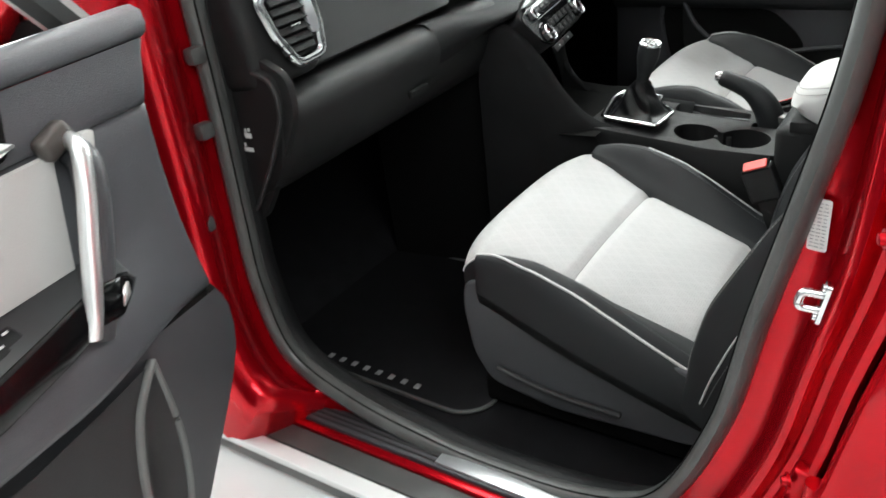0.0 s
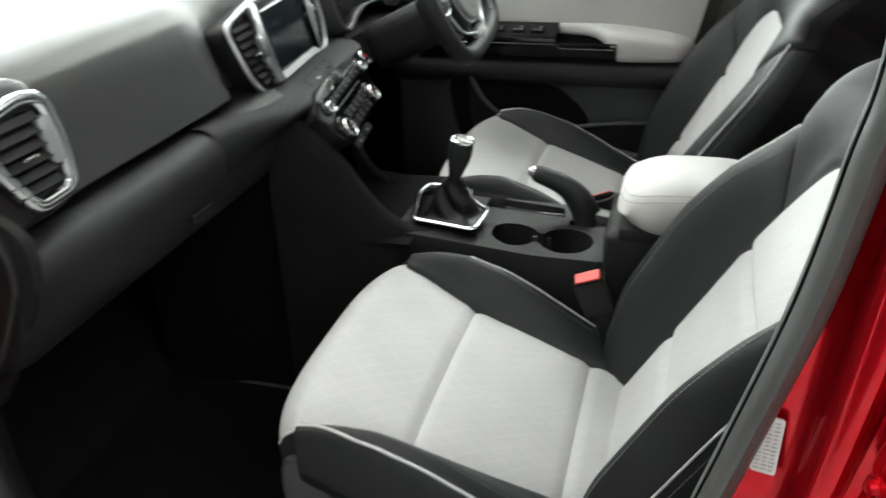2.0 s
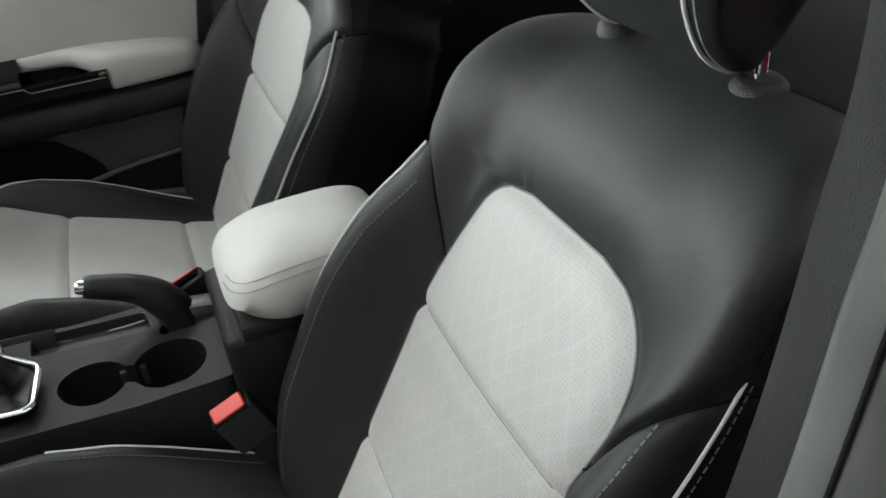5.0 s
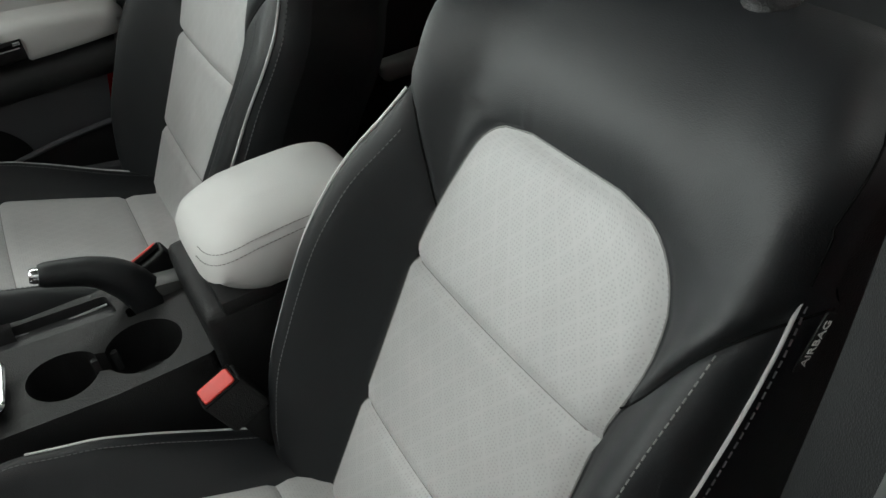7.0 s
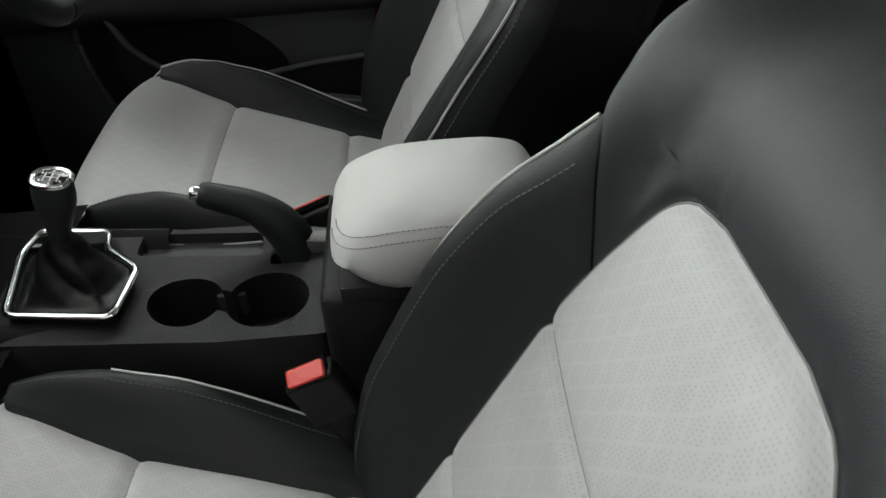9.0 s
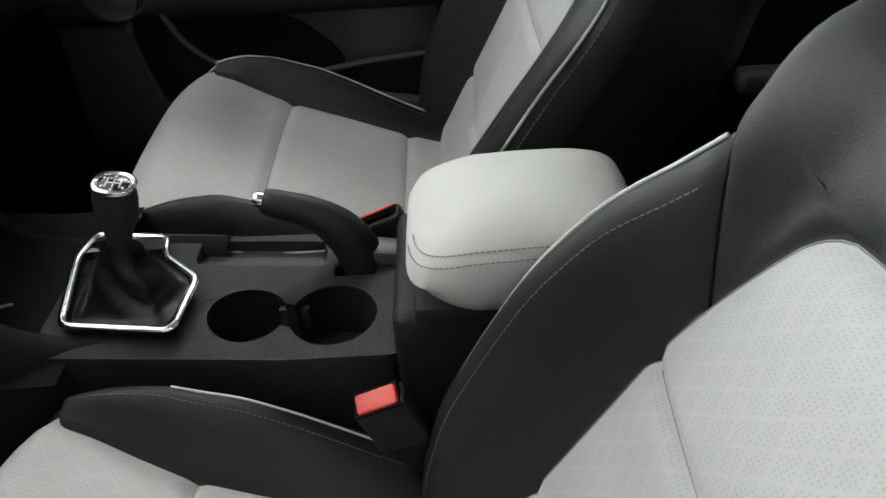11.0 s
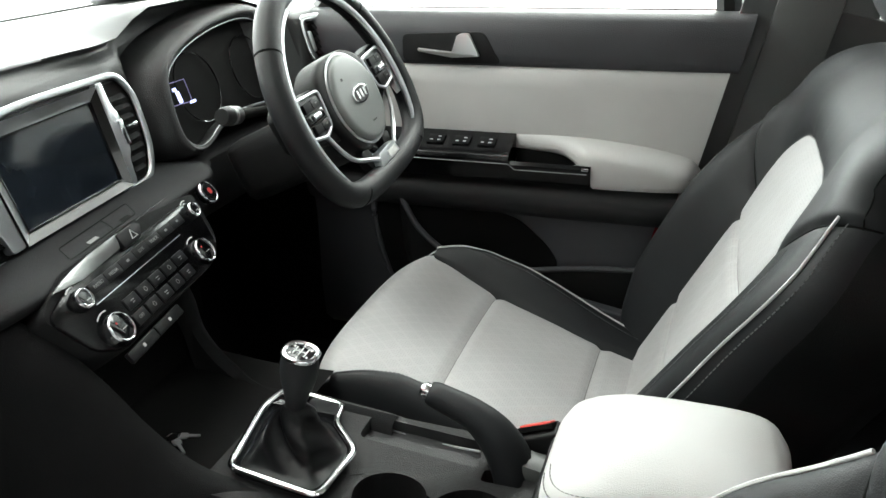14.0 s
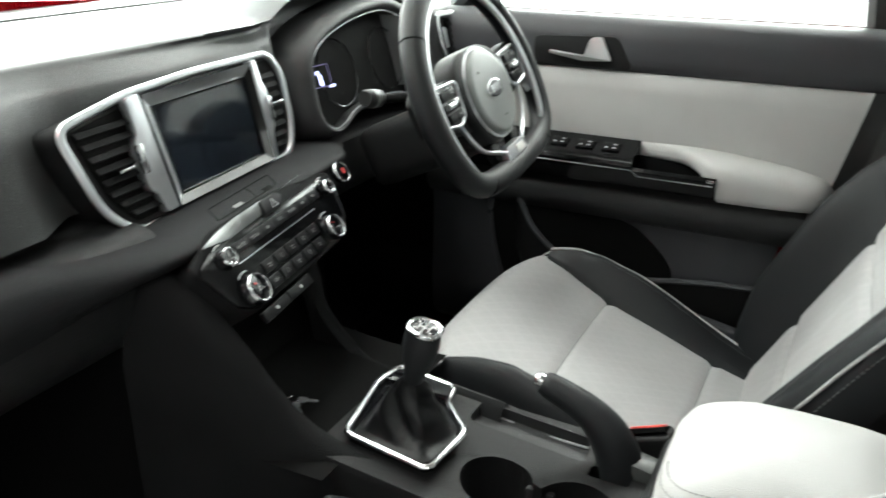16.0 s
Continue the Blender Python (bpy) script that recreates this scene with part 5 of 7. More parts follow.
stack_rails()


def console():
    c = thing("centre_console", "black plastic centre console with twin cup holders", "centre console", at=(0.05, 0, 0.68))

    def put(name, bm, mat, lab="", angle=38):
        bmesh.ops.transform(bm, matrix=Matrix.Translation((-0.05, 0, -0.68)), verts=bm.verts)
        return part(name, bm, mat, c, lab, angle)

    def zt(x):
        return 0.700 - 0.02 * step01(-0.10, 0.06, x)
    # cup outline: two circles joined by a slot
    hole = []
    c1, r1, c2, r2 = (0.042, -0.049), 0.041, (0.133, -0.054), 0.046
    for k in range(0, 33):
        a = radians(25 + 310 * k / 32)
        hole.append((c1[0] + r1 * math.cos(a), c1[1] + r1 * math.sin(a)))
    for k in range(0, 33):
        a = radians(180 + 22 + (360 - 44) * k / 32)
        hole.append((c2[0] + r2 * math.cos(a), c2[1] + r2 * math.sin(a)))
    edge = [(-0.16, -0.118), (0.10, -0.118), (0.205, -0.118), (0.205, 0.088), (0.0, 0.088), (-0.16, 0.090)]
    edge = rounded(edge, 0.012, 3)
    bm = bmesh.new()
    es = []
    tray = rounded([(-0.030, 0.030), (-0.030, 0.074), (0.112, 0.076), (0.120, 0.028)], 0.010, 4)
    slot = rounded([(0.128, 0.008), (0.128, 0.028), (0.175, 0.028), (0.175, 0.008)], 0.005, 3)
    for ring in (edge, hole, tray, slot):
        vs = [bm.verts.new((x, y, zt(x))) for x, y in ring]
        es += [bm.edges.new((vs[i], vs[(i + 1) % len(vs)])) for i in range(len(vs))]
    bmesh.ops.triangle_fill(bm, use_beauty=True, edges=es)
    put("top", bm, M_PLASTIC, "black console top", 30)
    bm = bmesh.new()
    sheet(bm, [[(x, y, zt(x)) for x, y in hole + hole[:1]], [(x, y, zt(x) - 0.004) for x, y in hole + hole[:1]], [(0.088 + (x - 0.088) * 0.95, -0.052 + (y + 0.052) * 0.92, 0.615) for x, y in hole + hole[:1]]])
    bm.faces.new([bm.verts.new((0.088 + (x - 0.088) * 0.95, -0.052 + (y + 0.052) * 0.92, 0.615)) for x, y in hole])
    put("cup_holder", bm, M_PLASTIC, "black twin cup holder well", 50)
    for p in ((0.075, -0.022), (0.098, -0.022)):
        put("cup_tab", block((0.010, 0.008, 0.03), (p[0], p[1] - 0.006, 0.655), 0.003), M_GREYPL)
    bm = bmesh.new()
    sheet(bm, [[(x, y, zt(x)) for x, y in edge + edge[:1]], [(x, y + (0.003 if y < 0 else -0.003) * -1, zt(x) - 0.01) for x, y in edge + edge[:1]], [(x, y, 0.36) for x, y in edge + edge[:1]]])
    put("side_wall", bm, M_PLASTIC, "black console side", 40)
    # tray by the handbrake
    for nm, ring, deep, mat in (("coin_tray", tray, 0.014, M_GREYPL), ("handbrake_slot", slot, 0.03, M_DARK)):
        bm = bmesh.new()
        sheet(bm, [[(x, y, zt(x)) for x, y in ring + ring[:1]], [(x, y, zt(x) - deep) for x, y in ring + ring[:1]]])
        bm.faces.new([bm.verts.new((x, y, zt(x) - deep)) for x, y in ring])
        put(nm, bm, mat, "", 30)
    put("tray_seam", tube([(x, 0.071, zt(x) - 0.0115) for x in [-0.026 + 0.0136 * k for k in range(11)]], 0.0016, 6), M_STITCH, "pale seam along the tray")
    # box under the armrest
    put("armrest_box", block((0.30, 0.18, 0.36), (0.352, -0.045, 0.56), 0.015, (0, 0, 0), 3), M_PLASTIC, "black storage box under the armrest")
    return c


console()


def armrest():
    rest = thing("armrest", "pale grey stitched leather centre armrest", "armrest", at=(0.335, -0.063, 0.793))
    x0, x1, y0, y1, z0, z1 = 0.203, 0.420, -0.146, 0.033, 0.741, 0.828
    bm = bmesh.new()
    rows = []
    n = 40
    for k, (h, inset) in enumerate([(z0, 0.022), (z0 + 0.006, 0.010), (z0 + 0.02, 0.003), (z0 + 0.045, 0.0), (z1 - 0.026, 0.002), (z1 - 0.013, 0.009), (z1 - 0.005, 0.022), (z1, 0.045), (z1 + 0.003, 0.07)]):
        row = []
        for i in range(n):
            t = 2 * math.pi * i / n
            cx, sy = math.cos(t), math.sin(t)
            ex = 0.42
            hx, hy = (x1 - x0) / 2 - inset, (y1 - y0) / 2 - inset * 0.92
            x = (x0 + x1) / 2 + hx * math.copysign(abs(cx) ** ex, cx)
            y = (y0 + y1) / 2 + hy * math.copysign(abs(sy) ** ex, sy)
            lift = 0.018 * step01(x0 + 0.07, x0, x) if h < z0 + 0.03 else -0.012 * step01(x0 + 0.09, x0, x)
            row.append((x - 0.32, y + 0.06, h + lift - 0.79))
        rows.append(row)
    g = sheet(bm, rows, closed=True)
    bm.faces.new(g[0][::-1])
    bm.faces.new(g[-1])
    part("pad", bm, M_REST, rest, angle=60)
    # twin stitching along the passenger's flank
    for a, b, t in ((4, 5, 0.35), (5, 6, 0.05)):
        ring = [Vector(rows[a][k % n]).lerp(Vector(rows[b][k % n]), t) for k in range(n // 2 + 1, n - 1)]
        pts = [p + Vector((p.x, p.y, 0)).normalized() * 0.0006 + Vector((0, 0, 0.0004)) for p in ring]
        part("stitching", dashes(pts, 0.005, 0.0034, 0.0006), M_SEAM, rest)
    part("base", block((0.22, 0.15, 0.02), (0.0, 0.0, -0.05), 0.005), M_PLASTIC, rest)


armrest()


def gear_lever():
    g = thing("gear_lever", "black leather gear lever with gaiter and chrome surround", "gear lever", at=(-0.08, 0.0, 0.70))
    base = [(-0.135, -0.082), (-0.020, -0.093), (-0.014, -0.012), (-0.060, 0.032), (-0.066, 0.066), (-0.150, 0.074), (-0.158, 0.030)]
    o = Vector((-0.08, 0.0, 0.70))

    def put(name, bm, mat, lab="", angle=45):
        bmesh.ops.transform(bm, matrix=Matrix.Translation(-o), verts=bm.verts)
        return part(name, bm, mat, g, lab, angle)
    ring = [(x, y, 0.7055 + 0.004 * step01(-0.05, -0.15, x)) for x, y in rounded(base, 0.012, 4)]
    put("surround", tube(ring, 0.0046, 8, loop=True, flat=0.8), M_CHROME, "bright chrome surround")
    put("base_plate", slab(rounded([(x * 0.99, y * 0.99) for x, y in base], 0.012), Matrix.Translation((0, 0, 0.7035)), 0.006, 0), M_GLOSS)
    put("blank_switch", block((0.045, 0.026, 0.006), (-0.085, 0.052, 0.706), 0.002), M_BUTTON)
    put("blank_switch", block((0.024, 0.022, 0.006), (-0.146, 0.050, 0.707), 0.002), M_GLOSS)
    # gaiter with folds
    foot = rounded([(-0.129, -0.076), (-0.026, -0.086), (-0.020, -0.014), (-0.064, 0.028), (-0.140, 0.034)], 0.012, 4)
    neck = Vector((-0.070, -0.036, 0.775))
    n = 80
    cen = Vector((-0.078, -0.026, 0))
    per = []
    L = [Vector((x, y, 0)) for x, y in foot] + [Vector((*foot[0], 0))]
    tot = [0]
    for a, b in zip(L, L[1:]):
        tot.append(tot[-1] + (b - a).length)
    for k in range(n):
        s = tot[-1] * k / n
        i = max(j for j in range(len(tot)) if tot[j] <= s)
        per.append(L[i].lerp(L[i + 1], (s - tot[i]) / (tot[i + 1] - tot[i])))
    rows = []
    for j in range(23):
        t = j / 22
        row = []
        for k, p in enumerate(per):
            q = p - cen
            ang = math.atan2(q.y, q.x)
            top = Vector((math.cos(ang) * 0.0116, math.sin(ang) * 0.0116, 0))
            b = q.lerp(top, t ** 0.62)
            fold = (0.008 * abs(math.sin(ang * 1.5 + 4.4 * t + 0.6)) + 0.006 * abs(math.sin(ang * 2.5 + t * 6 + 1)) - 0.008) * math.sin(math.pi * t) ** 0.8
            b = b * (1 + fold / max(0.02, b.length))
            zz = 0.704 + (neck.z - 0.704) * (t ** 1.25) + 0.014 * math.sin(math.pi * t) * (0.5 + 0.5 * math.sin(ang * 2 + 1))
            row.append((cen.x + (neck.x - cen.x) * t + b.x, cen.y + (neck.y - cen.y) * t + b.y, zz))
        rows.append(row)
    bm = bmesh.new()
    sheet(bm, rows, closed=True)
    put("gaiter", bm, M_GAITER, "creased black leather gaiter", 80)
    # knob
    axis = Vector((0.26, -0.10, 1)).normalized()
    m = plane_at((-0.0705, -0.0365, 0.766), Vector((1, 0, -0.26)), axis.cross(Vector((1, 0, -0.26))))
    prof = [(0.0, 0.0108, 0.0108), (0.012, 0.0114, 0.0110), (0.024, 0.0136, 0.0128), (0.040, 0.0176, 0.0160), (0.056, 0.0206, 0.0186), (0.068, 0.0210, 0.0188), (0.078, 0.0200, 0.0174), (0.084, 0.0188, 0.0158)]
    bm = bmesh.new()
    g0 = sheet(bm, [[m @ Vector((a * math.cos(2 * math.pi * k / 24), b * math.sin(2 * math.pi * k / 24), h)) for k in range(24)] for h, a, b in prof], closed=True)
    bm.faces.new(g0[-1])
    put("knob", bm, M_LEATHER, "black leather knob", 60)
    top = m @ Matrix.Translation((0, 0, 0.0845)) @ Matrix.Rotation(radians(-4), 4, "Y")
    ell = [(0.0176 * math.copysign(abs(math.cos(2 * math.pi * k / 24)) ** 0.8, math.cos(2 * math.pi * k / 24)), 0.0146 * math.copysign(abs(math.sin(2 * math.pi * k / 24)) ** 0.8, math.sin(2 * math.pi * k / 24))) for k in range(24)]
    put("knob_ring", tube([top @ Vector((x, y, 0)) for x, y in ell], 0.0035, 8, loop=True, up=tuple(top.col[2][:3])), M_CHROME, "chrome knob ring")
    put("knob_cap", slab([(x * 0.88, y * 0.88) for x, y in ell], top @ Matrix.Translation((0, 0, 0.0012)), 0.003, 0.0006), M_GLOSS)
    bm = bmesh.new()
    for x in (-0.0065, 0.0, 0.0065):
        block((0.0012, 0.013, 0.0005), (x, 0, 0.0016), 0, bm=bm)
    block((0.013, 0.0012, 0.0005), (0, 0, 0.0016), 0, bm=bm)
    for x, y in ((-0.0098, 0.006), (-0.0098, -0.006), (0.0, 0.0096), (0.0, -0.0096), (0.0098, 0.006), (0.0098, -0.006)):
        block((0.002, 0.0025, 0.0005), (x, y, 0.0016), 0, bm=bm)
    bmesh.ops.transform(bm, matrix=top, verts=bm.verts)
    put("gate_print", bm, M_ICON, "white gear gate lines")
    return g


gear_lever()


def handbrake():
    h = thing("handbrake", "black handbrake lever with chrome push button", "handbrake", at=(0.171, 0.043, 0.701))
    o = Vector((0.16, 0.045, 0.70))

    def put(name, bm, mat, lab=""):
        bmesh.ops.transform(bm, matrix=Matrix.Translation(-o), verts=bm.verts)
        return part(name, bm, mat, h, lab, 50)
    path = spline([(0.047, 0.047, 0.760), (0.067, 0.047, 0.753), (0.098, 0.046, 0.741), (0.121, 0.045, 0.724), (0.139, 0.044, 0.699), (0.151, 0.043, 0.664)], 6)
    rad = [float(np.interp(i / (len(path) - 1), [0, 0.06, 0.25, 0.45, 0.65, 1], [0.0130, 0.0155, 0.0170, 0.0195, 0.0235, 0.0275])) for i in range(len(path))]
    put("grip", tube(path, 0.014, 14, up=(0, 1, 0), radii=rad, flat=0.95), M_LEATHER, "black moulded grip")
    d = (path[0] - path[2]).normalized()
    put("button", tube([path[0] - d * 0.002, path[0] + d * 0.006, path[0] + d * 0.010], 0.008, 12, radii=[0.0095, 0.0095, 0.0075]), M_CHROME, "chrome push button")
    put("boot", block((0.085, 0.035, 0.03), (0.165, 0.043, 0.682), 0.01, (0, 10, 0)), M_RUBBER)


handbrake()


def buckle(at, way, label):
    """Housing leaning forward on its stalk, bevelled red button facing its seat."""
    b = thing("seat_belt_buckle", label, "seat belt buckle", "seat belt buckles", at=at)
    lean = Matrix.Rotation(radians(-22), 4, "Y")

    def put(name, bm, mat, lab=""):
        bmesh.ops.transform(bm, matrix=lean, verts=bm.verts)
        return part(name, bm, mat, b, lab)
    put("housing", block((0.052, 0.028, 0.062), (0, 0, -0.034), 0.005, (0, 0, 0), 3), M_PLASTIC)
    face = Matrix.Translation((0, way * 0.005, 0.001)) @ Matrix.Rotation(radians(-28 * way), 4, "X")
    put("button_well", slab([(-0.0225, -0.012), (0.0225, -0.012), (0.0225, 0.012), (-0.0225, 0.012)], face, 0.006, 0.0015), M_DARK)
    put("button", slab(rounded([(-0.0205, -0.0095), (0.0205, -0.0095), (0.0205, 0.0095), (-0.0205, 0.0095)], 0.004, 3), face @ Matrix.Translation((0, 0, 0.002)), 0.006, 0.0018, 3), M_REDBTN, "red release button")
    put("stalk", block((0.036, 0.014, 0.10), (0.0, 0, -0.108), 0.004), M_SIDE)


buckle((0.186, -0.178, 0.687), -1, "black seat belt buckle with a red button beside passenger seat")
buckle((0.175, 0.088, 0.705), 1, "black seat belt buckle with a red button beside driver's seat")


def steering_wheel():
    w = thing("steering_wheel", "black leather flat-bottomed steering wheel with silver trim", "steering wheel", at=(-0.160, 0.372, 1.018))
    rake = radians(25)
    m0 = plane_at((0, 0, 0), (0, 1, 0), (-math.sin(rake), 0, math.cos(rake)))
    turned = m0 @ Matrix.Rotation(radians(5), 4, "Z")

    def put(name, bm, mat, lab="", angle=45):
        bmesh.ops.transform(bm, matrix=m0 if name.startswith(("column", "stalk")) else turned, verts=bm.verts)
        return part(name, bm, mat, w, lab, angle)
    R = 0.177
    pts = []
    for k in range(72):
        a = 2 * math.pi * k / 72
        x, y = R * math.cos(a), R * math.sin(a)
        low = -0.110
        y = low + 0.020 * math.log(1 + math.exp((y - low) / 0.020)) + 0.10 * min(0, y - low)
        pts.append((x, y, -0.010))
    rim = put("rim", tube(pts, 0.0182, 16, loop=True, up=(0, 0, 1)), M_LEATHER, "black leather rim", 80)
    for a in (38, 142, 232, 308):
        q = Vector((R * math.cos(radians(a)), R * math.sin(radians(a)), -0.010))
        if q.y < -0.105:
            q.y = -0.108 + (q.y + 0.11) * 0.10
        d = Vector((-q.y, q.x, 0)).normalized()
        put("rim_seam", tube([q - d * 0.001, q + d * 0.001], 0.0188, 16), M_DARK).parent = rim
    for a0, a1 in ((112, 218), (-38, 66)):
        arc = []
        for k in range(25):
            a = radians(a0 + (a1 - a0) * k / 24)
            arc.append(((R - 0.0145) * math.cos(a), max((R - 0.0145) * math.sin(a), -0.106), -0.002))
        put("rim_trim", tube(arc, 0.0080, 8, up=(0, 0, 1), flat=0.6), M_SILVER, "thin silver rim inlay").parent = rim
    hub = rounded([(-0.082, 0.050), (-0.04, 0.072), (0.04, 0.072), (0.082, 0.050), (0.086, -0.010), (0.052, -0.072), (-0.052, -0.072), (-0.086, -0.010)], 0.03, 6)
    put("hub", slab(hub, Matrix.Translation((0, 0, -0.004)), 0.04, 0.012, 4), M_SIDE, "black airbag cover")
    cover = [(0.066 * math.cos(2 * math.pi * k / 40), 0.066 * math.sin(2 * math.pi * k / 40)) for k in range(40)]
    pad = put("horn_pad", slab(cover, Matrix.Translation((0, 0, 0.006)), 0.02, 0.010, 5), M_PAD, "grey horn pad")
    put("pad_ring", tube([(x * 1.03, y * 1.03, -0.0035) for x, y in cover], 0.0022, 6, loop=True), M_SILVER).parent = pad
    bl = [(0.026 * math.cos(2 * math.pi * k / 24), 0.0135 * math.sin(2 * math.pi * k / 24) + 0.003) for k in range(24)]
    put("badge", slab(bl, Matrix.Translation((0, 0, 0.0085)), 0.004, 0.001), M_CHROME, "plain oval chrome badge").parent = pad
    put("badge_face", slab([(x * 0.86, (y - 0.003) * 0.80 + 0.003) for x, y in bl], Matrix.Translation((0, 0, 0.0092)), 0.002, 0), M_SATIN).parent = pad
    bm = bmesh.new()
    for x in (-0.011, 0.0, 0.011):
        block((0.006, 0.012, 0.0006), (x, 0.003, 0.0094), 0, bm=bm)
    put("badge_mark", bm, M_CHROME).parent = pad
    put("airbag_print", block((0.012, 0.002, 0.0005), (0.004, -0.040, 0.0064), 0), M_INK).parent = pad
    put("horn_print", block((0.005, 0.004, 0.0005), (-0.030, 0.034, 0.0064), 0), M_INK).parent = pad
    for s in (-1, 1):
        sp = rounded([(s * 0.060, 0.044), (s * 0.160, 0.052), (s * 0.176, 0.040), (s * 0.176, -0.010), (s * 0.120, -0.024), (s * 0.060, -0.040)], 0.01)
        put("spoke", slab(sp, Matrix.Translation((0, 0, -0.016)), 0.022, 0.005), M_SIDE)
        pl = rounded([(s * 0.080, 0.040), (s * 0.148, 0.044), (s * 0.156, 0.030), (s * 0.150, -0.010), (s * 0.112, -0.018), (s * 0.090, -0.008)], 0.008)
        sw = put("switch_surround", slab(pl, Matrix.Translation((0, 0, -0.008)), 0.012, 0.003), M_SATIN, "dark switch surround with silver outline")
        put("switch_frame", tube([(x, y, -0.0072) for x, y in pl], 0.0028, 8, loop=True, up=(0, 0, 1), flat=0.7), M_SILVER, "silver switch outline").parent = sw
        put("spoke_plate", slab(rounded([(s * 0.157, 0.034), (s * 0.171, 0.040), (s * 0.175, 0.0), (s * 0.170, -0.040), (s * 0.160, -0.050), (s * 0.146, -0.022), (s * 0.153, -0.010)], 0.004), Matrix.Translation((0, 0, -0.0065)), 0.010, 0.003), M_SILVER, "silver plate beside the switches")
        for k in range(3):
            kx, ky = s * (0.120 - 0.003 * abs(k - 1)), 0.029 - 0.0155 * k
            put("wheel_switch", block((0.046 if k == 1 else 0.042, 0.0135, 0.006), (kx, ky, -0.006), 0.002), M_GLOSS if k == 1 else M_BUTTON).parent = sw
            if k == 1:
                put("switch_roller", tube([(kx - 0.010, ky, -0.004), (kx + 0.010, ky, -0.004)], 0.0045, 10), M_SILVER).parent = sw
            else:
                put("switch_split", block((0.0012, 0.0135, 0.0006), (kx, ky, -0.0028), 0), M_DARK).parent = sw
                put("switch_print", block((0.005, 0.002, 0.0006), (kx + 0.011, ky, -0.0028), 0), M_DIM).parent = sw
        leg = rounded([(s * 0.030, -0.064), (s * 0.054, -0.070), (s * 0.050, -0.088), (s * 0.036, -0.112), (s * 0.014, -0.112), (s * 0.020, -0.094)], 0.005)
        put("lower_spoke", slab(leg, Matrix.Translation((0, 0, -0.010)), 0.014, 0.004), M_SIDE, "black lower spoke")
        put("spoke_line", tube(spline([(s * 0.114, -0.018, -0.009), (s * 0.098, -0.048, -0.009), (s * 0.078, -0.069, -0.009), (s * 0.048, -0.083, -0.004), (s * 0.034, -0.090, 0.000)], 5), 0.0034, 8), M_SILVER)
    put("spoke_foot", slab(rounded([(-0.030, -0.082), (0.030, -0.082), (0.040, -0.106), (-0.040, -0.106)], 0.005), Matrix.Translation((0, 0, 0.003)), 0.014, 0.004), M_SILVER)
    put("foot_badge", slab(rounded([(-0.004, -0.089), (0.024, -0.089), (0.026, -0.101), (-0.004, -0.101)], 0.003), Matrix.Translation((0, 0, 0.0042)), 0.003, 0.0005), M_PAPER)
    put("column_shroud", block((0.10, 0.10, 0.22), (0, -0.03, -0.125), 0.03, (0, 0, 0), 3), M_PLASTIC, "black column shroud")
    stalk = put("stalk", tube([(-0.04, 0.020, -0.07), (-0.13, 0.040, -0.068), (-0.185, 0.048, -0.066)], 0.007, 10), M_DARK, "black column stalk")
    put("stalk_end", tube([(-0.188, 0.048, -0.066), (-0.192, 0.049, -0.065), (-0.222, 0.053, -0.060), (-0.229, 0.054, -0.059)], 0.011, 16, radii=[0.009, 0.012, 0.012, 0.010]), M_PLASTIC).parent = stalk
    put("stalk_ring", tube([(-0.205, 0.0508, -0.063), (-0.213, 0.0518, -0.0615)], 0.0126, 16), M_PAD, "pale ring on the stalk").parent = stalk
    return w


steering_wheel()


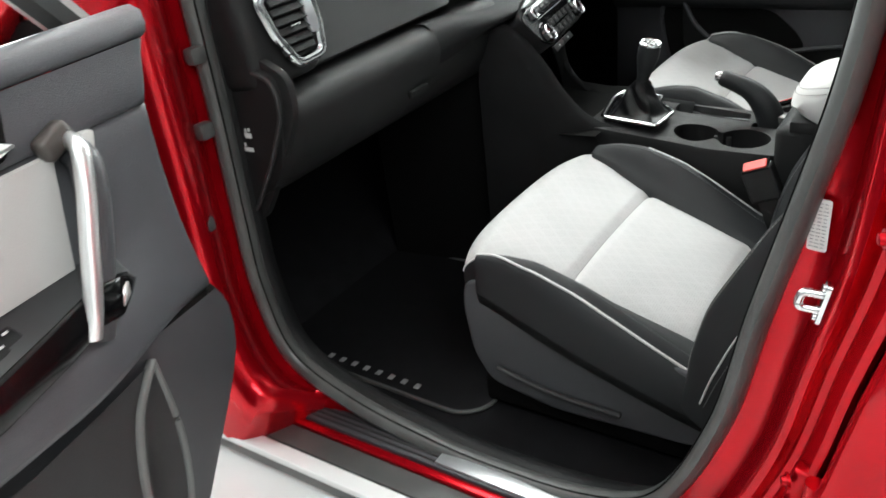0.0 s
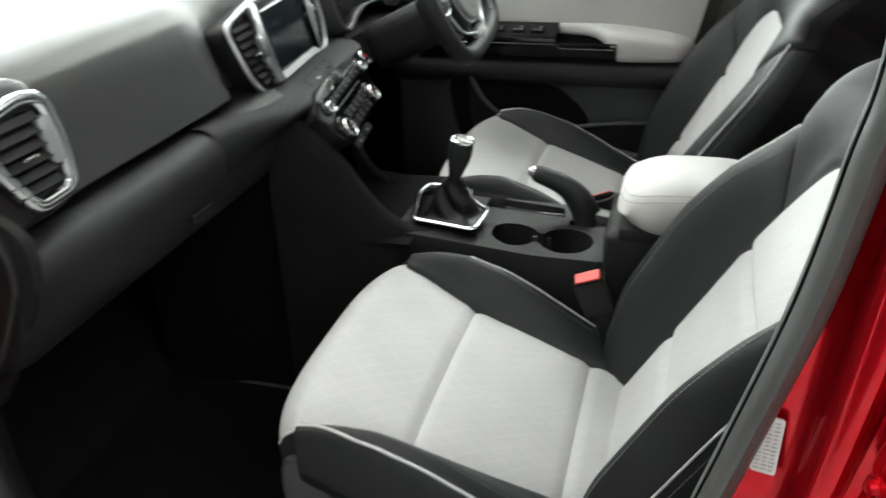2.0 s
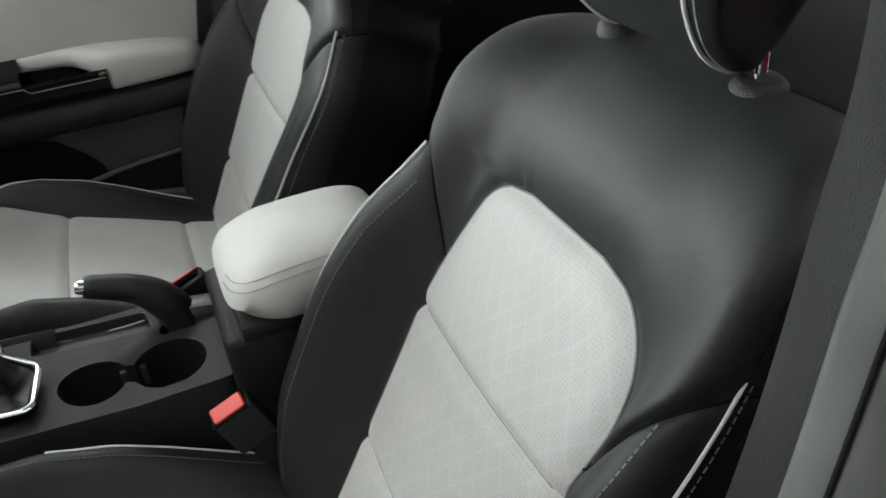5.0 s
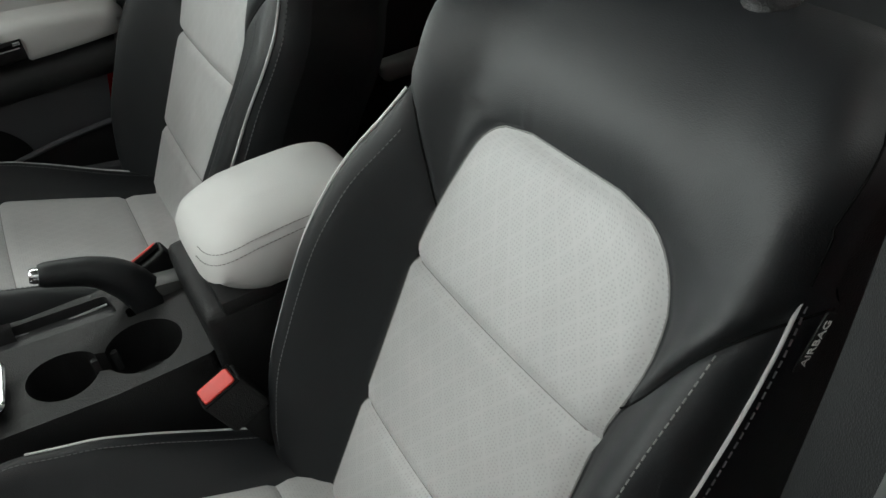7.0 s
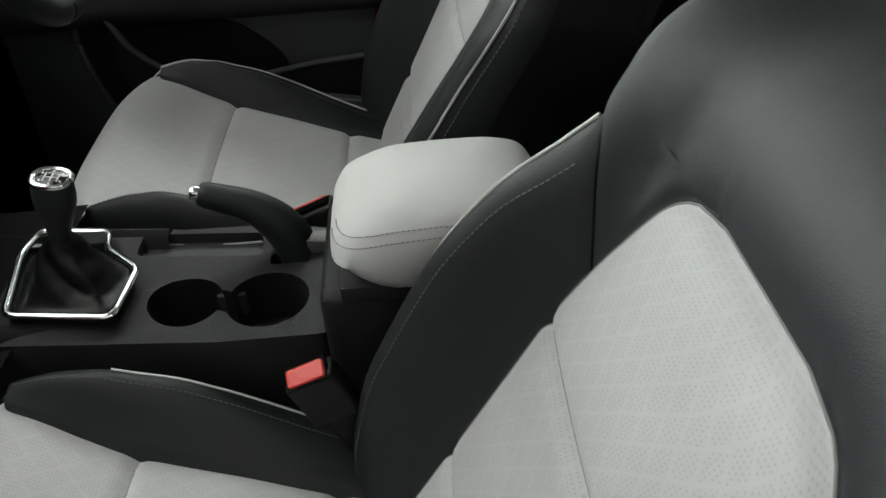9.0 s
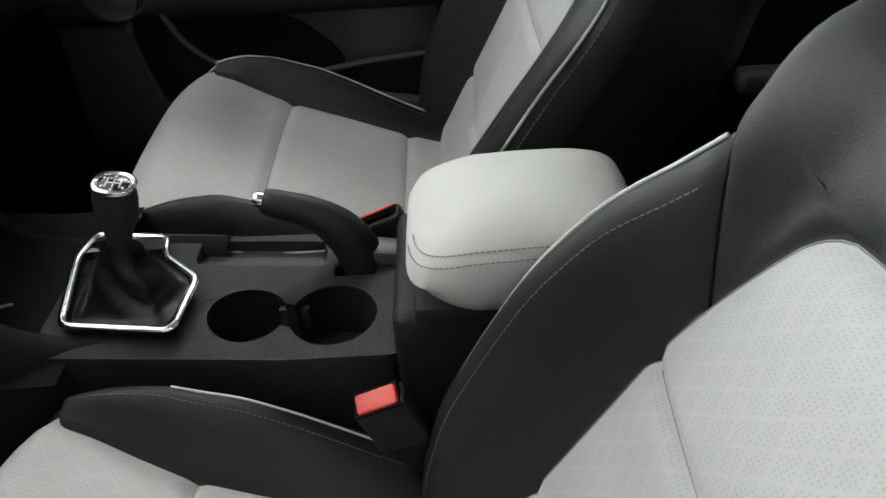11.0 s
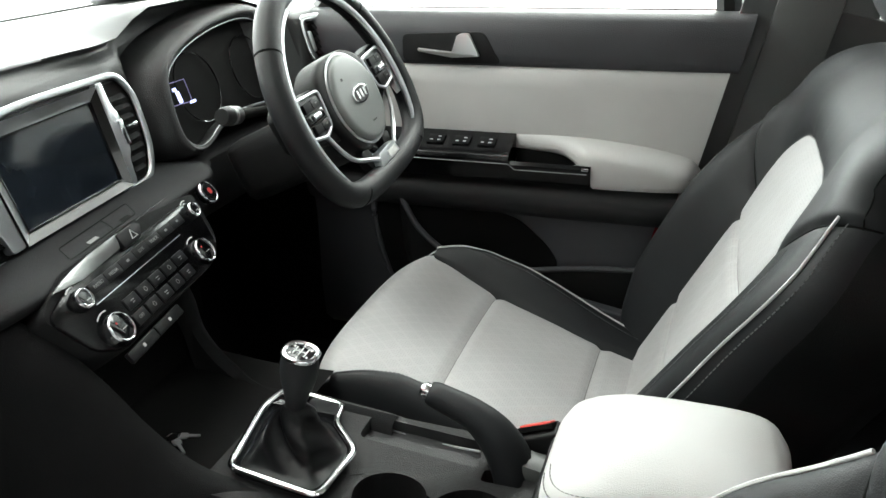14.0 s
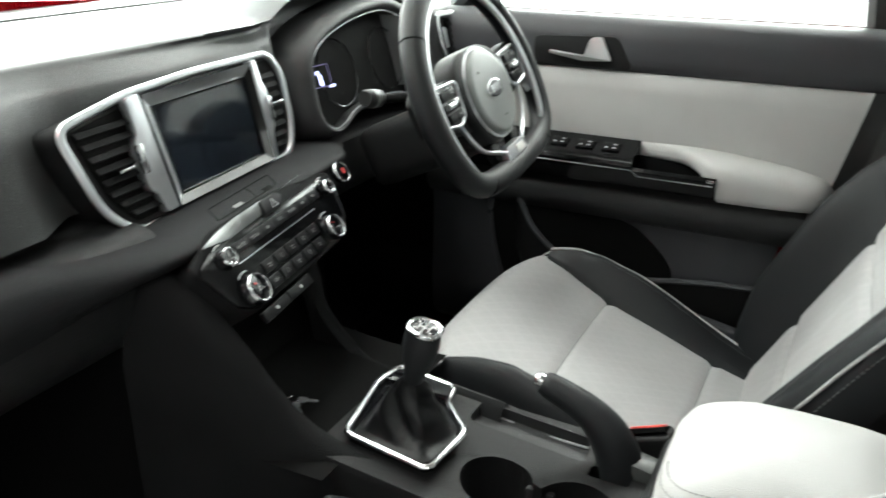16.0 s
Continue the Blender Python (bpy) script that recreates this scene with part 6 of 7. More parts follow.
def cluster():
    c = thing("instrument_cluster", "dark instrument cluster with a small lit display", "instrument panel", at=(-0.42, 0.43, 1.02))
    m = plane_at((0, 0, 0), (-0.05, 1, 0), (-0.30, 0, 1))

    def put(name, bm, mat, lab="", angle=38):
        bmesh.ops.transform(bm, matrix=m, verts=bm.verts)
        return part(name, bm, mat, c, lab, angle)
    out = [(p.x, p.y) for p in spline([(0.215, -0.02, 0), (0.20, 0.045, 0), (0.132, 0.083, 0), (0.038, 0.085, 0), (-0.056, 0.071, 0), (-0.116, 0.051, 0), (-0.143, 0.028, 0), (-0.156, -0.012, 0), (-0.158, -0.046, 0), (-0.147, -0.065, 0), (-0.125, -0.074, 0), (-0.094, -0.069, 0), (-0.062, -0.058, 0), (0.0, -0.050, 0), (0.10, -0.058, 0), (0.15, -0.074, 0), (0.195, -0.064, 0)], 5)]
    put("housing", slab(out, Matrix.Translation((0, 0, -0.020)), 0.04, 0), M_DARK)
    mid = Vector((0.02, 0.0, 0))
    bm = bmesh.new()
    loop_pts = out + out[:1]
    sheet(bm, [[(mid.x + (x - mid.x) * k, (y + 0.006 * (k - 1) * 5) * (1 + (k - 1) * 1.5) if y > 0 else y * (1 + (k - 1) * 0.8), h) for x, y in loop_pts] for k, h in ((1.0, -0.018), (1.005, 0.0), (1.03, 0.007), (1.07, 0.010), (1.12, 0.006), (1.18, -0.012), (1.25, -0.05), (1.28, -0.10))])
    put("cluster_hood", bm, M_GREYPL, "soft black hood round the dials", 60)
    put("bezel_line", tube([(x, y, 0.001) for x, y in out], 0.0010, 6, loop=True), M_SILVER, "thin silver bezel line")
    for x in (-0.055, 0.11):
        put("dial_ring", tube([(x + 0.055 * math.cos(2 * math.pi * k / 32), 0.006 + 0.055 * math.sin(2 * math.pi * k / 32), -0.016) for k in range(32)], 0.0012, 5, loop=True), M_GLOSS)
    put("lit_outline", tube([(x, y, -0.004) for x, y in ((-0.146, 0.026), (-0.098, 0.025), (-0.099, -0.009), (-0.148, -0.006))], 0.0005, 4, loop=True), shader("dim_line", (0.35, 0.3, 0.6), 0.5, emit=0.5))
    put("lit_symbol", slab(rounded([(-0.130, 0.012), (-0.122, 0.012), (-0.121, -0.006), (-0.129, -0.006)], 0.003), Matrix.Translation((0, 0, -0.0035)), 0.001, 0), M_DISPLAY, "white lit car symbol")
    put("lit_symbol", block((0.008, 0.005, 0.001), (-0.130, 0.015, -0.004), 0), M_DISPLAY)
    put("lit_symbol", block((0.014, 0.004, 0.001), (-0.098, -0.010, -0.004), 0), M_DISPLAY)


cluster()


# ---- doors ----
def driver_door(place):
    """x along the door, the cabin at -y."""
    d = thing("driver_door", "closed driver's door with pale grey panel and gloss switch panel", "car door", "front doors")

    def put(nm, bm, mat, lab="", angle=40):
        bmesh.ops.transform(bm, matrix=place, verts=bm.verts)
        return part(nm, bm, mat, d, lab, angle)

    rear = 0.345

    # section: belt, upper trim, light panel, armrest ledge, lower trim
    def surf(nm, prof, xa, xb, mat, lab="", n=14):
        bm = bmesh.new()
        rows = []
        for k in range(n + 1):
            rows.append([(xa + (xb - xa) * k / n + (z - 0.9) * 0.22 * (k / n), y, z) for y, z in prof])
        sheet(bm, rows)
        return put(nm, bm, mat, lab, 50)
    fx = -0.42
    surf("belt_trim", [(0.80, 1.094), (0.755, 1.098), (0.728, 1.096), (0.712, 1.085), (0.706, 1.06), (0.704, 1.03), (0.706, 1.012), (0.712, 1.006)], fx, rear, M_DOOR, "charcoal upper door trim")
    surf("cloth_panel", [(0.716, 1.008), (0.708, 1.002), (0.706, 0.97), (0.705, 0.92), (0.706, 0.87), (0.712, 0.82)], -0.27, rear - 0.012, M_LIGHT, "pale grey leather door panel")
    surf("front_trim", [(0.712, 1.008), (0.704, 1.0), (0.70, 0.95), (0.70, 0.88), (0.705, 0.80)], fx, -0.268, M_DOOR, "charcoal door trim")
    surf("mid_trim", [(0.705, 0.815), (0.672, 0.800), (0.660, 0.785), (0.662, 0.765), (0.672, 0.745), (0.685, 0.735)], fx, rear - 0.03, M_GREYPL, "black lower door trim")
    surf("lower_trim", [(0.690, 0.742), (0.693, 0.70), (0.690, 0.62), (0.684, 0.54), (0.690, 0.46), (0.72, 0.43)], fx, rear - 0.05, M_DOOR, "charcoal lower door panel")
    # armrest sweeping back from behind the pull cup
    AY = [(0.0, 0.702), (0.05, 0.698), (0.085, 0.690), (0.108, 0.674), (0.128, 0.655), (0.150, 0.648), (0.22, 0.650), (0.29, 0.657), (0.315, 0.670), (0.326, 0.696)]
    AT = [(0.0, 0.886), (0.10, 0.884), (0.22, 0.874), (0.30, 0.858), (0.318, 0.848), (0.326, 0.835)]
    AB = [(0.0, 0.860), (0.05, 0.859), (0.08, 0.857), (0.104, 0.850), (0.122, 0.840), (0.136, 0.820), (0.15, 0.806), (0.30, 0.808), (0.326, 0.818)]
    bm = bmesh.new()
    rows = []
    for x in [0.0, 0.02, 0.04, 0.06, 0.075, 0.09, 0.10, 0.11, 0.12, 0.13, 0.14, 0.15, 0.17, 0.19, 0.21, 0.23, 0.25, 0.27, 0.285, 0.30, 0.308, 0.316, 0.322, 0.326]:
        yi, zt, zb = lerp_table(AY, x), lerp_table(AT, x), lerp_table(AB, x)
        dw = 0.712 - yi
        rows.append([(x, 0.712, zt + 0.003), (x, 0.712 - dw * 0.4, zt + 0.001), (x, 0.712 - dw * 0.75, zt - 0.003), (x, 0.712 - dw * 0.93, zt - 0.010), (x, yi, zt - 0.020), (x, yi, (zt + zb) / 2), (x, yi + 0.0005, zb + 0.012), (x, yi + dw * 0.08, zb + 0.003), (x, yi + dw * 0.3, zb - 0.002), (x, 0.712, zb - 0.004)])
    g = sheet(bm, rows)
    bm.faces.new(g[-1])
    put("armrest", bm, M_LIGHT, "pale grey leather door armrest", 60)
    # gloss switch panel with its top leaning to the cabin, and the lower bar behind it
    fr = -0.36
    bm = bmesh.new()
    secs = [(0.716, 0.889), (0.700, 0.884), (0.650, 0.864), (0.643, 0.860), (0.640, 0.854), (0.642, 0.838), (0.652, 0.814), (0.690, 0.806)]
    sheet(bm, [[(x, y, z) for y, z in secs] for x in (fr, fr + 0.02, -0.1, -0.006, 0.0)])
    bm.faces.new([bm.verts.new((0.0, y, z)) for y, z in secs])
    bm.faces.new([bm.verts.new((fr, y, z)) for y, z in reversed(secs)])
    sp = put("switch_panel", bm, M_PIANO, "gloss black window switch panel", 25)
    bm = bmesh.new()
    bar = [(0.674, 0.842), (0.662, 0.848), (0.648, 0.851), (0.642, 0.846), (0.642, 0.836), (0.652, 0.813), (0.690, 0.806)]
    sheet(bm, [[(x, y, z) for y, z in bar] for x in (0.0, 0.012, 0.07, 0.138, 0.146)])
    bm.faces.new([bm.verts.new((0.146, y, z)) for y, z in bar])
    put("pull_bar_lower", bm, M_PIANO, "gloss black pull edge", 25)
    put("chrome_tip", block((0.012, 0.003, 0.005), (0.137, 0.6405, 0.8465), 0.001), M_CHROME).parent = sp
    # thin silver tube draws the highlight along the gloss edge
    put("edge_glint", tube([(fr + 0.02, 0.6405, 0.848), (0.0, 0.6395, 0.848), (0.012, 0.6408, 0.838), (0.14, 0.6415, 0.838)], 0.0008, 5), M_SILVER).parent = sp
    # near-black colour paints the shade inside the cup
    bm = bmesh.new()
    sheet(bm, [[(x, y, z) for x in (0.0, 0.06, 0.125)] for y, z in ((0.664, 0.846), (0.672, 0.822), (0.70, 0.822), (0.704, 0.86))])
    put("pull_cup", bm, M_DARK, "pull cup with its shade painted near-black")
    for k, x in enumerate((-0.205, -0.145, -0.095, -0.047)):
        tilt = Matrix.Translation((x, 0.675, 0.8755)) @ Matrix.Rotation(math.atan(0.4), 4, "X")
        q = block((0.032, 0.026, 0.004), (0, 0, 0), 0.0015)
        bmesh.ops.transform(q, matrix=tilt, verts=q.verts)
        put("window_switch", q, M_PIANO).parent = sp
        for u, v in ((-0.008, -0.004), (0.006, -0.004), (0.006, 0.006)):
            q = block((0.006, 0.0022, 0.0005), (u, v, 0.0022), 0)
            bmesh.ops.transform(q, matrix=tilt, verts=q.verts)
            put("switch_print", q, M_ICON).parent = sp
    # release handle in its bowl
    bowl = rounded([(-0.215, 1.060), (-0.06, 1.066), (-0.028, 1.010), (-0.215, 1.010)], 0.012)
    bowl_ob = put("handle_bowl", slab(bowl, plane_at((0, 0.7035, 0), (1, 0, 0), (0, 0, 1)), 0.006, 0.002), M_PLASTIC)
    hb = rounded([(-0.183, 1.037), (-0.118, 1.031), (-0.108, 1.060), (-0.100, 1.064), (-0.085, 1.064), (-0.066, 1.024), (-0.118, 1.021), (-0.183, 1.031)], 0.003)
    put("release_handle", slab(hb, plane_at((0, 0.694, 0), (1, 0, 0), (0, 0, 1)), 0.006, 0.002), M_BAR, "satin chrome release handle").parent = bowl_ob
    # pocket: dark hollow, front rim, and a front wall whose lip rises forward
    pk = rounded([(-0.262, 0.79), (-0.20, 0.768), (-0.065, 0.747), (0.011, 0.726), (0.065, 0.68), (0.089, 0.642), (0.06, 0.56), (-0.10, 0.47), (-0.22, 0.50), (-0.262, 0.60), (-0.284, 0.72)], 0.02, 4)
    # flat plate, painted near-black in place of the shade in the pocket
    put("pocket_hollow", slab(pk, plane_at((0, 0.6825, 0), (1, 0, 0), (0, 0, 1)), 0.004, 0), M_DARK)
    put("pocket_rim", tube(spline([(-0.255, 0.684, 0.792), (-0.272, 0.682, 0.768), (-0.284, 0.680, 0.72), (-0.277, 0.680, 0.66), (-0.262, 0.680, 0.60), (-0.235, 0.682, 0.53), (-0.20, 0.69, 0.48)], 5), 0.006, 8), M_DOOR)
    lip = spline([(-0.228, 0.676, 0.772), (-0.210, 0.670, 0.735), (-0.180, 0.667, 0.69), (-0.12, 0.667, 0.648), (0.0, 0.669, 0.628), (0.14, 0.672, 0.645), (0.30, 0.676, 0.655)], 6)
    put("pocket_lip", tube(lip, 0.006, 8), M_DOOR)
    bm = bmesh.new()
    sheet(bm, [[(p.x, p.y, p.z), (p.x + 0.004, p.y + 0.003, p.z * 0.6 + 0.46 * 0.4), (max(p.x, -0.17), p.y + 0.012, 0.46)] for p in lip])
    put("pocket_front", bm, M_PLASTIC)
    # outer skin and glass edge
    bm = bmesh.new()
    sheet(bm, [[(x, y, z) for y, z in ((0.80, 1.096), (0.86, 1.07), (0.90, 0.95), (0.915, 0.75), (0.91, 0.62), (0.90, 0.5), (0.86, 0.40), (0.72, 0.42))] for x in (fx - 0.02, -0.3, -0.2, -0.05, 0.1, rear + 0.02)])
    put("outer_skin", bm, M_RED, "red metallic door skin")
    gl = bmesh.new()
    sheet(gl, [[(x, 0.80, 1.09), (x * 0.8 + 0.03, 0.67, 1.50)] for x in (-0.5, rear)])
    g = put("door_glass", gl, M_GLASS, "clear side window")
    g.visible_shadow = False
    for p0, p1 in (((rear, 0.80, 1.09), (rear - 0.05, 0.67, 1.52)), ((-0.42, 0.80, 1.09), (0.0, 0.68, 1.50))):
        put("window_frame", tube([p0, p1], 0.022, 8), M_RUBBER)
    return d


driver_door(Matrix.Translation((-0.005, 0.0, -0.004)))

RIM_U = [(0.40, 0.30), (0.45, 0.205), (0.50, 0.158), (0.53, 0.130), (0.58, 0.090), (0.63, 0.052), (0.67, 0.026), (0.71, 0.010), (0.75, 0.006), (0.78, 0.014), (0.80, 0.024), (0.87, 0.034), (0.96, 0.037), (1.03, 0.034), (1.07, 0.023), (1.10, 0.010), (1.13, 0.0)]


def passenger_door():
    """u from the hinge along the door, v towards the cabin, z up; swung wide open."""
    d = thing("passenger_door", "wide open passenger door with pale grey panel and silver pull bar", "car door", "front doors")
    place = Matrix.Translation((-0.265, -0.945, 0.008)) @ Matrix.Rotation(radians(-82), 4, "Z")
    end = 0.78

    def put(nm, bm, mat, lab="", angle=40, under=None):
        bmesh.ops.transform(bm, matrix=place, verts=bm.verts)
        return part(nm, bm, mat, under or d, lab, angle)

    def face(v):
        """Plane facing the cabin; outlines on it are (-u, z)."""
        return plane_at((0, v, 0), (-1, 0, 0), (0, 0, 1))

    def ledge(u):
        return 0.006 + 0.046 * step01(0.03, 0.27, u)

    def cols(z, n=36):
        a = lerp_table(RIM_U, z)
        return [a + (end - a) * (k / n) ** 1.5 for k in range(n + 1)]
    # rolled top edge below the glass
    bm = bmesh.new()
    sheet(bm, [[(u, v, z) for u in cols(z)] for z, v in ((1.100, -0.090), (1.116, -0.060), (1.126, -0.035), (1.128, -0.020), (1.122, -0.006), (1.110, 0.001), (1.102, 0.002), (1.097, -0.003))])
    put("belt_trim", bm, M_DOORLIT, "upper door trim painted lighter blue-grey as lit", 60)
    # upper skin, turned back along the door's front edge
    def skin(levels, shape):
        rows = []
        for z in levels:
            us = cols(z)
            row = [(us[0] - 0.003, -0.030, z), (us[0] - 0.002, -0.012, z), (us[0] + 0.001, -0.004, z)]
            rows.append(row + [(u + 0.006, shape(u, z), z) for u in us])
        b = bmesh.new()
        sheet(b, rows)
        return b
    put("upper_trim", skin([1.097, 1.094, 1.08, 1.06, 1.045, 1.036, 1.0325], lambda u, z: 0.004 - 0.004 * step01(1.06, 1.09, z) - 0.005 * step01(1.038, 1.0325, z)), M_DOORLIT, "upper door panel painted lighter blue-grey as lit", 60)

    def main(u, z):
        out = step01(0.915, 0.835, z) * ledge(u)
        turn = 0.004 * step01(0.806, 0.797, z)
        return out - turn - 0.005 * step01(1.025, 1.0315, z)
    levels = [1.0315, 1.028, 1.024, 1.0, 0.97, 0.94, 0.92, 0.905, 0.89, 0.875, 0.86, 0.845, 0.83, 0.815, 0.806, 0.802, 0.799, 0.797]
    panel = put("door_panel", skin(levels, main), M_DOORLIT, "smooth door panel painted lighter blue-grey as lit", 60)
    # underside coloured darker than the panel to stand for shade below the ledge
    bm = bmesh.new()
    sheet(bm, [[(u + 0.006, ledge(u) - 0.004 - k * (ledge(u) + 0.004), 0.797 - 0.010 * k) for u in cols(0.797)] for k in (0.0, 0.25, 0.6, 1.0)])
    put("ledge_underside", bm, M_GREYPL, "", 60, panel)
    # pale inset ahead of the free end
    bm = bmesh.new()
    rows = []
    for z in (1.029, 1.027, 1.02, 1.0, 0.97, 0.94, 0.92, 0.914, 0.912):
        a = 0.168 + 0.022 * (1.022 - z) / 0.115
        q = 0.0 if 0.9125 < z < 1.0285 else 0.004
        rows.append([(a + 0.0, 0.001, z)] + [(a + du, 0.0065 - q, z) for du in (0.003, 0.012, 0.10, 0.25, 0.4, 0.58)])
    sheet(bm, rows)
    put("pale_panel", bm, M_LIGHT, "pale grey leather door panel", 60, panel)
    # armrest front: dark sloping top, gloss strip below it
    spine = [(0.148, 0.031, 0.882, 0.003), (0.156, 0.037, 0.884, 0.010), (0.172, 0.045, 0.885, 0.017), (0.190, 0.054, 0.886, 0.021), (0.215, 0.052, 0.887, 0.021), (0.26, 0.055, 0.878, 0.022), (0.34, 0.058, 0.866, 0.022), (0.50, 0.060, 0.850, 0.021), (end - 0.02, 0.060, 0.835, 0.020)]
    bm = bmesh.new()
    sheet(bm, [[(u, v - 0.020, z + h - 0.004), (u, v - 0.004, z + h), (u, v, z + h - 0.004), (u, v + 0.002, z), (u, v, z - h + 0.004), (u, v - 0.004, z - h), (u, v - 0.024, z - h - 0.004)] for u, v, z, h in spine])
    strip = put("gloss_strip", bm, M_PIANO, "gloss black strip along the armrest", 60)
    bm = bmesh.new()
    sheet(bm, [[(u, v - 0.004, z + h + 0.0008), (u, (v - 0.004) * 0.5, (z + h) * 0.5 + 0.457), (u + 0.004, 0.0, 0.914)] for u, v, z, h in spine])
    top = put("switch_panel", bm, M_SATIN, "black satin switch panel", 60)
    sw = block((0.034, 0.026, 0.006), (0.300, 0.030, 0.9015), 0.002, (-24, 3, 0))
    put("window_switch", sw, M_BUTTON, "", 40, top)
    for u, v in ((0.292, 0.026), (0.306, 0.026), (0.306, 0.036)):
        put("switch_print", block((0.006, 0.0025, 0.0006), (u, v, 0.9068 - 0.44 * (v - 0.030)), 0, (-24, 3, 0)), M_ICON, "", 40, top)
    put("chrome_tip", tube([(0.188, 0.0535, 0.876), (0.179, 0.0515, 0.885), (0.171, 0.048, 0.893)], 0.005, 10, up=(0, 1, 0), radii=[0.002, 0.0058, 0.002], flat=0.45), M_BAR, "bright chrome tip", 60, strip)
    # pull bar: bright outer blade on a grey spine
    line = [(0.150, 0.004, 1.036), (0.158, 0.028, 1.036), (0.166, 0.042, 1.029), (0.178, 0.048, 1.000), (0.194, 0.051, 0.962), (0.210, 0.053, 0.920), (0.222, 0.052, 0.886), (0.230, 0.049, 0.864)]
    bar = put("pull_bar", tube(spline(line, 6), 0.0100, 14, up=(0, 1, 0), flat=0.8), M_BAR, "satin silver door pull bar", 60)
    back = [(0.144, 0.002, 1.020), (0.146, 0.016, 1.012), (0.157, 0.026, 0.985), (0.174, 0.032, 0.945), (0.192, 0.035, 0.905), (0.206, 0.036, 0.872), (0.214, 0.034, 0.852)]
    put("bar_spine", tube(spline(back, 6), 0.017, 12, up=(0, 1, 0), flat=0.9), M_DOOR, "charcoal inner face of the bar", 60, bar)
    put("bar_mount", block((0.040, 0.020, 0.026), (0.166, 0.010, 1.040), 0.009, (0, 22, 0), 3), M_MOUNT, "brown-grey bar mount", 40, bar)
    # small pale wedge next to the bar's upper end
    put("pale_wedge", slab(rounded([(-0.118, 1.034), (-0.136, 1.036), (-0.142, 1.000), (-0.132, 0.990)], 0.005), face(0.010), 0.008, 0.003), M_REST, "small pale wedge beside the bar", 40, bar)
    # release handle in its bowl
    bowl = put("handle_bowl", slab(rounded([(-0.200, 1.090), (-0.38, 1.090), (-0.38, 1.040), (-0.212, 1.040)], 0.010), face(0.0065), 0.004, 0.0015), M_DARK, "dark handle bowl", 40)
    put("release_handle", slab(rounded([(-0.204, 1.052), (-0.225, 1.062), (-0.33, 1.064), (-0.33, 1.044), (-0.225, 1.046)], 0.004), face(0.014), 0.007, 0.003), M_STEP, "satin chrome release handle", 40, bowl)
    # lower skin with the map pocket
    levels = [0.790, 0.78, 0.76, 0.73, 0.70, 0.66, 0.62, 0.58, 0.54, 0.50, 0.46, 0.43, 0.41]
    low = put("lower_panel", skin(levels, lambda u, z: 0.001 + 0.006 * step01(0.60, 0.75, z) - 0.02 * step01(0.50, 0.41, z)), M_DOOR, "charcoal lower door panel", 60)
    left = spline([(0.150, 0.012, 0.770), (0.174, 0.020, 0.757), (0.200, 0.026, 0.732), (0.219, 0.030, 0.690), (0.230, 0.031, 0.640), (0.236, 0.031, 0.580), (0.240, 0.030, 0.520), (0.242, 0.028, 0.470)], 5)
    right = spline([(0.150, 0.012, 0.770), (0.148, 0.011, 0.742), (0.145, 0.010, 0.702), (0.145, 0.010, 0.664), (0.151, 0.010, 0.620), (0.164, 0.010, 0.570), (0.190, 0.010, 0.515), (0.220, 0.010, 0.470)], 5)
    # rims take a lighter grey than the panel to paint in their highlights
    put("pocket_rim", tube(left, 0.0058, 8), M_PILLAR, "", 60, low)
    put("pocket_rim", tube(right, 0.0048, 8), M_PILLAR, "", 60, low)
    # hollow coloured darker than the lower panel, as shade inside the pocket
    bm = bmesh.new()
    sheet(bm, [[a.lerp(b, k / 6) + Vector((0, -0.018 * math.sin(math.pi * k / 6) * step01(0.77, 0.66, a.z) + 0.0015, 0)) for k in range(7)] for a, b in zip(left, right)])
    put("pocket_hollow", bm, M_GREYPL, "pocket hollow with its shade painted dark", 60, low)
    bm = bmesh.new()
    sheet(bm, [[p + Vector((k * (end - 0.04 - p.x), (0.034 - p.y) * min(1, k * 4), 0)) for k in (0.0, 0.02, 0.06, 0.15, 0.3, 0.6, 1.0)] for p in left])
    put("pocket_front", bm, M_GREYPL, "charcoal pocket front", 60, low)
    # painted skin, glass and frame
    bm = bmesh.new()
    sheet(bm, [[(max(u, lerp_table(RIM_U, z) - 0.012), v, z) for v, z in ((-0.10, 1.100), (-0.16, 1.07), (-0.20, 0.95), (-0.215, 0.75), (-0.21, 0.62), (-0.20, 0.5), (-0.16, 0.40), (-0.02, 0.41))] for u in (-0.02, 0.02, 0.06, 0.12, 0.2, 0.3, 0.45, end + 0.02)])
    put("outer_skin", bm, M_RED, "red metallic door skin")
    bm = bmesh.new()
    sheet(bm, [[(lerp_table(RIM_U, z) + du, v, z) for du, v in ((-0.003, -0.030), (-0.010, -0.034), (-0.012, -0.06), (-0.012, -0.16))] for z in [0.42 + 0.04 * k for k in range(18)]])
    put("hinge_edge", bm, M_PLASTIC)
    gl = bmesh.new()
    sheet(gl, [[(u, -0.10, 1.09), ((u - 0.42) * 0.8 + 0.45, 0.03, 1.50)] for u in (-0.08, end - 0.01)])
    g = put("door_glass", gl, M_GLASS, "clear side window")
    g.visible_shadow = False
    for p0, p1 in (((end - 0.01, -0.10, 1.09), (end - 0.06, 0.03, 1.52)), ((0.0, -0.10, 1.09), (0.42, 0.02, 1.50))):
        put("window_frame", tube([p0, p1], 0.022, 8), M_RUBBER)


passenger_door()


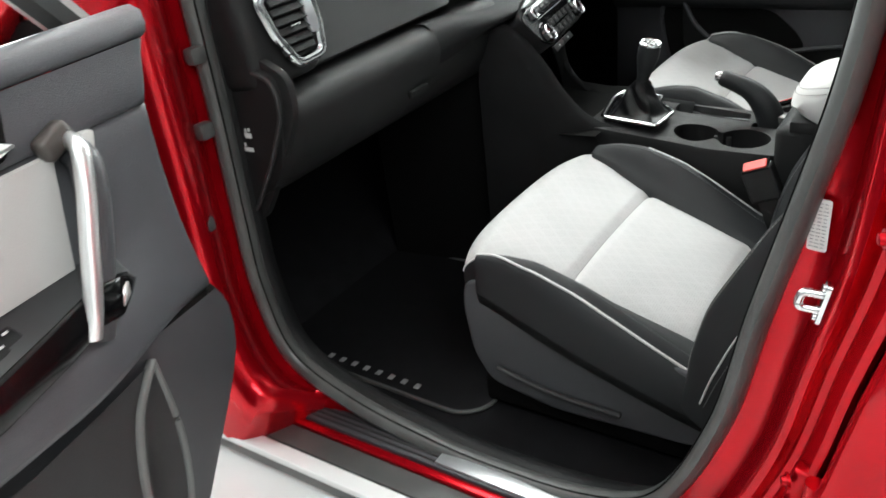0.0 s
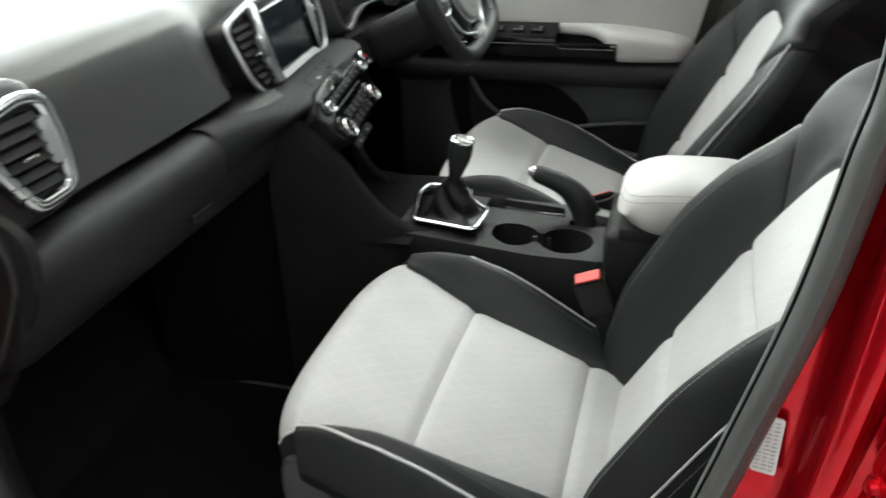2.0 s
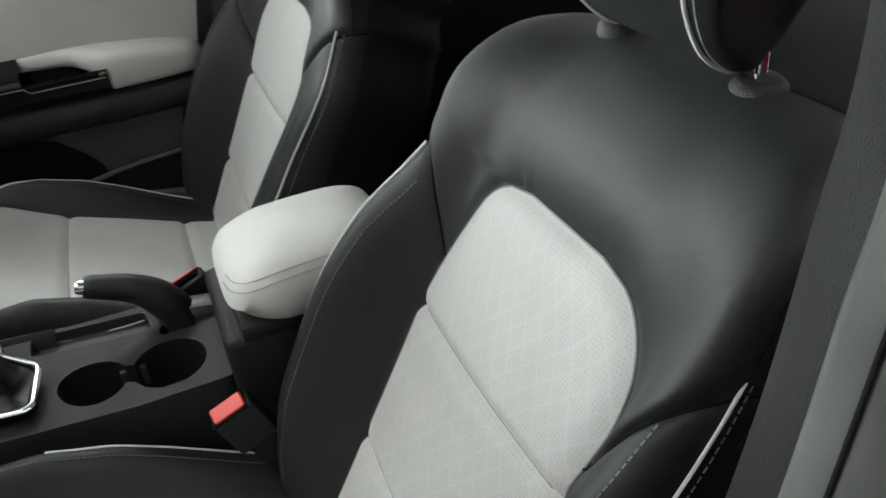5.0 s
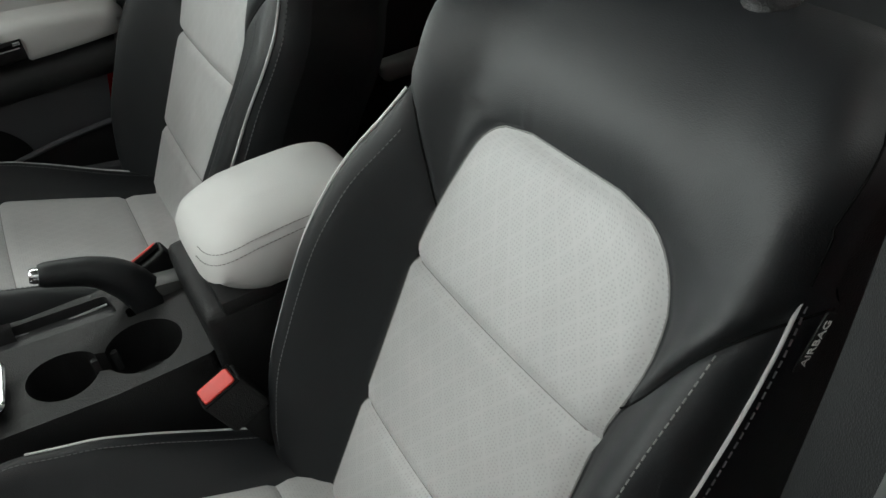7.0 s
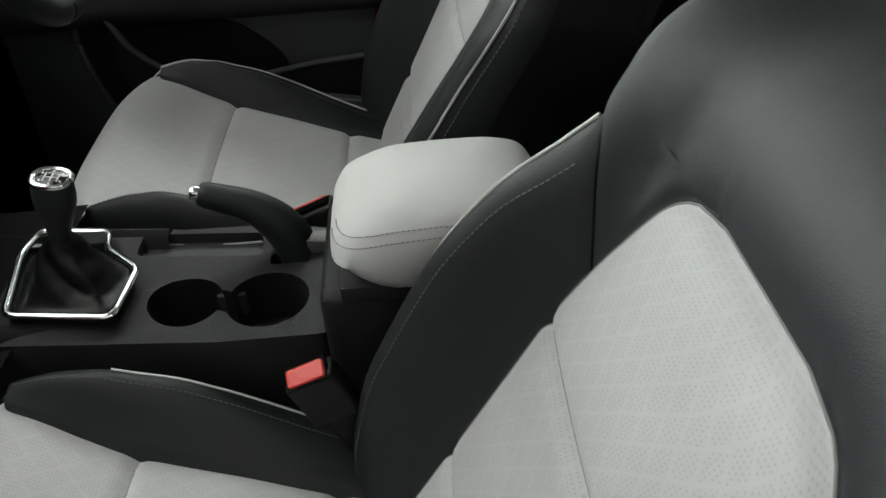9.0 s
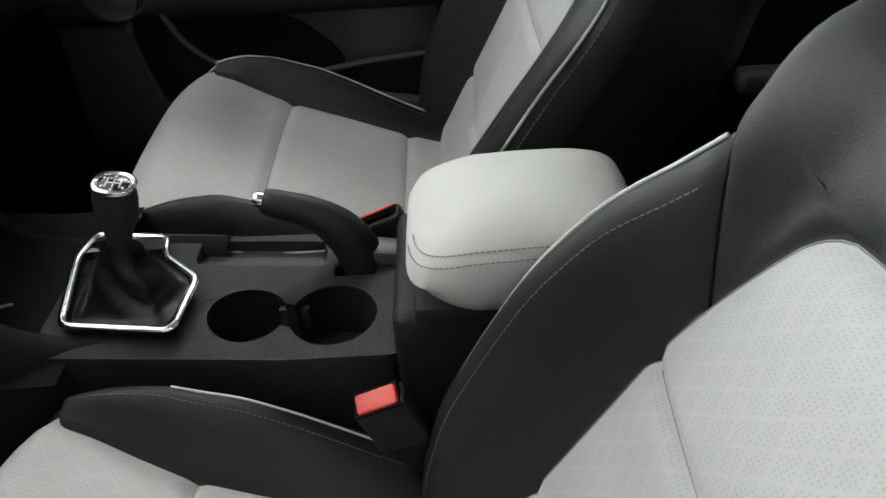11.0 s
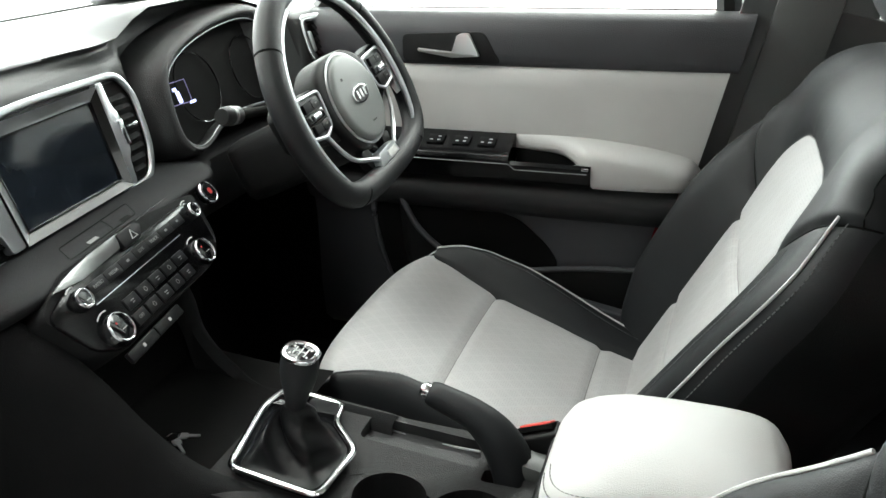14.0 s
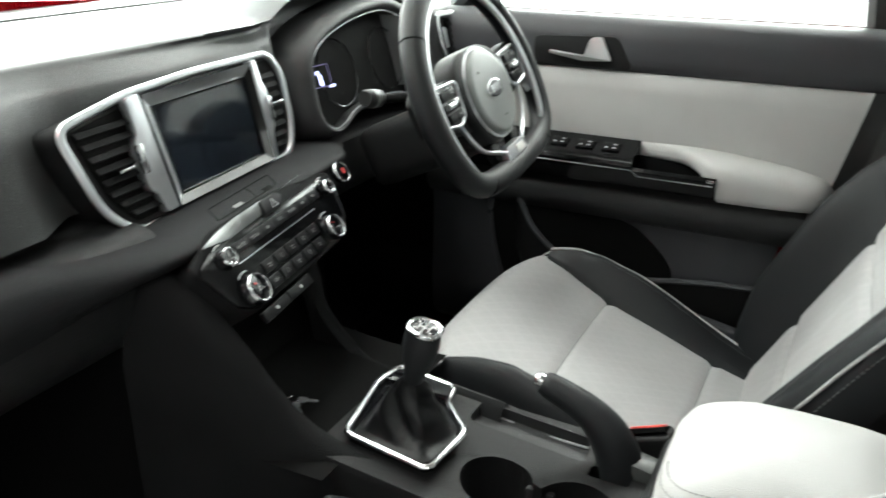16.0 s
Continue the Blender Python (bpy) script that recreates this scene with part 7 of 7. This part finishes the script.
# ---- loose and small things ----
def floor_mat():
    m = thing("floor_mat", "black carpet floor mat with pale embroidered lettering", "floor mat", at=(-0.35, -0.40, 0.365))
    out = rounded([(-0.32, -0.22), (0.18, -0.235), (0.22, -0.20), (0.22, 0.22), (-0.30, 0.22)], 0.03)
    part("carpet", slab(out, Matrix.Identity(4), 0.008, 0.003), M_CARPET, m)
    for k in range(8):
        part("embroidery", block((0.011, 0.013, 0.0012), (-0.142 + 0.0305 * k, -0.197 - 0.001 * k, 0.0006), 0.0004), M_DIM, m, "pale stitched bar")
    part("binding", tube([(x, y, 0) for x, y in out], 0.004, 6, loop=True), M_RUBBER, m)


floor_mat()


def rear_bench():
    r = thing("rear_bench", "black leather rear bench seat with pale panels", "car seat", at=(1.25, 0, 0.6))
    part("cushion", block((0.5, 1.30, 0.16), (-0.05, 0, -0.05), 0.05, (0, 6, 0), 4), M_LEATHER, r)
    part("backrest", block((0.16, 1.30, 0.62), (0.32, 0, 0.26), 0.05, (0, 22, 0), 4), M_LEATHER, r)
    for s in (-1, 1):
        part("seat_panel", block((0.36, 0.34, 0.02), (-0.06, s * 0.34, 0.035), 0.008, (0, 6, 0)), M_LIGHT, r)
        part("back_panel", block((0.02, 0.34, 0.42), (0.245, s * 0.34, 0.26), 0.008, (0, 22, 0)), M_LIGHT, r)


rear_bench()


def rear_door():
    d = thing("rear_door", "closed rear door with black trim and a grey armrest", "car door", at=(0.95, 0.74, 0.7))
    part("trim", block((0.78, 0.05, 0.62), (0.0, 0.02, 0.02), 0.02), M_PLASTIC, d)
    part("armrest", block((0.18, 0.05, 0.05), (-0.06, -0.045, -0.155), 0.022, (0, 0, 0), 4), M_PILLAR, d, "grey armrest pad")


rear_door()


def keys():
    k = thing("car_keys", "small bunch of silver keys lying in console bin", "keys", at=(-0.238, -0.044, 0.697))
    part("ring", tube([(0.008 * math.cos(a), 0.008 * math.sin(a), 0.003 + 0.001 * math.cos(a)) for a in [2 * math.pi * i / 20 for i in range(20)]], 0.001, 6, loop=True), M_CHROME, k)
    for a, ln in ((-35, 0.030), (20, 0.024)):
        m = Matrix.Rotation(radians(a), 4, "Z") @ Matrix.Translation((0.008, 0, 0.002 + 0.001 * (a % 3)))
        out = rounded([(-0.002, -0.005), (0.009, -0.005), (0.010, -0.002), (ln, -0.002), (ln + 0.001, 0.001), (0.010, 0.002), (0.009, 0.005), (-0.002, 0.005)], 0.0015)
        part("key", slab(out, m, 0.0018, 0.0003), M_SILVER, k)


keys()
# airbag tag
q = p_back(0.872, -0.994) + Vector((0.009, -0.026, 0.008)) + N_BACK * 0.011
tm = plane_at(q + Vector((0, -0.0022, 0)), (0.52, 0, 0.85), (-0.85, 0, 0.52))
part("cloth", slab(rounded([(-0.021, -0.0058), (0.021, -0.0058), (0.021, 0.0058), (-0.021, 0.0058)], 0.002), tm, 0.001, 0), M_SIDE, tag)
part("letters", text_bm("AIRBAG", 0.0095, tm @ Matrix.Translation((0, 0, 0.0005))), M_PAPER, tag, "white letters")
